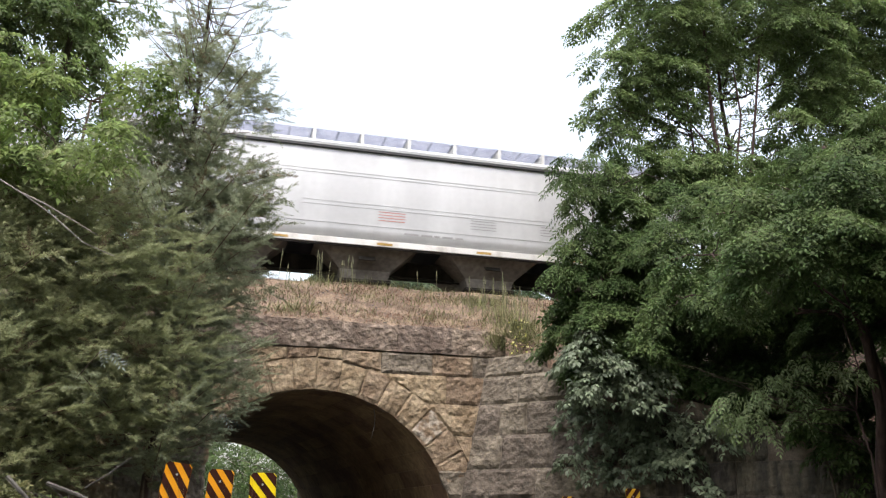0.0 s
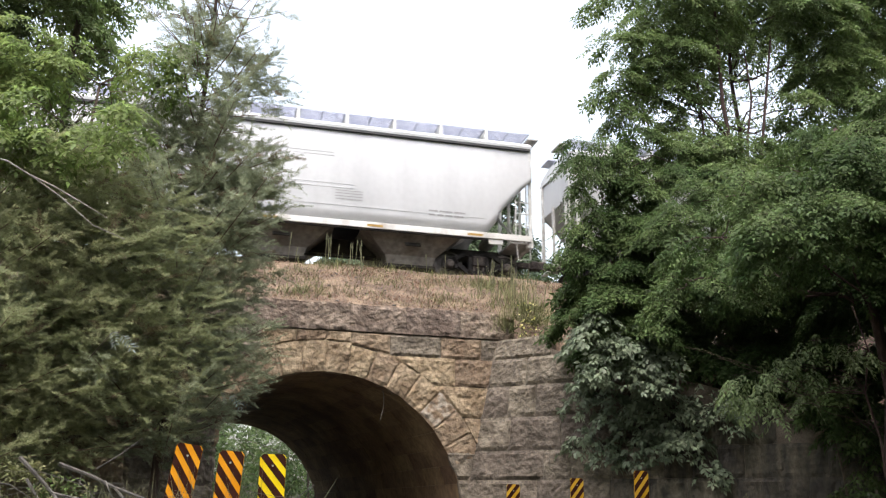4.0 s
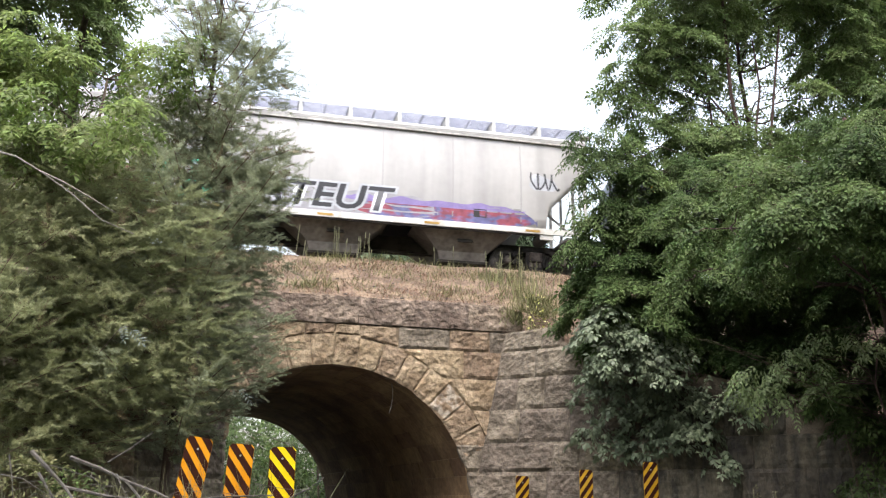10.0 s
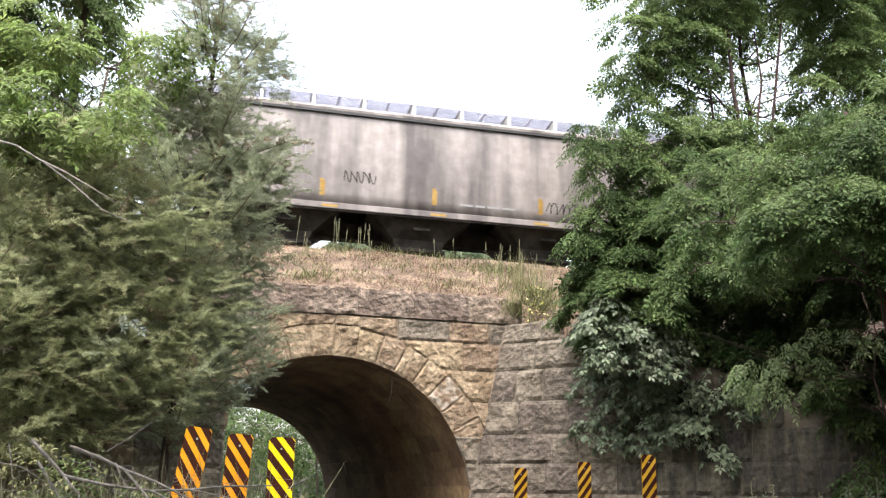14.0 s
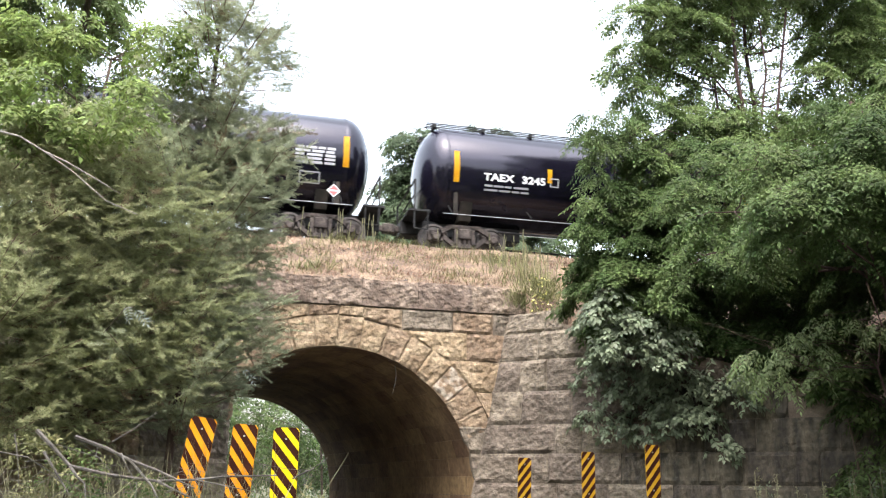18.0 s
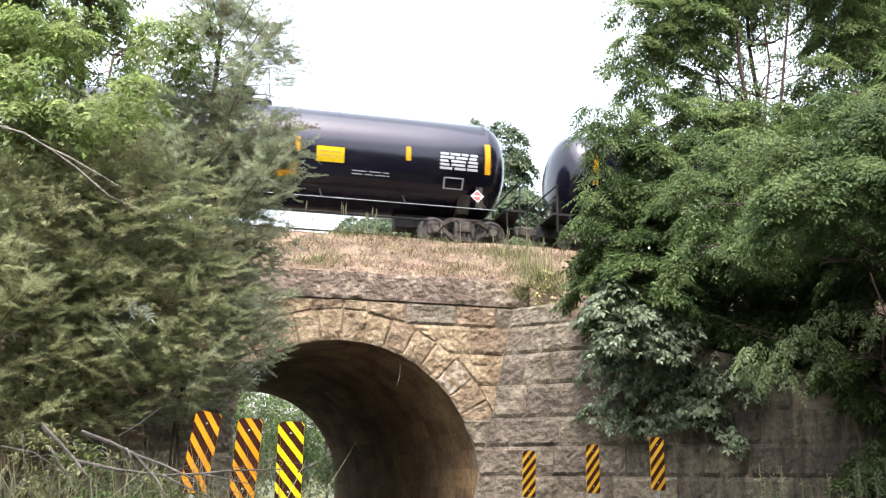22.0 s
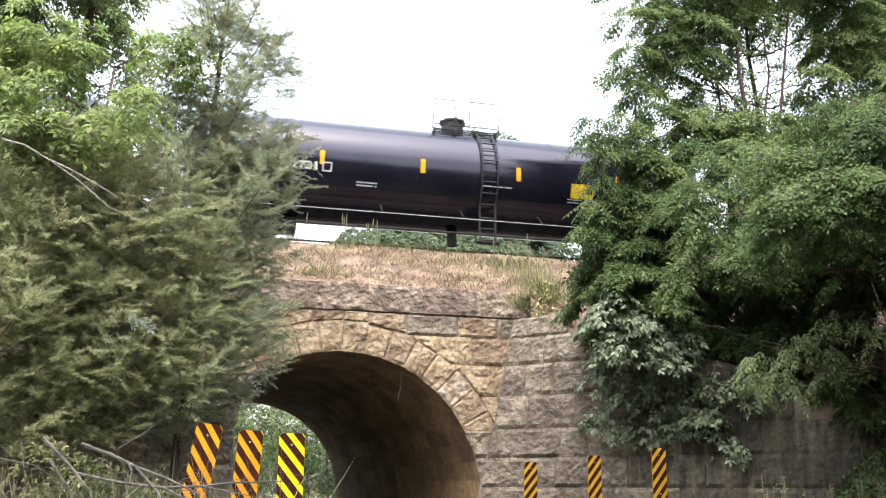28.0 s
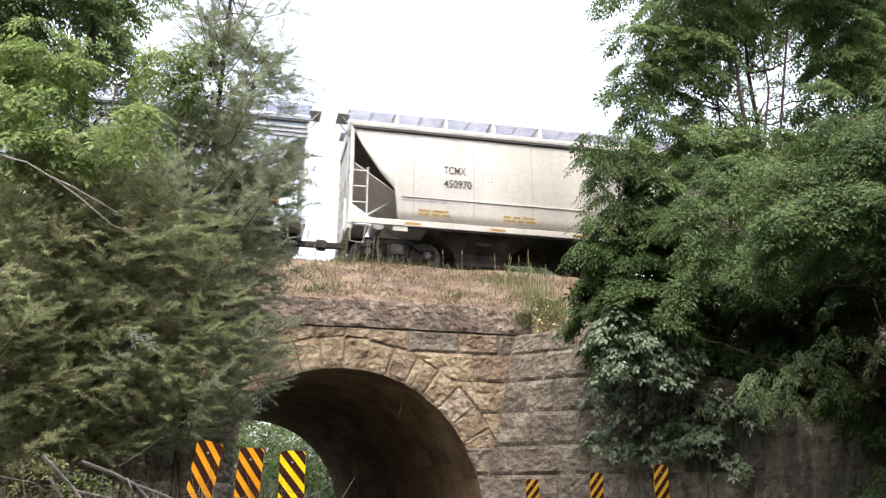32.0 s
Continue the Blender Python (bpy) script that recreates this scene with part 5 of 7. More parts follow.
def cedar(label, trunk, height, radius, count, seed, tan=0.05, lean=(0, 0), low=0.8, thin_top=0.55, boughs=70, r=0.17, drop=None, right_limit=None, left_limit=None, sparse=0.0, bare=7.6, plume=0.42, fill=(), needle=NEEDLE):
    """A cedar: a straight trunk, boughs that rise and arch outwards, feathery sprigs along them."""
    rng = np.random.default_rng(seed)
    t = thing("cedar_tree", label, "tree")
    b = Vector(trunk)
    top = b + Vector((lean[0], lean[1], height))
    bm = bmesh.new()
    add_tube(bm, [b.lerp(top, k / 8) for k in range(9)], r, 9, r_end=0.02)
    smooth(part("trunk", bm, BARK_DARK, t))
    bm = bmesh.new()
    Q, D, S, per = [], [], [], 16
    for i in range(boughs):
        s = (i + rng.random()) / boughs
        z = low + (height - low) * s
        a = i * 2.399 + rng.normal(0, 0.3) if i % 5 > 1 else rng.normal(-math.pi / 2, 0.75)
        k = (1 - s) ** thin_top
        L = radius * (0.28 + 0.72 * k) * rng.uniform(0.65, 1.15)
        start = b.lerp(top, z / height)
        rise = rng.uniform(-0.12, 0.30) * (0.5 + s)
        end = start + Vector((math.cos(a) * L, math.sin(a) * L, L * rise))
        if drop and drop(end):
            continue
        for lim, sign in ((right_limit, 1), (left_limit, -1)):
            if lim:
                edge = float(np.interp(end.z, lim[0], lim[1])) - sign * rng.uniform(0.0, 1.0) ** 1.5 * 0.9
                if (end.x - edge) * sign > 0:
                    k = max(0.05, min(1.0, (edge - start.x) / (end.x - start.x)))
                    end = start.lerp(end, k)
                    L *= k
        mid = start.lerp(end, 0.5) - Vector((0, 0, 0.10 * L))
        pts = [start, start.lerp(mid, 0.5) - Vector((0, 0, 0.02)), mid, mid.lerp(end, 0.5), end]
        add_tube(bm, pts, 0.022 * (1 - 0.5 * s), 5, r_end=0.005)
        m = int(count / boughs * (0.35 + L / radius) * (1 - sparse * min(1.0, max(0.0, (z - bare) / 1.5))))
        # plumes along the bough, each with sprigs to both sides that shorten towards its tip
        nb = max(3, m // per)
        u = np.concatenate([rng.random(nb - 1) ** 0.75 * 0.92 + 0.06, [0.97]])
        q = np.array([list(start * (1 - w) ** 2 + mid * 2 * w * (1 - w) + end * w * w) for w in u])
        bd = np.array((end - start).normalized())
        turn = rng.normal(size=(nb, 3)) * np.array([1, 1, 0.55])
        Q.append(q + rng.normal(size=q.shape) * 0.05)
        D.append(unit(bd[None, :] * 0.7 + unit(turn) * (0.95 * (1 - 0.5 * u))[:, None] + np.array([0, 0, 0.04])))
        S.append(np.minimum(0.26 + 0.24 * L * rng.uniform(0.5, 1.1, nb), plume))
    # soft hanging sprays that close the outer face
    for x, y, z, rr, n in fill:
        d = unit(rng.normal(size=(n, 3))) * 1.7 * rng.random((n, 1)) ** 0.5
        Q.append(np.array([x, y, z]) + d * rr * np.array([0.5, 0.4, 0.5]))
        D.append(unit(d * np.array([0.5, 0.3, 0.1]) + rng.normal(size=(n, 3)) * np.array([0.6, 0.4, 0.2]) + np.array([0.3, -0.15, 0.02])))
        S.append(rng.uniform(0.26, 0.58, n))
    q, pd, pl = np.concatenate(Q), np.concatenate(D), np.concatenate(S)
    nb = len(q)
    k = (np.arange(per) + 0.5) / per
    side = np.where(np.arange(per) % 2, 1.0, -1.0)
    ac = unit(np.cross(pd, rng.normal(size=(nb, 3)) * 0.35 + np.array([0, 0, 1.0])))
    bend = np.array([0, 0, 1.0]) * rng.uniform(-0.22, 0.2, (nb, 1, 1))
    P = (q[:, None, :] + pd[:, None, :] * (pl[:, None] * k)[:, :, None] + bend * (pl[:, None] * k ** 2)[:, :, None]).reshape(-1, 3)
    D = (pd[:, None, :] * 0.9 + ac[:, None, :] * (side * (1 - 0.75 * k))[None, :, None] * 0.75 + rng.normal(size=(nb, per, 3)) * 0.2).reshape(-1, 3)
    S = np.broadcast_to((0.065 + 0.07 * (1 - k))[None, :], (nb, per)).reshape(-1)
    tagged(part("branchwork", bm, BARK_RED, t), kind="stuff")
    dead = np.repeat(rng.random(nb) < tan, per)
    for mask, mat, name in ((~dead, needle, "foliage"), (dead, NEEDLE_TAN, "dry_foliage")):
        v, f = cedar_sprigs(P[mask], D[mask], rng, S[mask])
        part(name, raw_mesh(name, v, f, mat), None, t)
    return t


def blades(p, rng, height, width, lean=0.35):
    """Grass: one bent two-step blade at each point."""
    N = len(p)
    h = height * rng.uniform(0.5, 1.25, (N, 1))
    a = rng.uniform(0, 2 * np.pi, N)
    side = np.stack([np.cos(a), np.sin(a), np.zeros(N)], 1) * width * rng.uniform(0.7, 1.3, (N, 1))
    ln = rng.normal(size=(N, 3)) * lean
    ln[:, 2] = 1
    d = unit(ln)
    mid = p + d * h * 0.55
    tip = mid + unit(d + rng.normal(size=(N, 3)) * 0.35 - np.array([0, 0, 0.25])) * h * 0.5
    v = np.stack([p - side, p + side, mid + side * 0.7, mid - side * 0.7, tip], 1).reshape(-1, 3)
    k = np.arange(N)[:, None] * 5
    q = np.concatenate([k + np.array([[0, 1, 2]]), k + np.array([[0, 2, 3]]), k + np.array([[3, 2, 4]])], 0)
    return v, q


def scatter(n, x0, x1, y0, y1, rng, zf):
    x, y = rng.uniform(x0, x1, n), rng.uniform(y0, y1, n)
    return np.stack([x, y, [zf(a, b) for a, b in zip(x, y)]], 1)


def stuff(name, label, v, f, mat):
    return tagged(part(name, raw_mesh(name, v, f, mat), None), label, "vegetation", kind="stuff")


# ---- vegetation ----
def plants():
    rng = np.random.default_rng(21)
    cedar("green-brown feathery cedar beside the arch", (-0.95, 15.0, 0), 13.5, 3.0, 66000, 3, boughs=250, r=0.08, lean=(0.35, 0), sparse=0.72, tan=0.07, plume=0.40, drop=lambda e: e.z < 2.7,
          right_limit=((2.8, 3.3, 3.6, 4.3, 4.9, 5.7, 6.5, 7.3, 8.0, 9.2, 12), (-0.2, 0.35, 0.7, 0.6, 0.45, 0.25, 1.0, 0.75, 0.3, 0.8, 0.6)), left_limit=((7.0, 8.5, 12), (-4.5, -1.7, -1.3)),
          fill=[(-0.05, 14.4, 7.20, 0.80, 132), (-0.97, 14.4, 7.10, 0.90, 143), (0.13, 14.4, 6.70, 0.70, 132), (-0.35, 14.4, 6.26, 0.90, 154), (0.08, 14.4, 5.32, 0.70, 66), (-0.41, 14.4, 4.53, 0.90, 143), (0.17, 14.4, 3.91, 0.60, 66), (-0.73, 14.4, 5.26, 0.90, 143), (-0.32, 14.4, 3.35, 0.50, 55), (-1.12, 14.4, 7.80, 0.60, 88), (-0.27, 14.4, 9.18, 0.60, 77), (-0.78, 14.4, 9.55, 0.50, 66), (0.24, 14.4, 8.71, 0.45, 44)])
    cedar("dense dull green cedar beside the road", (-3.9, 13.6, 0), 6.4, 2.9, 66000, 4, boughs=210, thin_top=0.35, plume=0.44, needle=NEEDLE_GREEN, drop=lambda e: e.z < 2.3,
          fill=[(-2.96, 12.9, 5.62, 1.10, 220), (-2.09, 12.9, 5.96, 1.00, 176), (-2.81, 12.9, 4.40, 1.10, 220), (-1.81, 12.9, 4.79, 1.10, 220), (-1.17, 12.9, 5.35, 1.00, 176), (-2.68, 12.9, 3.30, 1.10, 209), (-1.70, 12.9, 3.66, 1.10, 220), (-0.82, 12.9, 4.03, 1.00, 165), (-0.90, 12.9, 3.14, 0.80, 110), (-2.19, 12.9, 2.78, 0.80, 132)])
    cedar("olive green cedar filling the gap between its neighbours", (-2.5, 15.6, 0), 6.9, 2.1, 32000, 8, boughs=130, thin_top=0.45, plume=0.42, r=0.1, drop=lambda e: e.z < 2.4, right_limit=((2.8, 5.0, 8.0), (-0.6, -0.3, -0.9)))
    leafy_tree("broadleaf_tree", "tall bright green broadleaf tree behind the cedars", (-4.4, 18.8, 0), (-3.6, 18.6, 13), [
        (-4.7, 18.5, 10.7, 1.11), (-3.3, 18.5, 9.9, 0.98), (-2.8, 18.5, 11.2, 0.50), (-3.9, 18.3, 8.5, 0.94), (-2.6, 18.3, 8.6, 0.50), (-2.6, 18.2, 7.5, 0.58),
        (-1.8, 18.4, 9.4, 0.55), (-4.7, 18.4, 7.4, 0.69), (-4.5, 18.6, 12.7, 1.95), (-2.6, 18.6, 13.0, 0.70)], 4300, LEAF_HIGH, 31, leaf=0.15, length=0.36)
    leafy_tree("broadleaf_tree", "bright yellow-green young broadleaf tree among the cedars", (-2.9, 16.2, 0), (-2.7, 15.6, 9), [
        (-2.1, 14.9, 8.0, 0.45), (-3.1, 14.9, 7.9, 0.35), (-1.7, 14.9, 9.2, 0.45), (-2.5, 14.9, 7.7, 0.35), (-3.6, 14.9, 8.6, 0.60), (-3.8, 14.9, 7.9, 0.35), (-1.8, 14.9, 7.7, 0.30), (-3.1, 14.9, 9.0, 0.60), (-1.1, 14.9, 9.3, 0.35), (-3.8, 14.9, 9.2, 0.70), (-3.1, 12.4, 6.6, 0.45), (-2.6, 12.4, 6.5, 0.40), (-2.1, 12.4, 6.6, 0.35), (-3.3, 12.4, 7.1, 0.45), (-1.7, 12.4, 6.6, 0.30), (-1.6, 12.4, 7.0, 0.35), (-2.8, 12.4, 7.1, 0.35), (-1.5, 13.9, 8.8, 0.32), (-1.2, 13.9, 8.3, 0.32), (-1.0, 13.9, 9.0, 0.28), (-0.8, 13.9, 8.5, 0.22), (-1.6, 13.9, 7.3, 0.30)], 1450, LEAF_BRIGHT, 47, r=0.06, leaf=0.13, length=0.3)
    leafy_tree("broadleaf_tree", "tall green broadleaf tree on the bank", (14.4, 20.6, 5.0), (13.4, 20.2, 15), [
        (11.1, 20, 13.9, 1.60), (12.6, 20, 14.9, 1.15), (10.3, 20, 12.3, 0.85), (16.4, 20, 14.3, 1.40), (11.8, 20, 11.4, 1.15), (15, 20, 11.2, 1.30), (12.9, 19.7, 13.4, 0.50), (14, 19.7, 14.1, 0.50), (13.4, 19.7, 14.4, 0.60), (13.3, 19.7, 12, 0.35), (14.5, 19.7, 13.1, 0.45), (12.6, 19.7, 12, 0.50), (14.5, 19.7, 11.9, 0.45), (13.7, 19.7, 13, 0.30), (15, 19.7, 14.1, 0.50), (17.3, 20, 13.3, 1.83), (11.7, 20, 16.3, 2.10), (15.1, 20, 17.1, 2.63), (19, 21, 17.5, 2.99)], 19400, LEAF_HIGH, 36, bark=BARK_DARK, r=0.12, leaf=0.14)
    leafy_tree("broadleaf_tree", "lower green broadleaf tree before the tall one on the bank", (12.1, 19.5, 5.0), (12.0, 19.4, 13), [
        (11.1, 19.6, 12.7, 0.70), (11.8, 19.6, 12.4, 0.50), (13.2, 19, 10, 0.70), (11.3, 19, 10.8, 0.70), (10.9, 19, 10, 0.60), (12.1, 19, 10, 0.60), (13, 19.6, 11.3, 0.50), (11.8, 18.4, 10.8, 0.50), (12.6, 18.4, 10.8, 0.50), (13.3, 18.4, 10.7, 0.50), (12, 18.4, 10.1, 0.50), (12.9, 18.4, 10.1, 0.50), (14.4, 19.6, 11.9, 0.50), (11.9, 18.8, 10.7, 0.65), (13, 18.8, 10.6, 0.65), (14.6, 18.8, 12.5, 0.60), (15.5, 18.8, 11.5, 0.70), (9.7, 19.6, 14, 0.60), (9.7, 19.6, 12.8, 0.55), (9.8, 19.6, 11.8, 0.50), (9.2, 19.6, 14, 0.35), (9.2, 19.6, 12.4, 0.35), (10.7, 19.6, 13.4, 0.70), (10.1, 19.6, 11.4, 0.40)], 2600, LEAF_HIGH, 46, bark=BARK_DARK, r=0.07, leaf=0.14)
    t = thing("broadleaf_tree", "slender reddish trunks of a young tree on the bank", "tree")
    for run, r in (([(12.5, 19.0, 5.0), (12.6, 19.0, 8.9), (12.63, 19.0, 10.2), (12.4, 19.0, 12.2), (12.4, 19.0, 15.0)], 0.10),
                   ([(12.6, 19.0, 8.9), (13.0, 19.0, 9.5), (13.36, 19.0, 10.4), (13.62, 19.0, 11.9), (14.1, 19.0, 14.5)], 0.07),
                   ([(13.0, 19.0, 9.5), (13.0, 19.0, 11.0), (13.3, 19.0, 12.5), (13.2, 19.0, 14.0)], 0.05), ([(12.5, 19.0, 11.2), (11.8, 19.0, 12.0), (11.2, 19.0, 12.4)], 0.04)):
        part("trunk", bm_tube(run, r * 0.8, 7, r_end=r * 0.4), BARK_DARK, t)
    leafy_tree("broadleaf_tree", "large dense green broadleaf tree over the wing wall", (11.6, 12.9, 0), (11.4, 13.6, 9), [
        (11.5, 14.5, 8.3, 1.38), (11.5, 16.7, 8.4, 1.28), (10.4, 17.5, 7.1, 1.42), (11.1, 13.5, 6.3, 1.26), (12.0, 16.8, 6.9, 1.4), 
        (9.2, 17.5, 6.3, 1.0), (11.8, 13.0, 7.8, 1.58), (12.6, 12.5, 5.6, 1.3),
        (9.3, 16.0, 8.0, 0.90), (13.0, 11.5, 6.5, 2.0), (12.8, 15.0, 6.4, 1.8), (11.0, 16.0, 6.9, 1.3), (8.3, 14.2, 5.8, 0.75), (9.4, 14.2, 6.1, 0.80), (10.4, 14.2, 6.4, 0.80), (11.5, 14.2, 6.6, 0.90), (8.1, 12.8, 6.2, 0.80), (9.2, 12.8, 6.5, 0.90), (10.3, 15.5, 6.3, 0.70), (11.7, 15.5, 6.3, 0.80)], 26000, LEAF, 32, r=0.15, leaf=0.10, length=0.30, bark=BARK_DARK)
    leafy_tree("broadleaf_tree", "leafy green sapling at the end of the coping", (8.6, 18.8, 4.9), (8.6, 18.0, 9.4), [
        (7.8, 17.8, 9.6, 0.16), (8.75, 17.6, 9.0, 0.4), (8.7, 17.6, 8.1, 0.45), (8.0, 17.4, 6.9, 0.55), (8.5, 17.2, 6.4, 0.86),
        (9.1, 17.4, 7.7, 0.77), (8.9, 16.9, 5.6, 0.55), (8.9, 18.3, 9.9, 0.28), (9.6, 18.3, 10.6, 0.4), (9.8, 18.3, 9.7, 0.5), (10.5, 18.3, 10.4, 0.45), (8.0, 17.6, 9.2, 0.38), (8.6, 17.6, 9.7, 0.36), (9.0, 17.6, 8.9, 0.50), (8.0, 17.6, 8.2, 0.42), (7.7, 17.6, 7.5, 0.38), (8.7, 17.6, 7.7, 0.60), (10.1, 17.6, 9.3, 0.50), (10.4, 17.6, 8.4, 0.60), (9.4, 17.6, 8.3, 0.55), (11.2, 17.6, 9.5, 0.60)], 8500, LEAF, 33, r=0.06, leaf=0.115, bark=BARK_DARK)
    leafy_tree("sapling", "long compound leaves of a sapling reaching out over the bank", (8.5, 18.6, 5.0), (8.2, 17.7, 9.6), [
        (7.4, 17.2, 9.8, 0.10), (7.6, 17.2, 9.6, 0.14), (7.2, 17.2, 9.3, 0.12), (7.7, 17.2, 9.1, 0.14), (7.4, 17.2, 8.6, 0.12), (7.5, 17.2, 8.3, 0.13), (7.3, 17.2, 7.8, 0.12), (7.1, 17.2, 7.2, 0.13), (8.0, 17.2, 9.9, 0.12), (6.9, 17.2, 7.0, 0.08)], 170, LEAF, 53, r=0.03, leaflets=11, leaf=0.13, width=0.36, length=0.42, droop=0.5, bark=BARK_DARK)
    leafy_tree("shrub", "bright yellow-green shrub at the end of the coping", (7.9, 18.9, 5.0), (7.9, 18.2, 6.6), [
        (7.75, 17.9, 6.5, 0.42), (7.5, 17.9, 5.85, 0.45), (8.1, 17.5, 5.5, 0.65)], 850, LEAF, 39, r=0.03, category="shrub")
    leafy_tree("creeper", "greyish green creeper hanging over the wing wall", (8.9, 18.2, 0), (8.9, 18.3, 4.6), [
        (8.1, 18.8, 5.6, 0.42), (8.4, 18.5, 4.9, 0.50), (8.0, 18.9, 4.3, 0.35), (8.6, 18.3, 4.1, 0.50), (9.1, 17.8, 4.2, 0.45), (9.5, 17.4, 4.0, 0.45),
        (8.9, 18.0, 3.6, 0.42), (8.0, 18.9, 3.4, 0.26), (8.4, 18.5, 3.1, 0.24), (9.4, 17.5, 3.4, 0.42), (9.7, 17.2, 3.2, 0.34), (8.9, 18.0, 3.1, 0.22),
        (10.0, 16.9, 2.6, 0.20), (10.3, 16.6, 3.8, 0.36), (10.0, 16.9, 4.1, 0.36), (7.7, 16.9, 5.8, 0.30), (7.3, 16.9, 5.3, 0.28), (7.9, 16.9, 5.2, 0.32), (8.5, 16.9, 5.1, 0.32), (9.1, 16.9, 4.9, 0.30), (7.6, 16.9, 4.7, 0.30), (8.2, 16.9, 4.6, 0.30), (8.8, 16.9, 4.4, 0.28), (7.3, 16.9, 4.5, 0.25)], 1750, LEAF_GREY, 34, r=0.03, category="plant", leaf=0.135, leaflets=5, length=0.28, width=0.66, droop=0.45, up_bias=2.2)
    leafy_tree("sapling", "pale green drooping sapling before deep shade", (10.6, 12.2, 0), (10.2, 12.3, 5.0), [
        (9.4, 12.3, 4.4, 0.16), (9.0, 12.3, 4.2, 0.18), (8.6, 12.3, 4.0, 0.20), (8.2, 12.3, 3.8, 0.20), (7.8, 12.3, 3.7, 0.16), (8.0, 12.3, 3.4, 0.15), (8.3, 12.3, 3.5, 0.15), (9.1, 12.3, 3.9, 0.10), (9.1, 12.3, 3.5, 0.10), (9.8, 12.3, 4.3, 0.10), (10.2, 12.3, 4.2, 0.12), (8.6, 12.3, 3.2, 0.10)], 150, LEAF_SOFT, 37, r=0.03, bark=BARK_DARK, leaf=0.10, width=0.45, droop=0.55, leaflets=9, length=0.24, up_bias=2.2)
    leafy_tree("broadleaf_tree", "leaning green broadleaf tree overhanging the road side", (11.3, 13.1, 0), (11.0, 12.8, 8.5), [
        (8.9, 11.0, 6.0, 0.9), (8.1, 11.1, 5.85, 0.7),
        (9.5, 11.0, 6.8, 0.8), (10.3, 10.4, 6.2, 1.0), (7.8, 11.6, 6.7, 0.40), (8.4, 11.6, 6.8, 0.40), (8.1, 11.6, 6.5, 0.35), (11.6, 12.4, 6.4, 1.1), (12.0, 12.0, 8.4, 1.4)], 10000, LEAF, 41, r=0.12, leaf=0.10, bark=BARK_DARK, length=0.34, droop=0.35)
    leafy_tree("shrub", "dark green undergrowth in deep shade by the wall", (11.6, 14.8, 0), (11.4, 14.7, 3.5), [
        (8.8, 18.9, 5.5, 0.60), (9.6, 18.2, 5.2, 0.70), (10.4, 17.5, 5.0, 0.70), (11.2, 16.7, 4.7, 0.75), (12.0, 15.9, 4.4, 0.80), (12.8, 15.2, 4.0, 0.80), (10.2, 18.9, 5.9, 0.80), (11.4, 18.0, 5.7, 0.90), (12.6, 17.0, 5.4, 0.90), (13.6, 15.6, 4.6, 0.90), (13.0, 18.4, 6.4, 1.00), (11.0, 19.4, 6.6, 0.90), (13.2, 13.9, 2.6, 0.80), (13.4, 14.0, 1.4, 0.80), (8.7, 17.4, 5.3, 0.40), (11.2, 14.6, 3.9, 0.40), (11.8, 14.6, 3.8, 0.45), (11.4, 14.6, 3.3, 0.35), (12.0, 14.6, 3.1, 0.40), (11.7, 14.6, 2.3, 0.35), (11.8, 14.6, 1.7, 0.35), (11.3, 14.6, 1.8, 0.22)], 9400, LEAF, 42, r=0.04, category="shrub", leaf=0.14)
    leafy_tree("background_tree", "green tree beyond the railway", (12, 45.5, 0), (12, 45, 18), [
        (8.6, 45.0, 20.3, 0.89), (11.8, 45.0, 20.8, 0.84), (13.8, 45.0, 20.8, 0.98), (10.9, 45.0, 19.0, 1.43), (13.8, 45.0, 19.0, 1.5), (9.6, 45.0, 17.0, 1.7), (7.9, 45.0, 16.3, 1.3), (9.4, 45.0, 18.8, 1.2), (9.3, 45.0, 15.2, 1.3), (12.4, 45.0, 17.2, 1.7), (14.2, 45.0, 16.8, 1.3), (8.3, 45.0, 18.1, 1.25),
        (5.8, 44.0, 13.8, 1.47), (4.4, 44.0, 13.2, 1.1), (3.2, 44.0, 13.0, 0.9), (8.1, 44.0, 19.5, 1.00), (9.4, 44.0, 20.0, 1.00), (8.7, 44.0, 17.7, 1.00), (10.1, 44.0, 17.1, 1.00), (8.1, 44.0, 15.7, 1.00), (9.5, 44.0, 14.9, 1.00), (8.2, 44.0, 14.6, 1.49), (11.3, 44.0, 15.4, 1.83), (14.4, 44.0, 15.7, 1.85)], 14500, FAR_LEAF, 35, r=0.25, leaflets=5, leaf=0.27, length=0.6)
    leafy_tree("background_thicket", "dark green thicket beyond the railway", (9, 42.5, 0), (9, 42.5, 13), [
        (x, 42.0, z, 1.2) for x, z in ((4.9, 13.2), (6.6, 13.5), (8.3, 13.6), (10.1, 13.6), (11.9, 13.6), (13.7, 13.4), (15.5, 13.4), (17.3, 13.2))], 2600, FAR_LEAF, 48, r=0.15, leaflets=5, leaf=0.27, length=0.5, category="shrub")
    # added tree: hides the sky from the rear mouth, so the vault darkens
    leafy_tree("background_tree", "broad green tree added beyond the arch to dim the vault", (4.5, 43, 0), (4.0, 43, 9), [
        (-3, 41, 7.5, 2.6), (2.5, 41, 8.5, 2.6), (0, 42, 10, 2.6), (6, 42, 8, 2.8), (-6, 42, 8.5, 2.8), (7, 40, 4, 2.2), (-7, 40, 4, 2.4)], 3500, FAR_LEAF, 49, r=0.06, leaflets=5, leaf=0.36, length=0.6)
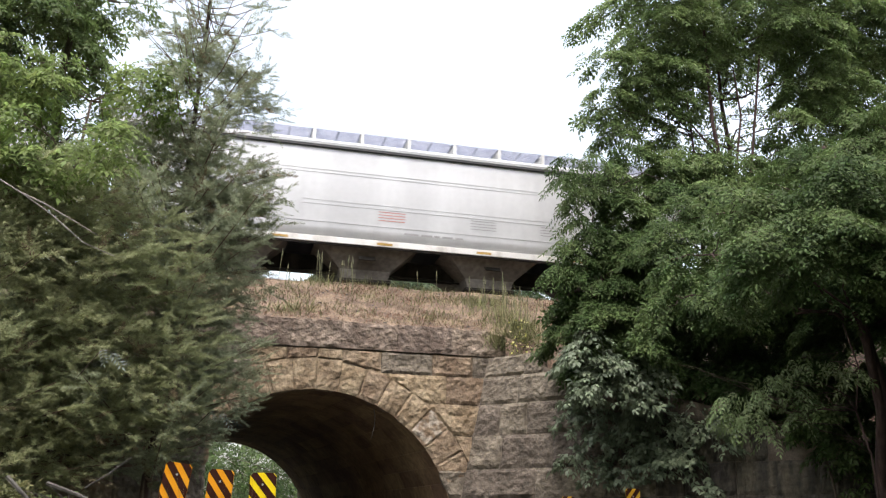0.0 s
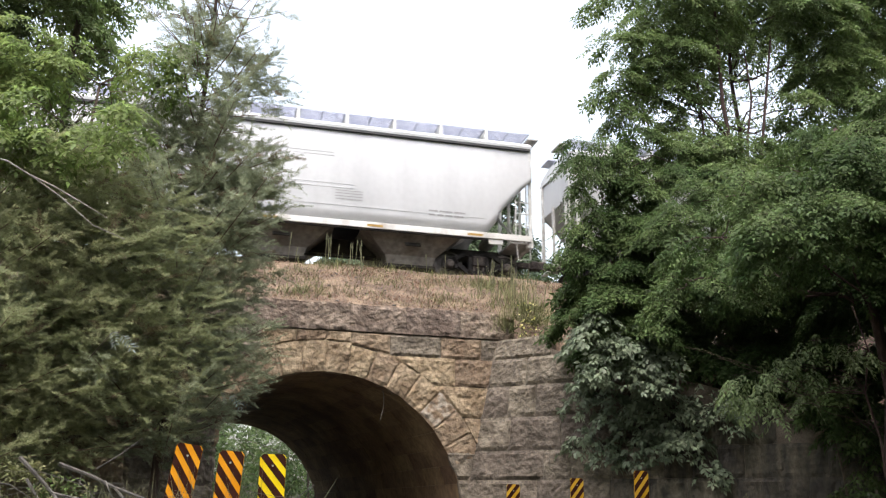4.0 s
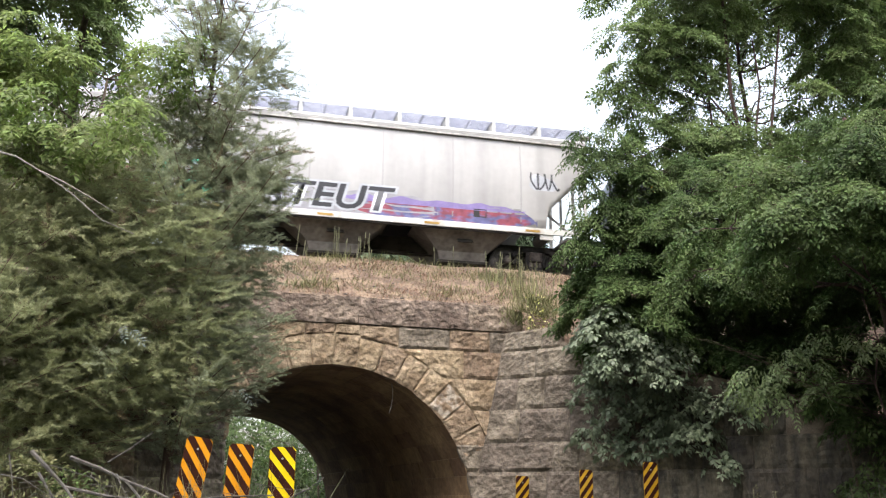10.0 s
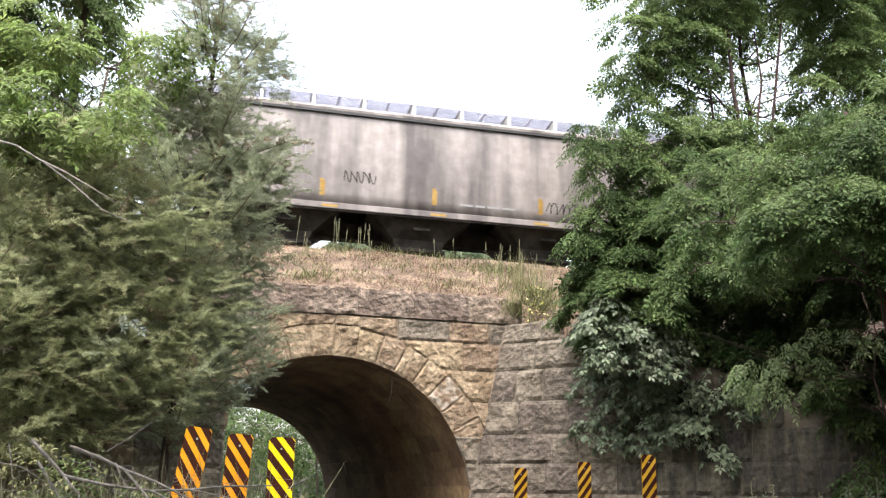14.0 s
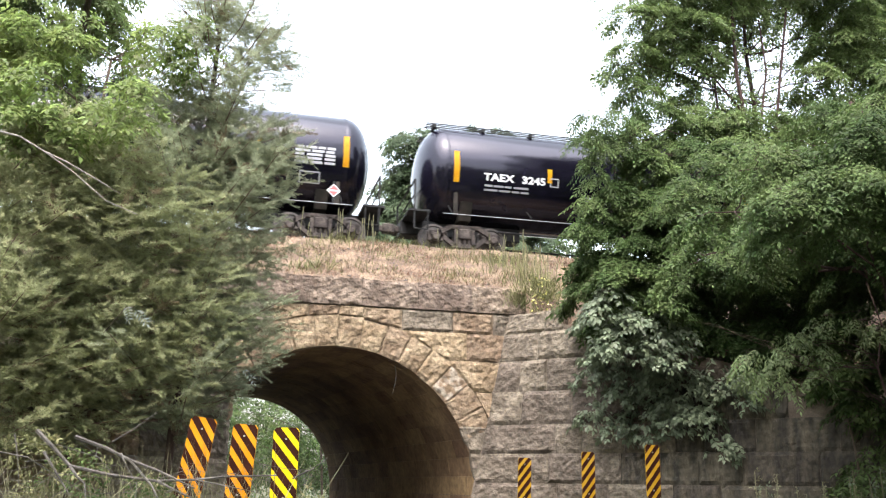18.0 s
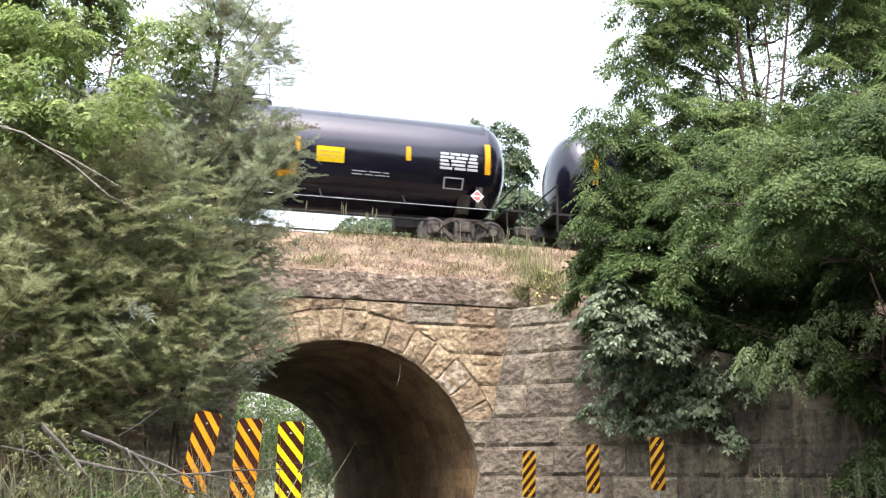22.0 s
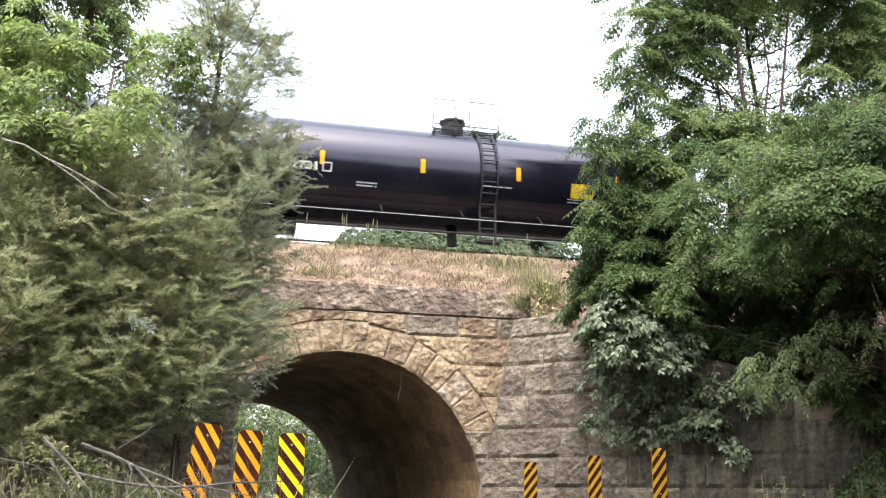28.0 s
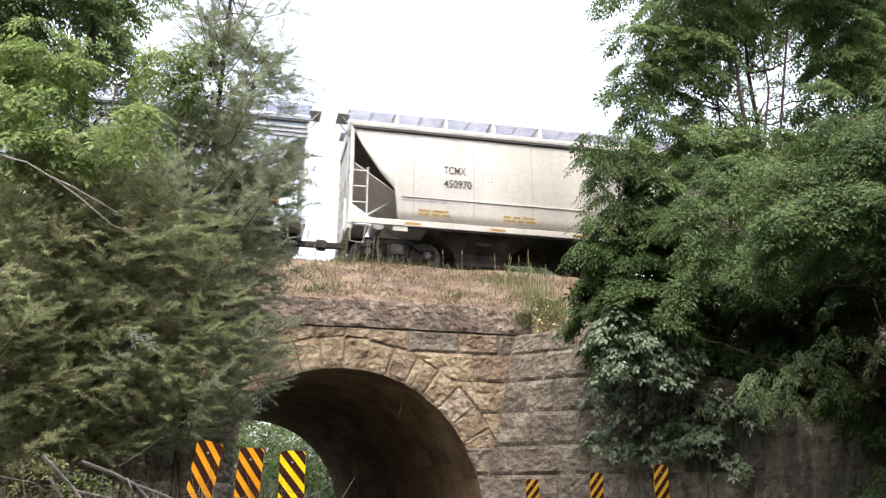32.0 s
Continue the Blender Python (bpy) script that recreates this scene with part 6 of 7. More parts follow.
    leafy_tree("background_tree", "green bushes beyond the arch", (2.5, 50, 0), (2.5, 50, 4), [
        (1.1, 50.0, 4.8, 1.9), (3.1, 48.0, 3.8, 1.7), (1.9, 46.0, 2.3, 1.9), (4.2, 46.0, 2.1, 1.6), (-1.5, 50, 4, 2.4), (-0.5, 47, 2, 1.6), (5.5, 48, 3, 2), (-4, 55, 5, 3.5), (0, 56, 6, 3.5), (4, 56, 5, 3.5)], 5500, LEAF, 38, r=0.07, leaflets=5, leaf=0.25, length=0.5)
    for x, y, z in ((-1.3, 11.6, 3.75), (0.1, 13.6, 3.3)):
        t = thing("seedling", "silvery compound leaves pushing through the cedar", "plant")
        part("stem", bm_tube([(x - 0.4, y + 0.5, z - 0.3), (x - 0.1, y + 0.1, z), (x, y, z)], 0.006, 5), BARK, t)
        q = np.array([(x, y, z), (x + 0.05, y, z - 0.08), (x - 0.08, y, z + 0.04)])
        v, f = sprays(q, np.array([(0.5, -0.2, -0.5), (0.75, -0.3, -0.25), (0.2, -0.4, -0.6)]), rng, 11, 0.26, 0.085, 0.3, 0.1, 1.0)
        part("leaves", raw_mesh("leaves", v, f, LEAF_SILVER), None, t)
    # unseen trees added beside the road on the right to shade the wall
    for k, (x, y) in enumerate(((14.8, 7.4), (17.2, 11.4), (12.3, 4.6), (20.0, 16.5), (9.0, 0.5))):
        leafy_tree("broadleaf_tree", "unseen broadleaf tree added beside the road for shade", (x, y, 0), (x, y, 10), [
            (x, y, 4.5, 2.6), (x - 1.5, y + 1, 8, 2.6), (x + 1, y - 1, 8.5, 2.8), (x, y, 12, 2.8), (x - 1, y - 1.5, 6, 2.2), (x, y, 2, 2.0)], 3800, LEAF, 60 + k, r=0.2, leaf=0.5, length=0.6, leaflets=3)
    # two more unseen trees that keep light off the wall's right end
    leafy_tree("broadleaf_tree", "unseen young broadleaf tree added beside the road for shade", (12.0, 8.2, 0), (12.0, 8.2, 10), [
        (12.0, 8.2, 2.6, 1.7), (12.0, 8.2, 5.4, 1.9), (12.3, 8.4, 8.4, 2.1), (11.6, 7.3, 11.0, 2.3), (12.6, 9.4, 4.0, 1.5)], 3800, LEAF, 70, r=0.15, leaf=0.45, length=0.5, leaflets=3)
    leafy_tree("broadleaf_tree", "unseen leafy tree added over the verge for shade", (10.8, 8.2, 0), (10.8, 8.3, 9), [
        (10.6, 8.2, 2.4, 1.2), (10.6, 8.2, 4.6, 1.2), (10.9, 8.4, 6.8, 1.3), (11.9, 9.6, 3.4, 1.2), (12.0, 9.8, 5.6, 1.2)], 3000, LEAF, 71, r=0.15, leaf=0.40, length=0.45, leaflets=3)
    # tall woods behind the camera, whose edge shows in the glossy tanks
    cl = [(x + rng.normal(0, 1), -14 + 2.5 * math.sin(x * 0.8) - (abs(x) > 30) * 6, z + 2 * math.sin(x * 1.7), 4.6) for x in np.linspace(-64, 70, 30) for z in (4, 11, 17.5)]
    p, d = crown_points(cl, 16000, rng, 0.5)
    v, f = sprays(p, d, rng, 3, 1.4, 1.0, 0.6)
    stuff("far_woods", "dark green wood across the road", v, f, FAR_LEAF)


def bank_growth():
    rng = np.random.default_rng(22)
    p = scatter(26000, -4, 11, 21.0, 23.8, rng, bank_z)
    p = p[[noise.noise((a * 0.9, b * 1.6, 7)) > rng.uniform(-0.35, 0.5) for a, b in p[:, :2]]]
    stuff("dry_grass", "tan dry grass on the bank", *blades(p, rng, 0.11, 0.006, 0.8), DRY_GRASS)
    p = scatter(18000, -4, 11, 21.0, 23.7, rng, bank_z)
    p = p[[noise.noise((a * 0.7, b * 1.2, 17)) > rng.uniform(-0.3, 0.5) for a, b in p[:, :2]]]
    stuff("red_grass", "reddish dry grass on the bank", *blades(p, rng, 0.085, 0.008, 0.9), RED_GRASS)
    pts = []
    for x, y, n, s in ((2.6, 23.3, 70, 0.35), (6.9, 22.6, 140, 0.4), (7.6, 21.3, 240, 0.45), (8.1, 20.6, 300, 0.5), (1.6, 21.4, 90, 0.3), (4.6, 23.6, 60, 0.8), (-1.0, 22, 300, 0.9)):
        q = np.stack([rng.normal(x, s, n), rng.normal(y, s * 0.4, n), np.zeros(n)], 1)
        q[:, 1] = np.maximum(q[:, 1], [front_y(a) + 0.05 for a in q[:, 0]])
        q[:, 2] = [bank_z(a, b) for a, b in q[:, :2]]
        pts.append(q)
    n = 420
    pts.append(np.stack([rng.normal(7.42, 0.16, n), rng.uniform(20.3, 20.7, n), rng.uniform(5.7, 6.25, n)], 1))
    for k in range(110):
        x, y = rng.uniform(-2.5, 8.0), rng.uniform(21.2, 23.7)
        q = np.stack([rng.normal(x, 0.14, 34), rng.normal(y, 0.10, 34), np.zeros(34)], 1)
        q[:, 1] = np.maximum(q[:, 1], FACE_Y + 0.1)
        q[:, 2] = [bank_z(a, b) - 0.16 for a, b in q[:, :2]]
        pts.append(q)
    n = 240
    pts.append(np.stack([rng.normal(6.95, 0.22, n), rng.uniform(20.62, 20.8, n), rng.uniform(5.95, 6.4, n)], 1))
    stuff("green_weeds", "yellow-green weeds growing in the bank", *blades(np.concatenate(pts), rng, 0.36, 0.010, 0.5), WEED)
    n = 170
    q = np.stack([rng.normal(7.5, 0.4, n), rng.uniform(20.9, 22.4, n), np.zeros(n)], 1)
    q[:, 1] = np.maximum(q[:, 1], [front_y(a) + 0.05 for a in q[:, 0]])
    q[:, 2] = [bank_z(a, b) for a, b in q[:, :2]]
    stuff("pale_weeds", "tall pale yellow-green weeds on the bank", *blades(q, rng, 0.85, 0.008, 0.18), PALE_WEED)
    clod = []
    for k in range(3):
        bm = bmesh.new()
        bmesh.ops.create_icosphere(bm, subdivisions=1, radius=1)
        for v in bm.verts:
            v.co *= 0.8 + 0.4 * noise.noise(v.co * 1.7 + Vector((k * 5, 0, 0)))
            v.co.z *= 0.55
        clod.append(bm_to(bm, "bank_stone", STONE_PALE if k else BALLAST))
    for k in range(150):
        x, y = rng.uniform(-2.0, 8.0), 20.95 + 2.8 * rng.random() ** 1.6
        o = tagged(part("bank_stone", clod[k % 3], None), "small weathered stone lying on the bank", "stone", "stones on the bank")
        r = rng.uniform(0.02, 0.06)
        o.matrix_basis = pose(x, y, bank_z(x, y) + r * 0.2, rng.uniform(-20, 20), 0, rng.uniform(0, 360)) @ Matrix.Diagonal((r * 1.3, r, r, 1))
    # tall stalks with seed heads
    for k in range(46):
        x = rng.normal(2.9, 0.5) if k < 12 else rng.uniform(6.2, 8.3) if k < 38 else rng.uniform(1.0, 8.0)
        y = rng.uniform(22.6, 23.7) if x < 6 else rng.uniform(21.6, 23.0)
        z = bank_z(x, y)
        hgt = rng.uniform(0.35, 0.95)
        t = thing("weed_stalk", "pale dry weed stalk with a seed head on the bank", "weed", pose(x, y, z), "weed stalks on the bank")
        top = Vector((rng.normal(0, 0.06), 0, hgt))
        part("stem", bm_tube([(0, 0, -0.05), top * 0.5, top], 0.008, 5), PALE_GRASS, t)
        part("seed_head", bm_tube([top * 0.80, top * 0.9, top * 1.04], 0.024, 6, r_end=0.008), PALE_GRASS, t)
    # the yellow-flowered weed by the end of the coping
    t = thing("flowering_weed", "pale yellow-flowered weed at the end of the coping", "weed", pose(7.2, 20.2, 5.75))
    n = 110
    q = np.stack([rng.normal(0.05, 0.2, n), rng.normal(0, 0.1, n), rng.uniform(0.0, 1.0, n)], 1)
    v, f = sprays(q, rng.normal(size=(n, 3)), rng, 5, 0.16, 0.055, 0.5)
    part("leaves", raw_mesh("leaves", v, f, WEED), None, t)
    n = 42
    q = np.stack([rng.normal(0, 0.12, n), rng.normal(-0.1, 0.08, n), rng.uniform(0.0, 0.9, n)], 1)
    v, f = sprays(q, rng.normal(size=(n, 3)), rng, 5, 0.04, 0.035, 0.9)
    tagged(part("flowers", raw_mesh("flowers", v, f, FLOWER), None, t), kind="stuff")


# ---- roadside: object markers, brush and dead wood ----
def clip_band(poly, nx, nz, c, keep):
    """The part of a polygon on one side of the line nx*x + nz*z = c."""
    out = []
    for i, p in enumerate(poly):
        q = poly[(i + 1) % len(poly)]
        a, b = (nx * p[0] + nz * p[1] - c) * keep, (nx * q[0] + nz * q[1] - c) * keep
        if a >= 0:
            out.append(p)
        if a * b < 0:
            k = a / (a - b)
            out.append((p[0] + (q[0] - p[0]) * k, p[1] + (q[1] - p[1]) * k))
    return out


def marker(label, x, y, top, lean, turn, down_right, paint, size=(0.305, 0.914), group="", tip=0.0):
    w, hgt = size
    sign = thing("object_marker", label, "road sign", pose(x, y, 0, tip, lean, turn), group)
    r = 0.035
    plate = [(-w / 2 + r, top - hgt), (w / 2 - r, top - hgt), (w / 2, top - hgt + r), (w / 2, top - r), (w / 2 - r, top), (-w / 2 + r, top), (-w / 2, top - r), (-w / 2, top - hgt + r)]
    bm = bmesh.new()
    add_prism(bm, plate, -0.003, 0.003)
    panel = part("panel", bm, paint, sign)
    n = (1, 1) if down_right else (-1, 1)
    for k in range(-1, 12):
        lo = top - hgt - w / 2 + k * 0.2155
        poly = clip_band(clip_band(plate, n[0], n[1] * 0.85, lo * 0.85, 1), n[0], n[1] * 0.85, (lo + 0.119) * 0.85, -1)
        if len(poly) > 2:
            bm = bmesh.new()
            bm.faces.new([bm.verts.new((p[0], -0.0062, p[1])) for p in poly])
            part("dark_stripe", bm, SIGN_DARK, panel)
    for z in (top - 0.13, top - hgt + 0.13):
        part("bolt", bm_tube([(0, -0.003, z), (0, -0.014, z)], 0.012, 8), POST, panel)
    part("post", bm_box(-0.03, 0.03, 0.006, 0.045, 0, top - 0.05, bevel=0.004), POST, sign)
    return sign


def roadside():
    rng = np.random.default_rng(23)
    g1, g2 = "markers beside the brush", "markers before the wing wall"
    marker("orange and dark striped marker leaning over beside dead branches", -0.62, 10.75, 2.36, 8.5, -14, True, SIGN_ORANGE, group=g1)
    marker("orange and dark striped marker tilted slightly among weeds", 0.06, 10.64, 2.27, 3.5, -24, True, SIGN_ORANGE, group=g1)
    marker("bright yellow and dark striped marker before the arch", 0.65, 10.53, 2.24, 0.0, -18, True, SIGN_YELLOW, group=g1)
    marker("faded yellow and dark striped marker with a scraped foot", 5.81, 17.44, 2.20, 1.5, 12, False, SIGN_FADED, group=g2)
    marker("faded yellow and dark striped marker before the wing wall", 6.78, 16.39, 2.30, 0.5, 12, False, SIGN_FADED, group=g2)
    marker("faded yellow and dark striped marker on a pale post", 7.31, 14.73, 2.38, 0.5, 10, False, SIGN_FADED, group=g2)
    # dead branches thrown on the brush
    runs = [[(-1.97, 10.2, 2.12), (-1.78, 10.2, 1.94), (-1.60, 10.2, 1.76), (-1.16, 10.1, 1.67), (-0.71, 10.2, 1.62), (-0.32, 10.2, 1.64), (0.03, 10.2, 1.68), (0.55, 10.2, 1.70)],
            [(-1.58, 10.2, 2.06), (-1.26, 10.2, 1.95), (-1.00, 10.2, 1.83), (-0.68, 10.1, 1.72), (-0.31, 10.0, 1.55)], [(-1.60, 10.2, 1.76), (-1.50, 10.1, 1.65), (-1.42, 10.1, 1.58), (-1.37, 10.0, 1.38)]]
    runs += [[(-1.89, 10.3, 1.90), (-1.72, 10.2, 1.68), (-1.56, 10.2, 1.45)], [(-1.00, 10.2, 1.83), (-0.75, 10.1, 1.57), (-0.61, 10.0, 1.34)], [(-0.71, 10.2, 1.62), (-0.45, 10.1, 1.50), (-0.15, 10.0, 1.38)],
            [(-1.10, 10.2, 1.90), (-1.04, 10.1, 1.79), (-0.95, 10.1, 1.66)], [(-1.20, 10.2, 2.02), (-0.98, 10.1, 2.16), (-0.77, 10.2, 2.35)], [(-2.18, 10.2, 2.08), (-2.12, 10.2, 1.84), (-2.07, 10.2, 1.54)],
            [(0.73, 10.3, 1.67), (0.93, 10.2, 1.77), (1.10, 10.2, 1.90)], [(-0.32, 10.2, 1.64), (-0.04, 10.1, 1.59), (0.38, 10.0, 1.51)], [(-2.36, 10.2, 1.90), (-2.02, 10.2, 1.84), (-1.66, 10.2, 1.62)]]
    high = [[(-2.91, 10.6, 5.57), (-2.65, 10.6, 5.52), (-2.36, 10.6, 5.36), (-2.02, 10.6, 5.14), (-1.62, 10.6, 4.82), (-1.25, 10.6, 4.68)], [(-2.36, 10.6, 5.36), (-2.11, 10.6, 5.26), (-1.76, 10.6, 5.08), (-1.47, 10.6, 4.92)]]
    for r in high:
        tagged(part("dead_branch", bm_tube(r, 0.013, 6, r_end=0.004), BLEACHED), "long thin bleached dead branch caught in the cedar", "branch", "dead branches in the brush")
    for i, r in enumerate(runs):
        big = 0.025 if i < 2 else 0.017 if i < 6 else 0.009
        tagged(part("dead_branch", bm_tube(r, big, 6, r_end=big * 0.35), DEADWOOD), "bare grey dead branch lying over the brush", "branch", "dead branches in the brush")
    for i in range(110):
        a = Vector((rng.uniform(-3.6, 0.5), rng.uniform(9.6, 11.0), rng.uniform(1.2, 1.85)))
        d = Vector((rng.normal(0, 1), rng.normal(0, 0.4), rng.normal(-0.15, 0.5))).normalized() * rng.uniform(0.3, 0.9)
        tagged(part("twig", bm_tube([a, a + d * 0.5 + Vector((0, 0, rng.normal(0, 0.04))), a + d], rng.uniform(0.003, 0.006), 4, r_end=0.0015), DEADWOOD), "thin grey dead twig in the brush", "twig", "twigs in the brush")
    tagged(part("hanging_root", bm_tube([(3.83, 21.3, 4.52), (3.87, 21.3, 4.3), (3.87, 21.3, 4.1), (3.80, 21.3, 3.76)], 0.012, 5, r_end=0.005), BLEACHED), "thin pale root hanging from the vault", "root")
    # brush
    n = 2600
    p = np.stack([rng.uniform(-4.2, 0.6, n), rng.uniform(9.6, 12.5, n), np.zeros(n)], 1)
    stuff("brush_stalks", "pale dry stalks and tall grass beside the road", *blades(p, rng, 1.75, 0.010, 0.22), PALE_GRASS)
    cl = [(x, rng.uniform(10.4, 11.6), rng.uniform(1.0, 1.7), rng.uniform(0.35, 0.55)) for x in np.linspace(-4.2, -0.4, 13)] + [(0.9, 11.3, 1.2, 0.4), (1.6, 12.0, 1.0, 0.4)]
    for k, c in enumerate(cl):
        t = thing("bush", "low dark olive bush beside the road", "bush", None, "bushes beside the road")
        part("stem", bm_tube([(c[0], c[1], 0), (c[0] + 0.05, c[1], c[2])], 0.012, 5), BARK, t)
        q, d = crown_points([c], 120, rng, 0.3)
        v, f = sprays(q, d + rng.normal(size=d.shape) * 0.5, rng, 5, 0.18, 0.075, 0.5)
        part("leaves", raw_mesh("leaves", v, f, WEED if k % 3 == 1 else LEAF), None, t)
    # spikes and weeds in the shade
    for k in range(20):
        x, y = rng.uniform(8.2, 11.2), rng.uniform(12.4, 14.0)
        t = thing("weed_stalk", "pale flowering weed spike in the shade", "weed", pose(x, y, 0), "weed spikes in the shade")
        hgt = rng.uniform(1.5, 2.0)
        part("stem", bm_tube([(0, 0, 0), (rng.normal(0, 0.04), 0, hgt)], 0.008, 5), PALE_GRASS, t)
        m = 26
        q = np.stack([rng.normal(0, 0.012, m), rng.normal(0, 0.012, m), np.linspace(0.35, 1.0, m) * hgt], 1)
        v, f = sprays(q, rng.normal(size=(m, 3)) + np.array([0, 0, 0.7]), rng, 3, 0.05, 0.06, 0.6)
        part("leaves", raw_mesh("leaves", v, f, PALE_GRASS if k % 2 else LEAF_GREY), None, t)
    n = 1500
    p = np.stack([rng.uniform(5.6, 12, n), rng.uniform(12.5, 17.5, n), np.zeros(n)], 1)
    p = p[p[:, 1] < 26.2 - p[:, 0] - 0.8]
    stuff("tall_weeds", "green weeds at the foot of the wing wall", *blades(p, rng, 0.95, 0.02, 0.25), LEAF_GREY)


# ---- the cars in their order ----
CARS = []


def loose_bars(car, sd, h, seed):
    """The small writing that all hopper cars carry."""
    bars(car, sd, -h + 1.5, -h + 2.9, 2.12, 2, INK_FAINT, 0.13, 0.05, seed=seed)
    bars(car, sd, -0.9, 0.9, 1.66, 1, INK_FAINT, 0.1, 0.06, seed=seed + 1)
    bars(car, sd, h - 3.2, h - 2.0, 1.90, 2, INK_FAINT, 0.12, 0.05, seed=seed + 2)
    frame_mark(car, sd, -h + 3.95, -h + 4.25, 2.72, 3.0, INK_FAINT, 0.02)


def furx(x, number=None):
    car, sd, h = hopper_car("white covered hopper car with fine side ribs and dark bottoms", 20.2, HOPPER_WHITE, x + 0.22, bays=4, ribs=True, cut_run=1.12)
    CARS.append(car)
    if number:
        write(car, sd, "FURX", -h + 1.62, 2.88, 0.30, INK, width=1.05, bold=0.004, name="reporting_mark")
        write(car, sd, number, -h + 1.58, 2.43, 0.30, INK, width=1.6, bold=0.004, name="car_number")
    loose_bars(car, sd, h, 5)
    for k, c in ((-0.18, INK_RED), (0.12, INK_FAINT), (0.36, INK_FAINT)):
        bars(car, sd, h * k, h * k + 0.8, 2.24, 4, c, 0.085, 0.022, broken=False)
    return car, sd, h


def grain(label, x, paint, name, number, length=20.7, stripes=True, bold=0.005, at=1.4, wide=1.2, zs=(2.62, 2.24), ink=INK, name_wide=None, **kw):
    car, sd, h = hopper_car(label, length, paint, x, **kw)
    CARS.append(car)
    write(car, sd, name, -h + at, zs[0], 0.24, ink, width=name_wide or wide * 0.8, bold=bold, name="reporting_mark")
    write(car, sd, number, -h + at, zs[1], 0.24, ink, width=wide, bold=bold, out=0.019, name="car_number")
    loose_bars(car, sd, h, len(number) + int(x))
    frame_mark(car, sd, h - 3.6, h - 3.2, 1.55, 1.80, INK, 0.03)
    bar(car, sd, h - 3.57, h - 3.42, 1.58, 1.77, INK)
    if stripes:
        for k in range(6):
            xx = -h + at - 0.25 + (2 * h - 3.0) * k / 5
            bar(car, sd, xx, xx + 0.11, 1.55 if k else 1.75, 2.05 if k else 2.75, REFLECT_DULL, "reflector")
    return car, sd, h


def tank(x, name, number, label="glossy black tank car with yellow reflectors", panels=(), big=False, **kw):
    boards = kw.get("boards", False)
    car, sd, h = tank_car(label, x, platform=not boards, **kw)
    CARS.append(car)
    if number:
        tank_name(car, sd, h, name, number, x=-7.4 if kw.get("wide_platform") else -6.62, big=big)
    for px, pz, w, hh, mat in panels:
        bar(car, sd, px, px + w, pz, pz + hh, mat, "warning_panel", out=0.012)
        if mat is YELLOW_PANEL and w > 0.6:
            bars(car, sd, px + 0.08, px + w - 0.08, pz + hh * 0.72, 2, REFLECT_DULL, 0.13, 0.04, seed=3).location = (0, -0.008, 0)
    bars(car, sd, 3.3, 4.4, 1.95, 2, CHALK_FAINT, 0.09, 0.03, seed=int(x))
    if not boards:
        bars(car, sd, 0.6, 1.5, 2.15, 1, CHALK_FAINT, 0.09, 0.035, seed=int(x) + 1)
    bars(car, sd, -3.2, -2.6, 1.95, 2, CHALK_FAINT, 0.09, 0.04, seed=int(x) + 2)
    return car, sd, h


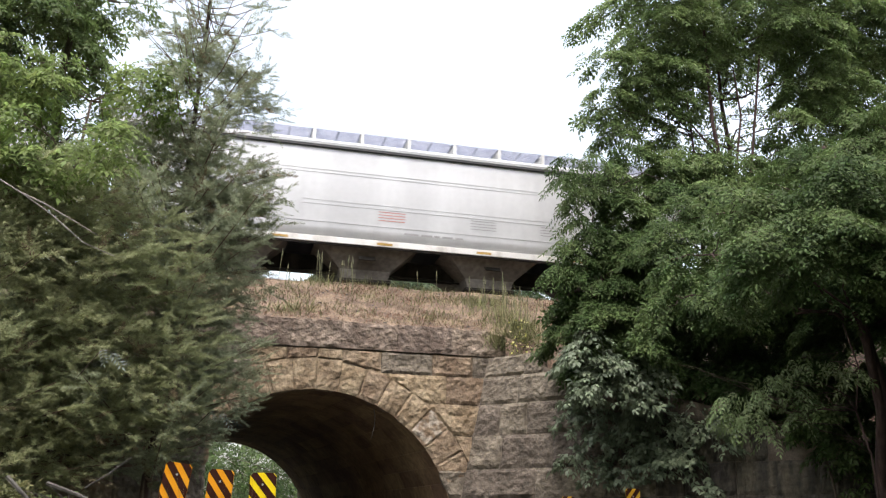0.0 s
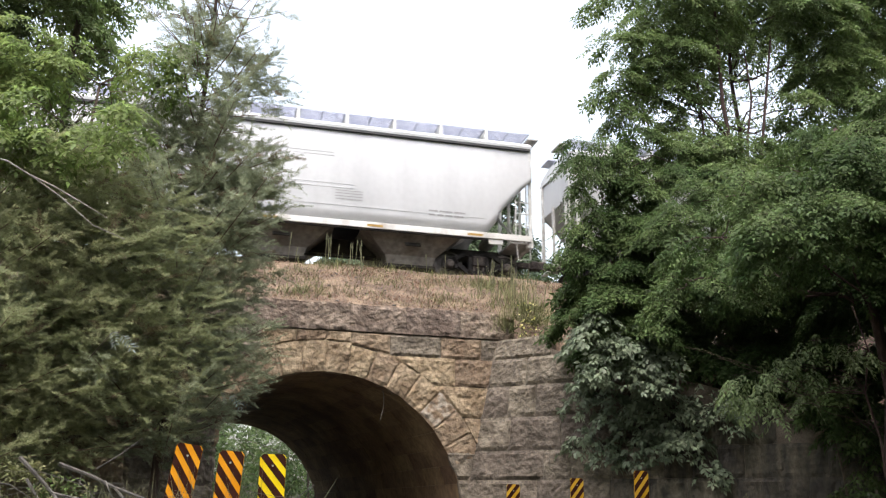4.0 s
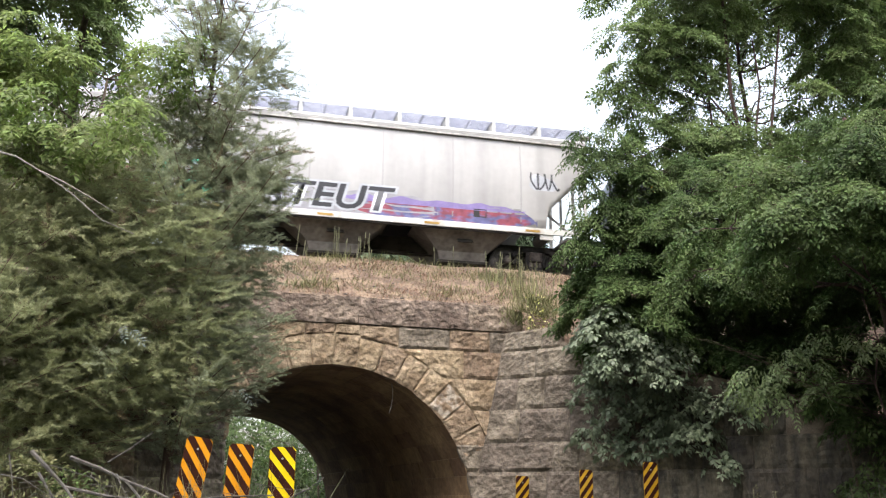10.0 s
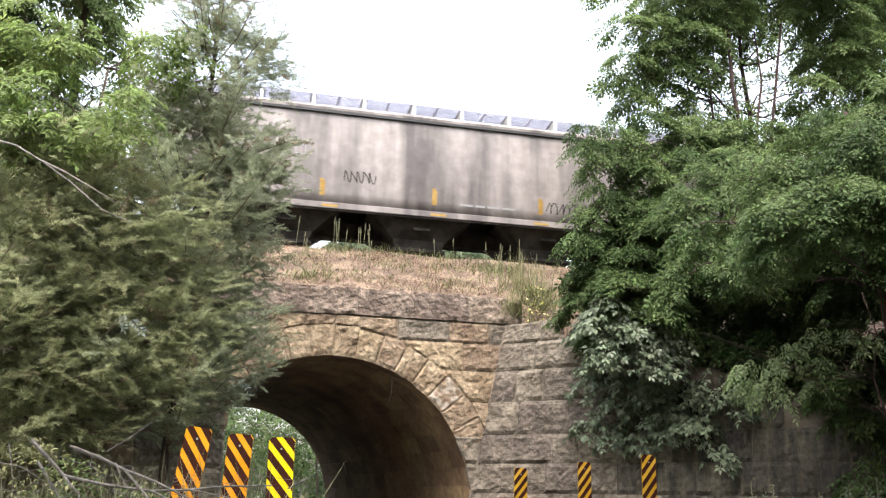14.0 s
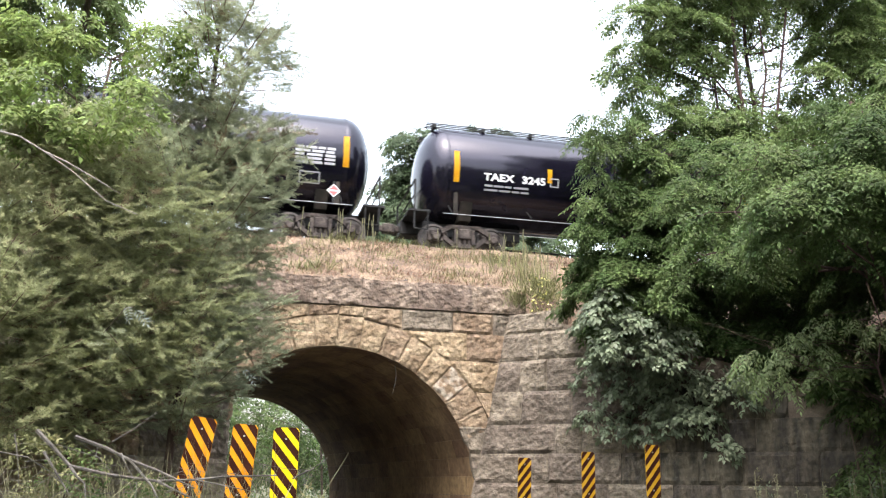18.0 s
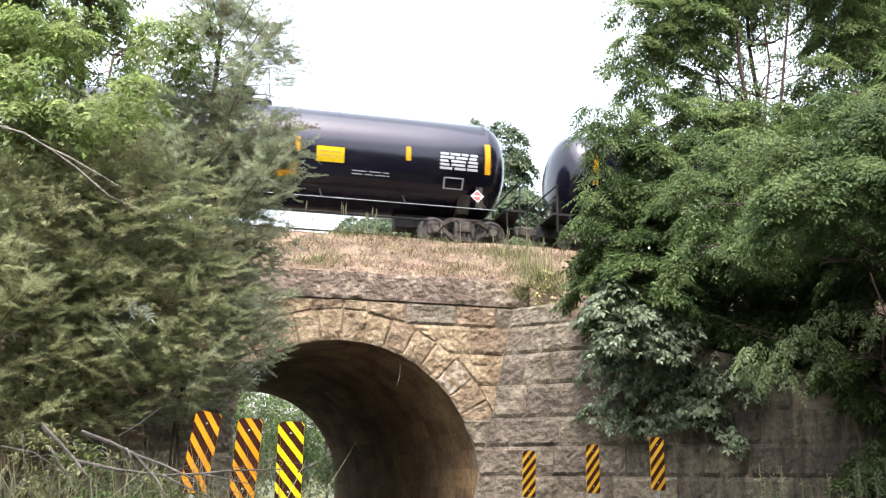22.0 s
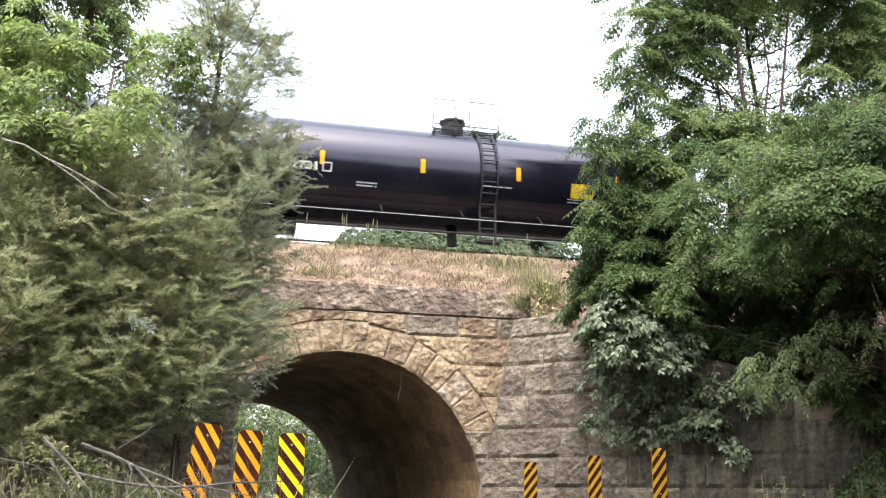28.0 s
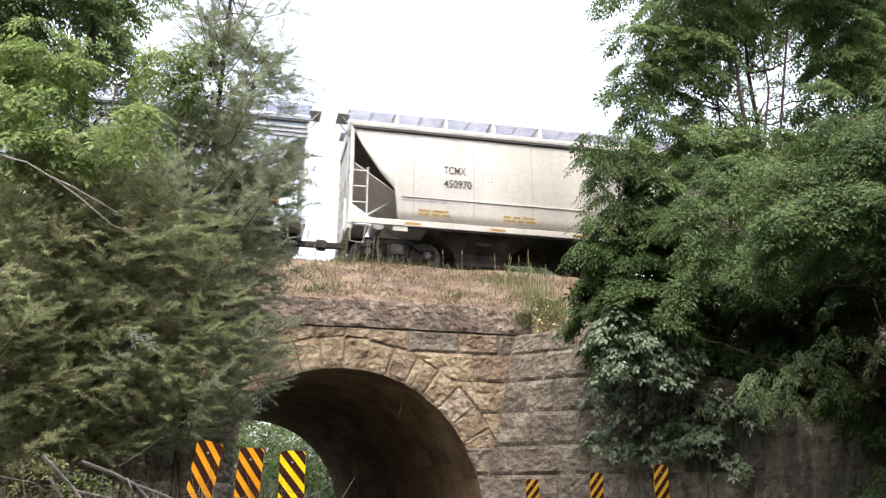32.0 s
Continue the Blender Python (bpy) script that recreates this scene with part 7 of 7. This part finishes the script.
def train():
    SP = SPRAY
    furx(-24.2)
    furx(-3.6)
    grain("white covered hopper car with rust streaks", 17.0, HOPPER_GREY, "CEFX", "201378", bays=4, stripes=False)
    car, sd, h = furx(37.4, "863782")
    stroke(car, sd, scrawl(-h + 3.9, -h + 4.9, 2.05, 2.38, 7, 1), 0.028, SP["sky"])
    stroke(car, sd, [(-h + 4.3, 1.96), (-h + 4.5, 2.0), (-h + 4.7, 1.95)], 0.028, SP["sky"])
    stroke(car, sd, scrawl(-h + 4.9, -h + 6.1, 1.98, 2.42, 6, 2), 0.034, SP["pink"])
    stroke(car, sd, scrawl(-h + 5.4, -h + 6.0, 1.9, 2.1, 3, 4), 0.03, SP["pink"])
    stroke(car, sd, [(-h + 5.3 + 0.22 * math.cos(a), 2.75 + 0.13 * math.sin(a)) for a in np.linspace(0, 6.4, 20)], 0.034, SP["pink"])
    for k in range(5):
        x = -h + 9.5 + k * 0.85
        stroke(car, sd, [(x, 1.6)] + [(x + 0.36 - 0.36 * math.cos(a), 2.45 + 0.42 * math.sin(a)) for a in np.linspace(0, math.pi, 12)] + [(x + 0.72, 2.2), (x + 0.72, 1.9)], 0.06, SP["pink"])
        stroke(car, sd, scrawl(x, x + 0.7, 1.5, 2.05, 1.5, k + 3, 24), 0.045, SP["pink"])
    stroke(car, sd, scrawl(-h + 13.6, -h + 14.6, 1.7, 2.3, 2, 9), 0.06, SP["pink"])
    furx(57.55, "863794")
    furx(77.8)
    furx(98.0, "863677")
    car, sd, h = grain("grey-white covered hopper car with dark outline graffiti", 118.25, HOPPER_GREY, "CITX", "700599", stripes=False)
    for k in range(8):
        x = -h + 3.65 + k * 0.98
        lift = 0.12 * math.sin(k * 2.1)
        blob(car, sd, x - 0.18, x + 1.2, 1.38, 2.62 + lift, SP["black"], 11 + k, steps=5, rough=0.75)
        blob(car, sd, x - 0.1, x + 1.1, 1.42, 2.53 + lift, SP["grey"], 11 + k, steps=5, rough=0.75, out=0.009)
        stroke(car, sd, scrawl(x + 0.15, x + 0.85, 1.55, 2.0 + lift, 1.2, k + 15, 7), 0.06, SP["black"], out=0.013)
    for k in range(4):
        blob(car, sd, -h + 12.9 + k * 0.78, -h + 13.55 + k * 0.78, 1.42, 1.95, SP["purple"], 30 + k, steps=12)
    grain("grey-white covered hopper car with rusty side stripes", 139.2, HOPPER_GREY, "TILX", "640169", length=21.05, at=1.65, wide=1.05, zs=(2.55, 2.15), caps=CAP_BLUE)
    car, sd, h = grain("grey-white hopper car with teal and wine graffiti", 160.4, HOPPER_GREY, "CITX", "701964", at=1.4, stripes=False)
    blob(car, sd, -h + 2.2, -h + 9.6, 1.36, 2.35, SP["wine"], 41, steps=60)
    blob(car, sd, -h + 9.0, -h + 14.5, 1.36, 2.15, SP["dun"], 42, steps=40)
    blob(car, sd, -h + 12.0, h - 1.6, 1.36, 1.95, SP["wine"], 43, steps=50)
    blob(car, sd, -h + 11.5, h - 2.0, 1.75, 2.05, SP["purple"], 44, steps=50, rough=0.8, out=0.007)
    write(car, sd, "MARR", -h + 3.3, 1.50, 1.25, SP["white"], width=5.1, bold=0.16, out=0.008, name="graffiti_outline", shear=0.05)
    write(car, sd, "MARR", -h + 3.3, 1.48, 1.22, SP["black"], width=5.0, bold=0.11, out=0.010, name="graffiti_outline", shear=0.1)
    write(car, sd, "MARR", -h + 3.3, 1.48, 1.22, SP["teal"], width=4.9, bold=0.06, out=0.014, name="graffiti", shear=0.1)
    write(car, sd, "ATEUT", -h + 9.1, 1.50, 0.70, SP["white"], width=4.2, bold=0.08, out=0.012, name="graffiti_outline", shear=0.2)
    write(car, sd, "ATEUT", -h + 9.1, 1.50, 0.70, SP["black"], width=4.1, bold=0.02, out=0.016, name="graffiti", shear=0.2)
    blob(car, sd, h - 1.85, h - 0.95, 2.55, 3.15, SP["white"], 47, steps=14, rough=0.5)
    stroke(car, sd, scrawl(h - 1.85, h - 0.95, 2.58, 3.12, 4, 45), 0.05, SP["black"], out=0.009)
    stroke(car, sd, scrawl(-h + 1.2, -h + 2.0, 2.9, 3.3, 3, 46), 0.03, SP["dun"])
    Y = YELLOW_PANEL
    long = [(-1.4, 1.60, 0.9, 0.34, Y), (0.75, 1.58, 0.75, 0.30, Y)]
    tank(180.9, "TCBX", "318044", big=True, panels=[(3.9, 2.35, 0.8, 0.32, REFLECT_DULL)])
    tank(198.6, "TAEX", "3729", "glossy black tank car with a full-length top walkway", panels=long, boards=True)
    car, sd, h = tank(216.4, "TAEX", "2733", "glossy black tank car with a white graffiti scrawl", panels=[(1.1, 1.55, 0.65, 0.55, REFLECT_DULL), (2.75, 2.2, 0.72, 0.45, Y)])
    blob(car, sd, 3.5, 4.6, 1.95, 2.4, SP["dun"], 51, steps=16, rough=0.6)
    stroke(car, sd, scrawl(3.45, 4.7, 1.95, 2.4, 4, 52), 0.05, SP["white"])
    car, sd, h = grain("heavily weathered brown-grey covered hopper car", 234.4, HOPPER_WORN, "TILX", "649291", length=21.05, at=1.65, ink=SLOPE_DARK, bottom=SLOPE_DARK, sill=HOPPER_WORN)
    for k in range(5):
        xx = -h + 1.45 + (2 * h - 3.0) * k / 5
        bar(car, sd, xx, xx + 0.10, 1.55 if k else 1.7, 1.98 if k else 2.75, REFLECT_DULL, "reflector", out=0.012)
    bar(car, sd, h - 2.4, h - 1.6, 1.55, 1.85, CHALK)
    bar(car, sd, h - 4.6, h - 4.2, 1.55, 1.75, CHALK)
    stroke(car, sd, scrawl(-h + 5.4, -h + 6.3, 2.0, 2.35, 5, 61), 0.03, SLOPE_DARK)
    stroke(car, sd, scrawl(-h + 11.6, -h + 13.0, 1.6, 1.95, 7, 62), 0.032, SLOPE_DARK)
    p41 = [(1.1, 1.55, 0.62, 0.5, REFLECT_YELLOW), (2.55, 2.2, 0.72, 0.45, Y)]
    tank(255.5, "TAEX", "", flip=True)
    tank(273.7, "TAEX", "", panels=p41)
    car, sd, h = tank(291.9, "TAEX", "792", "black tank car with pale scrawled graffiti", wide_platform=True)
    stroke(car, sd, scrawl(-2.6, -0.6, 2.0, 2.5, 6, 71), 0.045, SP["dun"])
    stroke(car, sd, scrawl(-2.0, -0.2, 1.6, 1.95, 4, 72), 0.04, SP["grey"])
    blob(car, sd, -2.7, -0.9, 2.25, 2.5, SP["dun"], 73, steps=20, rough=0.7)
    tank(309.75, "TAEX", "3245", "glossy black tank car with a slim top walkway", panels=[(2.2, 2.2, 0.85, 0.30, Y)], boards=True, slim=True)
    tank(327.7, "TAEX", "3180", "black tank car with steel end shields", end_frame=True)
    tank(345.6, "TAEX", "1820", panels=[(1.9, 2.05, 0.75, 0.40, Y)], flip=True, length=16.8, mids=0.5)
    tank(363.8, "TAEX", "2741", panels=[(1.1, 1.55, 0.62, 0.5, REFLECT_YELLOW), (2.25, 2.12, 0.8, 0.45, Y)])
    tank(381.8, "TAEX", "2766", panels=[(2.6, 2.2, 0.72, 0.45, Y)], flip=True)
    walk_label = "glossy black tank car with a full-length top walkway"
    tank(399.75, "TAEX", "3712", walk_label, panels=long, boards=True)
    tank(417.85, "TAEX", "3689", walk_label, panels=[(-1.7, 1.60, 0.9, 0.34, Y), (0.0, 1.58, 0.75, 0.30, Y)], boards=True)
    tank(435.9, "TAEX", "3722", walk_label, panels=long, boards=True)
    tank(453.9, "TAEX", "")
    car, sd, h = tank(472.0, "TAEX", "2731", panels=[(3.4, 1.98, 0.72, 0.45, Y)], flip=True)
    tank(490.2, "TAEX", "765", "black tank car with a broad top platform", wide_platform=True)
    # the last three hopper cars
    car, sd, h = grain("bright white covered hopper car with violet graffiti", 508.1, HOPPER_BRIGHT, "AEX", "7419", length=19.9, bays=3, at=1.75, wide=1.0, zs=(2.72, 2.32), sill=HOPPER_BRIGHT, bottom=SLOPE_DARK, ink=INK, board=LADDER_WHITE, seam=HOPPER_BRIGHT, lines=3, cut=(3.4, 1.8), cut_run=1.6)
    part("graffiti_patch", bm_box(-h + 11.2, -h + 13.4, -1.643, -1.637, 1.18, 1.33), SP["aqua"], car)
    part("graffiti_patch", bm_box(-h + 6.6, -h + 11.2, -1.643, -1.637, 1.18, 1.33), SP["pale_green"], car)
    blob(car, sd, -h + 4.9, -h + 6.9, 1.36, 2.15, SP["aqua"], 81, steps=24)
    blob(car, sd, -h + 11.4, -h + 13.5, 1.36, 2.3, SP["aqua"], 82, steps=30)
    blob(car, sd, -h + 5.9, -h + 12.2, 1.36, 3.0, SP["black"], 83, steps=60, rough=0.22, out=0.008)
    blob(car, sd, -h + 6.05, -h + 12.0, 1.40, 2.9, SP["white"], 83, steps=60, rough=0.22, out=0.011)
    blob(car, sd, -h + 6.7, -h + 11.6, 1.40, 1.85, SP["pale_green"], 84, steps=40, out=0.013)
    write(car, sd, "PEMA", -h + 6.4, 1.62, 1.05, SP["violet"], width=5.2, bold=0.09, out=0.018, name="graffiti", shear=0.25)
    for k in range(5):
        stroke(car, sd, [(-h + 6.5 + k * 1.15, 1.36), (-h + 6.9 + k * 1.15, 1.62)], 0.26, SP["black"], out=0.016)
    car, sd, h = grain("pale blue hopper car with blue and white graffiti", 527.75, HOPPER_BLUE, "SP", "496648", length=16.95, bays=3, at=2.35, wide=1.65, name_wide=0.62, zs=(2.58, 2.08), bottom=SLOPE_DARK, sill=HOPPER_BLUE, lines=3, cut=(3.75, 1.75), cut_run=1.45, end_mat=HOPPER_BLUE)
    part("graffiti_patch", bm_box(-h + 2.2, -h + 6.1, -1.643, -1.637, 1.17, 1.33), SP["blue"], car)
    part("graffiti_patch", bm_box(-h + 6.1, -h + 10.2, -1.643, -1.637, 1.21, 1.33), SP["white"], car)
    for k in range(7):
        stroke(car, sd, scrawl(-h + 0.9 + 0.12 * k, -h + 2.1 + 0.07 * k, 3.45 - 0.27 * k, 3.75 - 0.27 * k, 4 + k % 2, 90 + 7 * k), 0.026, SP["sky"])
    blob(car, sd, -h + 2.9, -h + 10.6, 1.36, 2.05, SP["blue"], 91, steps=60, rough=0.5)
    blob(car, sd, -h + 4.6, -h + 10.2, 1.5, 2.5, SP["blue"], 97, steps=60, rough=0.6)
    write(car, sd, "SEGOR", -h + 3.3, 1.45, 0.85, SP["blue"], width=6.9, bold=0.13, out=0.010, name="graffiti_outline", shear=0.1)
    write(car, sd, "SEGOR", -h + 3.3, 1.45, 0.85, SP["black"], width=6.85, bold=0.105, out=0.0125, name="graffiti_outline", shear=0.1)
    write(car, sd, "SEGOR", -h + 3.3, 1.45, 0.85, SP["white"], width=6.8, bold=0.085, out=0.015, name="graffiti", shear=0.1)
    write(car, sd, "TNCHRAKM", -h + 3.2, 2.85, 0.55, SP["black"], width=7.6, bold=0.03, out=0.012, name="graffiti")
    stroke(car, sd, scrawl(-h + 11.2, -h + 12.6, 1.7, 2.1, 4, 92), 0.05, SP["grey"])
    stroke(car, sd, scrawl(-h + 12.6, -h + 14.2, 1.85, 2.3, 4, 93), 0.06, SP["black"])
    bar(car, sd, -h + 14.0, -h + 14.7, 1.48, 1.75, SP["orange"])
    bars(car, sd, -h + 11.5, -h + 12.6, 3.25, 2, INK_FAINT, 0.12, 0.06, seed=94)
    bar(car, sd, -h + 10.75, -h + 11.35, 3.22, 3.45, INK)
    blob(car, sd, -h + 10.75, -h + 11.35, 2.9, 3.21, SP["pink_pale"], 98, steps=12, rough=0.1)
    car, sd, h = grain("tan covered hopper car with open end bays", 544.5, HOPPER_TAN, "TCMX", "450970", length=18.0, bays=3, at=2.75, wide=0.85, zs=(2.88, 2.45), end_open=True, bottom=SLOPE_DARK, stripes=False, sill=HOPPER_TAN)
    part("side_crease", bm_box(-h + 1.5, h - 1.5, -hopper_y(2.06) - 0.03, -hopper_y(2.06) + 0.01, 2.05, 2.10, bevel=0.01), HOPPER_TAN, car)
    for k in range(4):
        bars(car, sd, -h + 2.0 + k * 2.6, -h + 3.0 + k * 2.6, 1.72, 2, REFLECT_DULL, 0.11, 0.07, seed=101 + k)
    bars(car, sd, -h + 8.5, h - 2.0, 1.42, 1, INK_RED, 0.1, 0.035, seed=110)


plants()
bank_growth()
roadside()
train()


def motions():
    """The train rolls by at one speed; its wheels turn while they pass the gap in the trees."""
    for car in CARS:
        x0 = car.location.x
        walk(car, [(t, pose(x0 - SPEED * t, TRACK_Y, RAIL_Z)) for t in (0.0, 16.0, 32.0)])
        for tr in [c for c in car.children if c.name.split(".")[0] == "truck"]:
            for w in [c for c in tr.children if c.name.split(".")[0] == "wheelset"]:
                dx = w.location.x
                x = x0 + tr.location.x + dx
                first = max(0, int(30 * (x - 13.0) / SPEED))
                last = min(960, int(30 * (x + 2.0) / SPEED) + 1)
                rows = [(k / 30, k) for k in range(first, last + 1)] if last > first else [(0.0, 0), (32.0, 0)]
                step = SPEED / 30 / WHEEL_R
                rows = [(t, pose(dx, 0, WHEEL_R, 0, -math.degrees(step * (k - rows[0][1])) % 360, 0)) for t, k in rows]
                if rows[0][0] > 0:
                    rows.insert(0, (0.0, rows[0][1]))
                if rows[-1][0] < 32:
                    rows.append((32.0, rows[-1][1]))
                walk(w, rows)


motions()
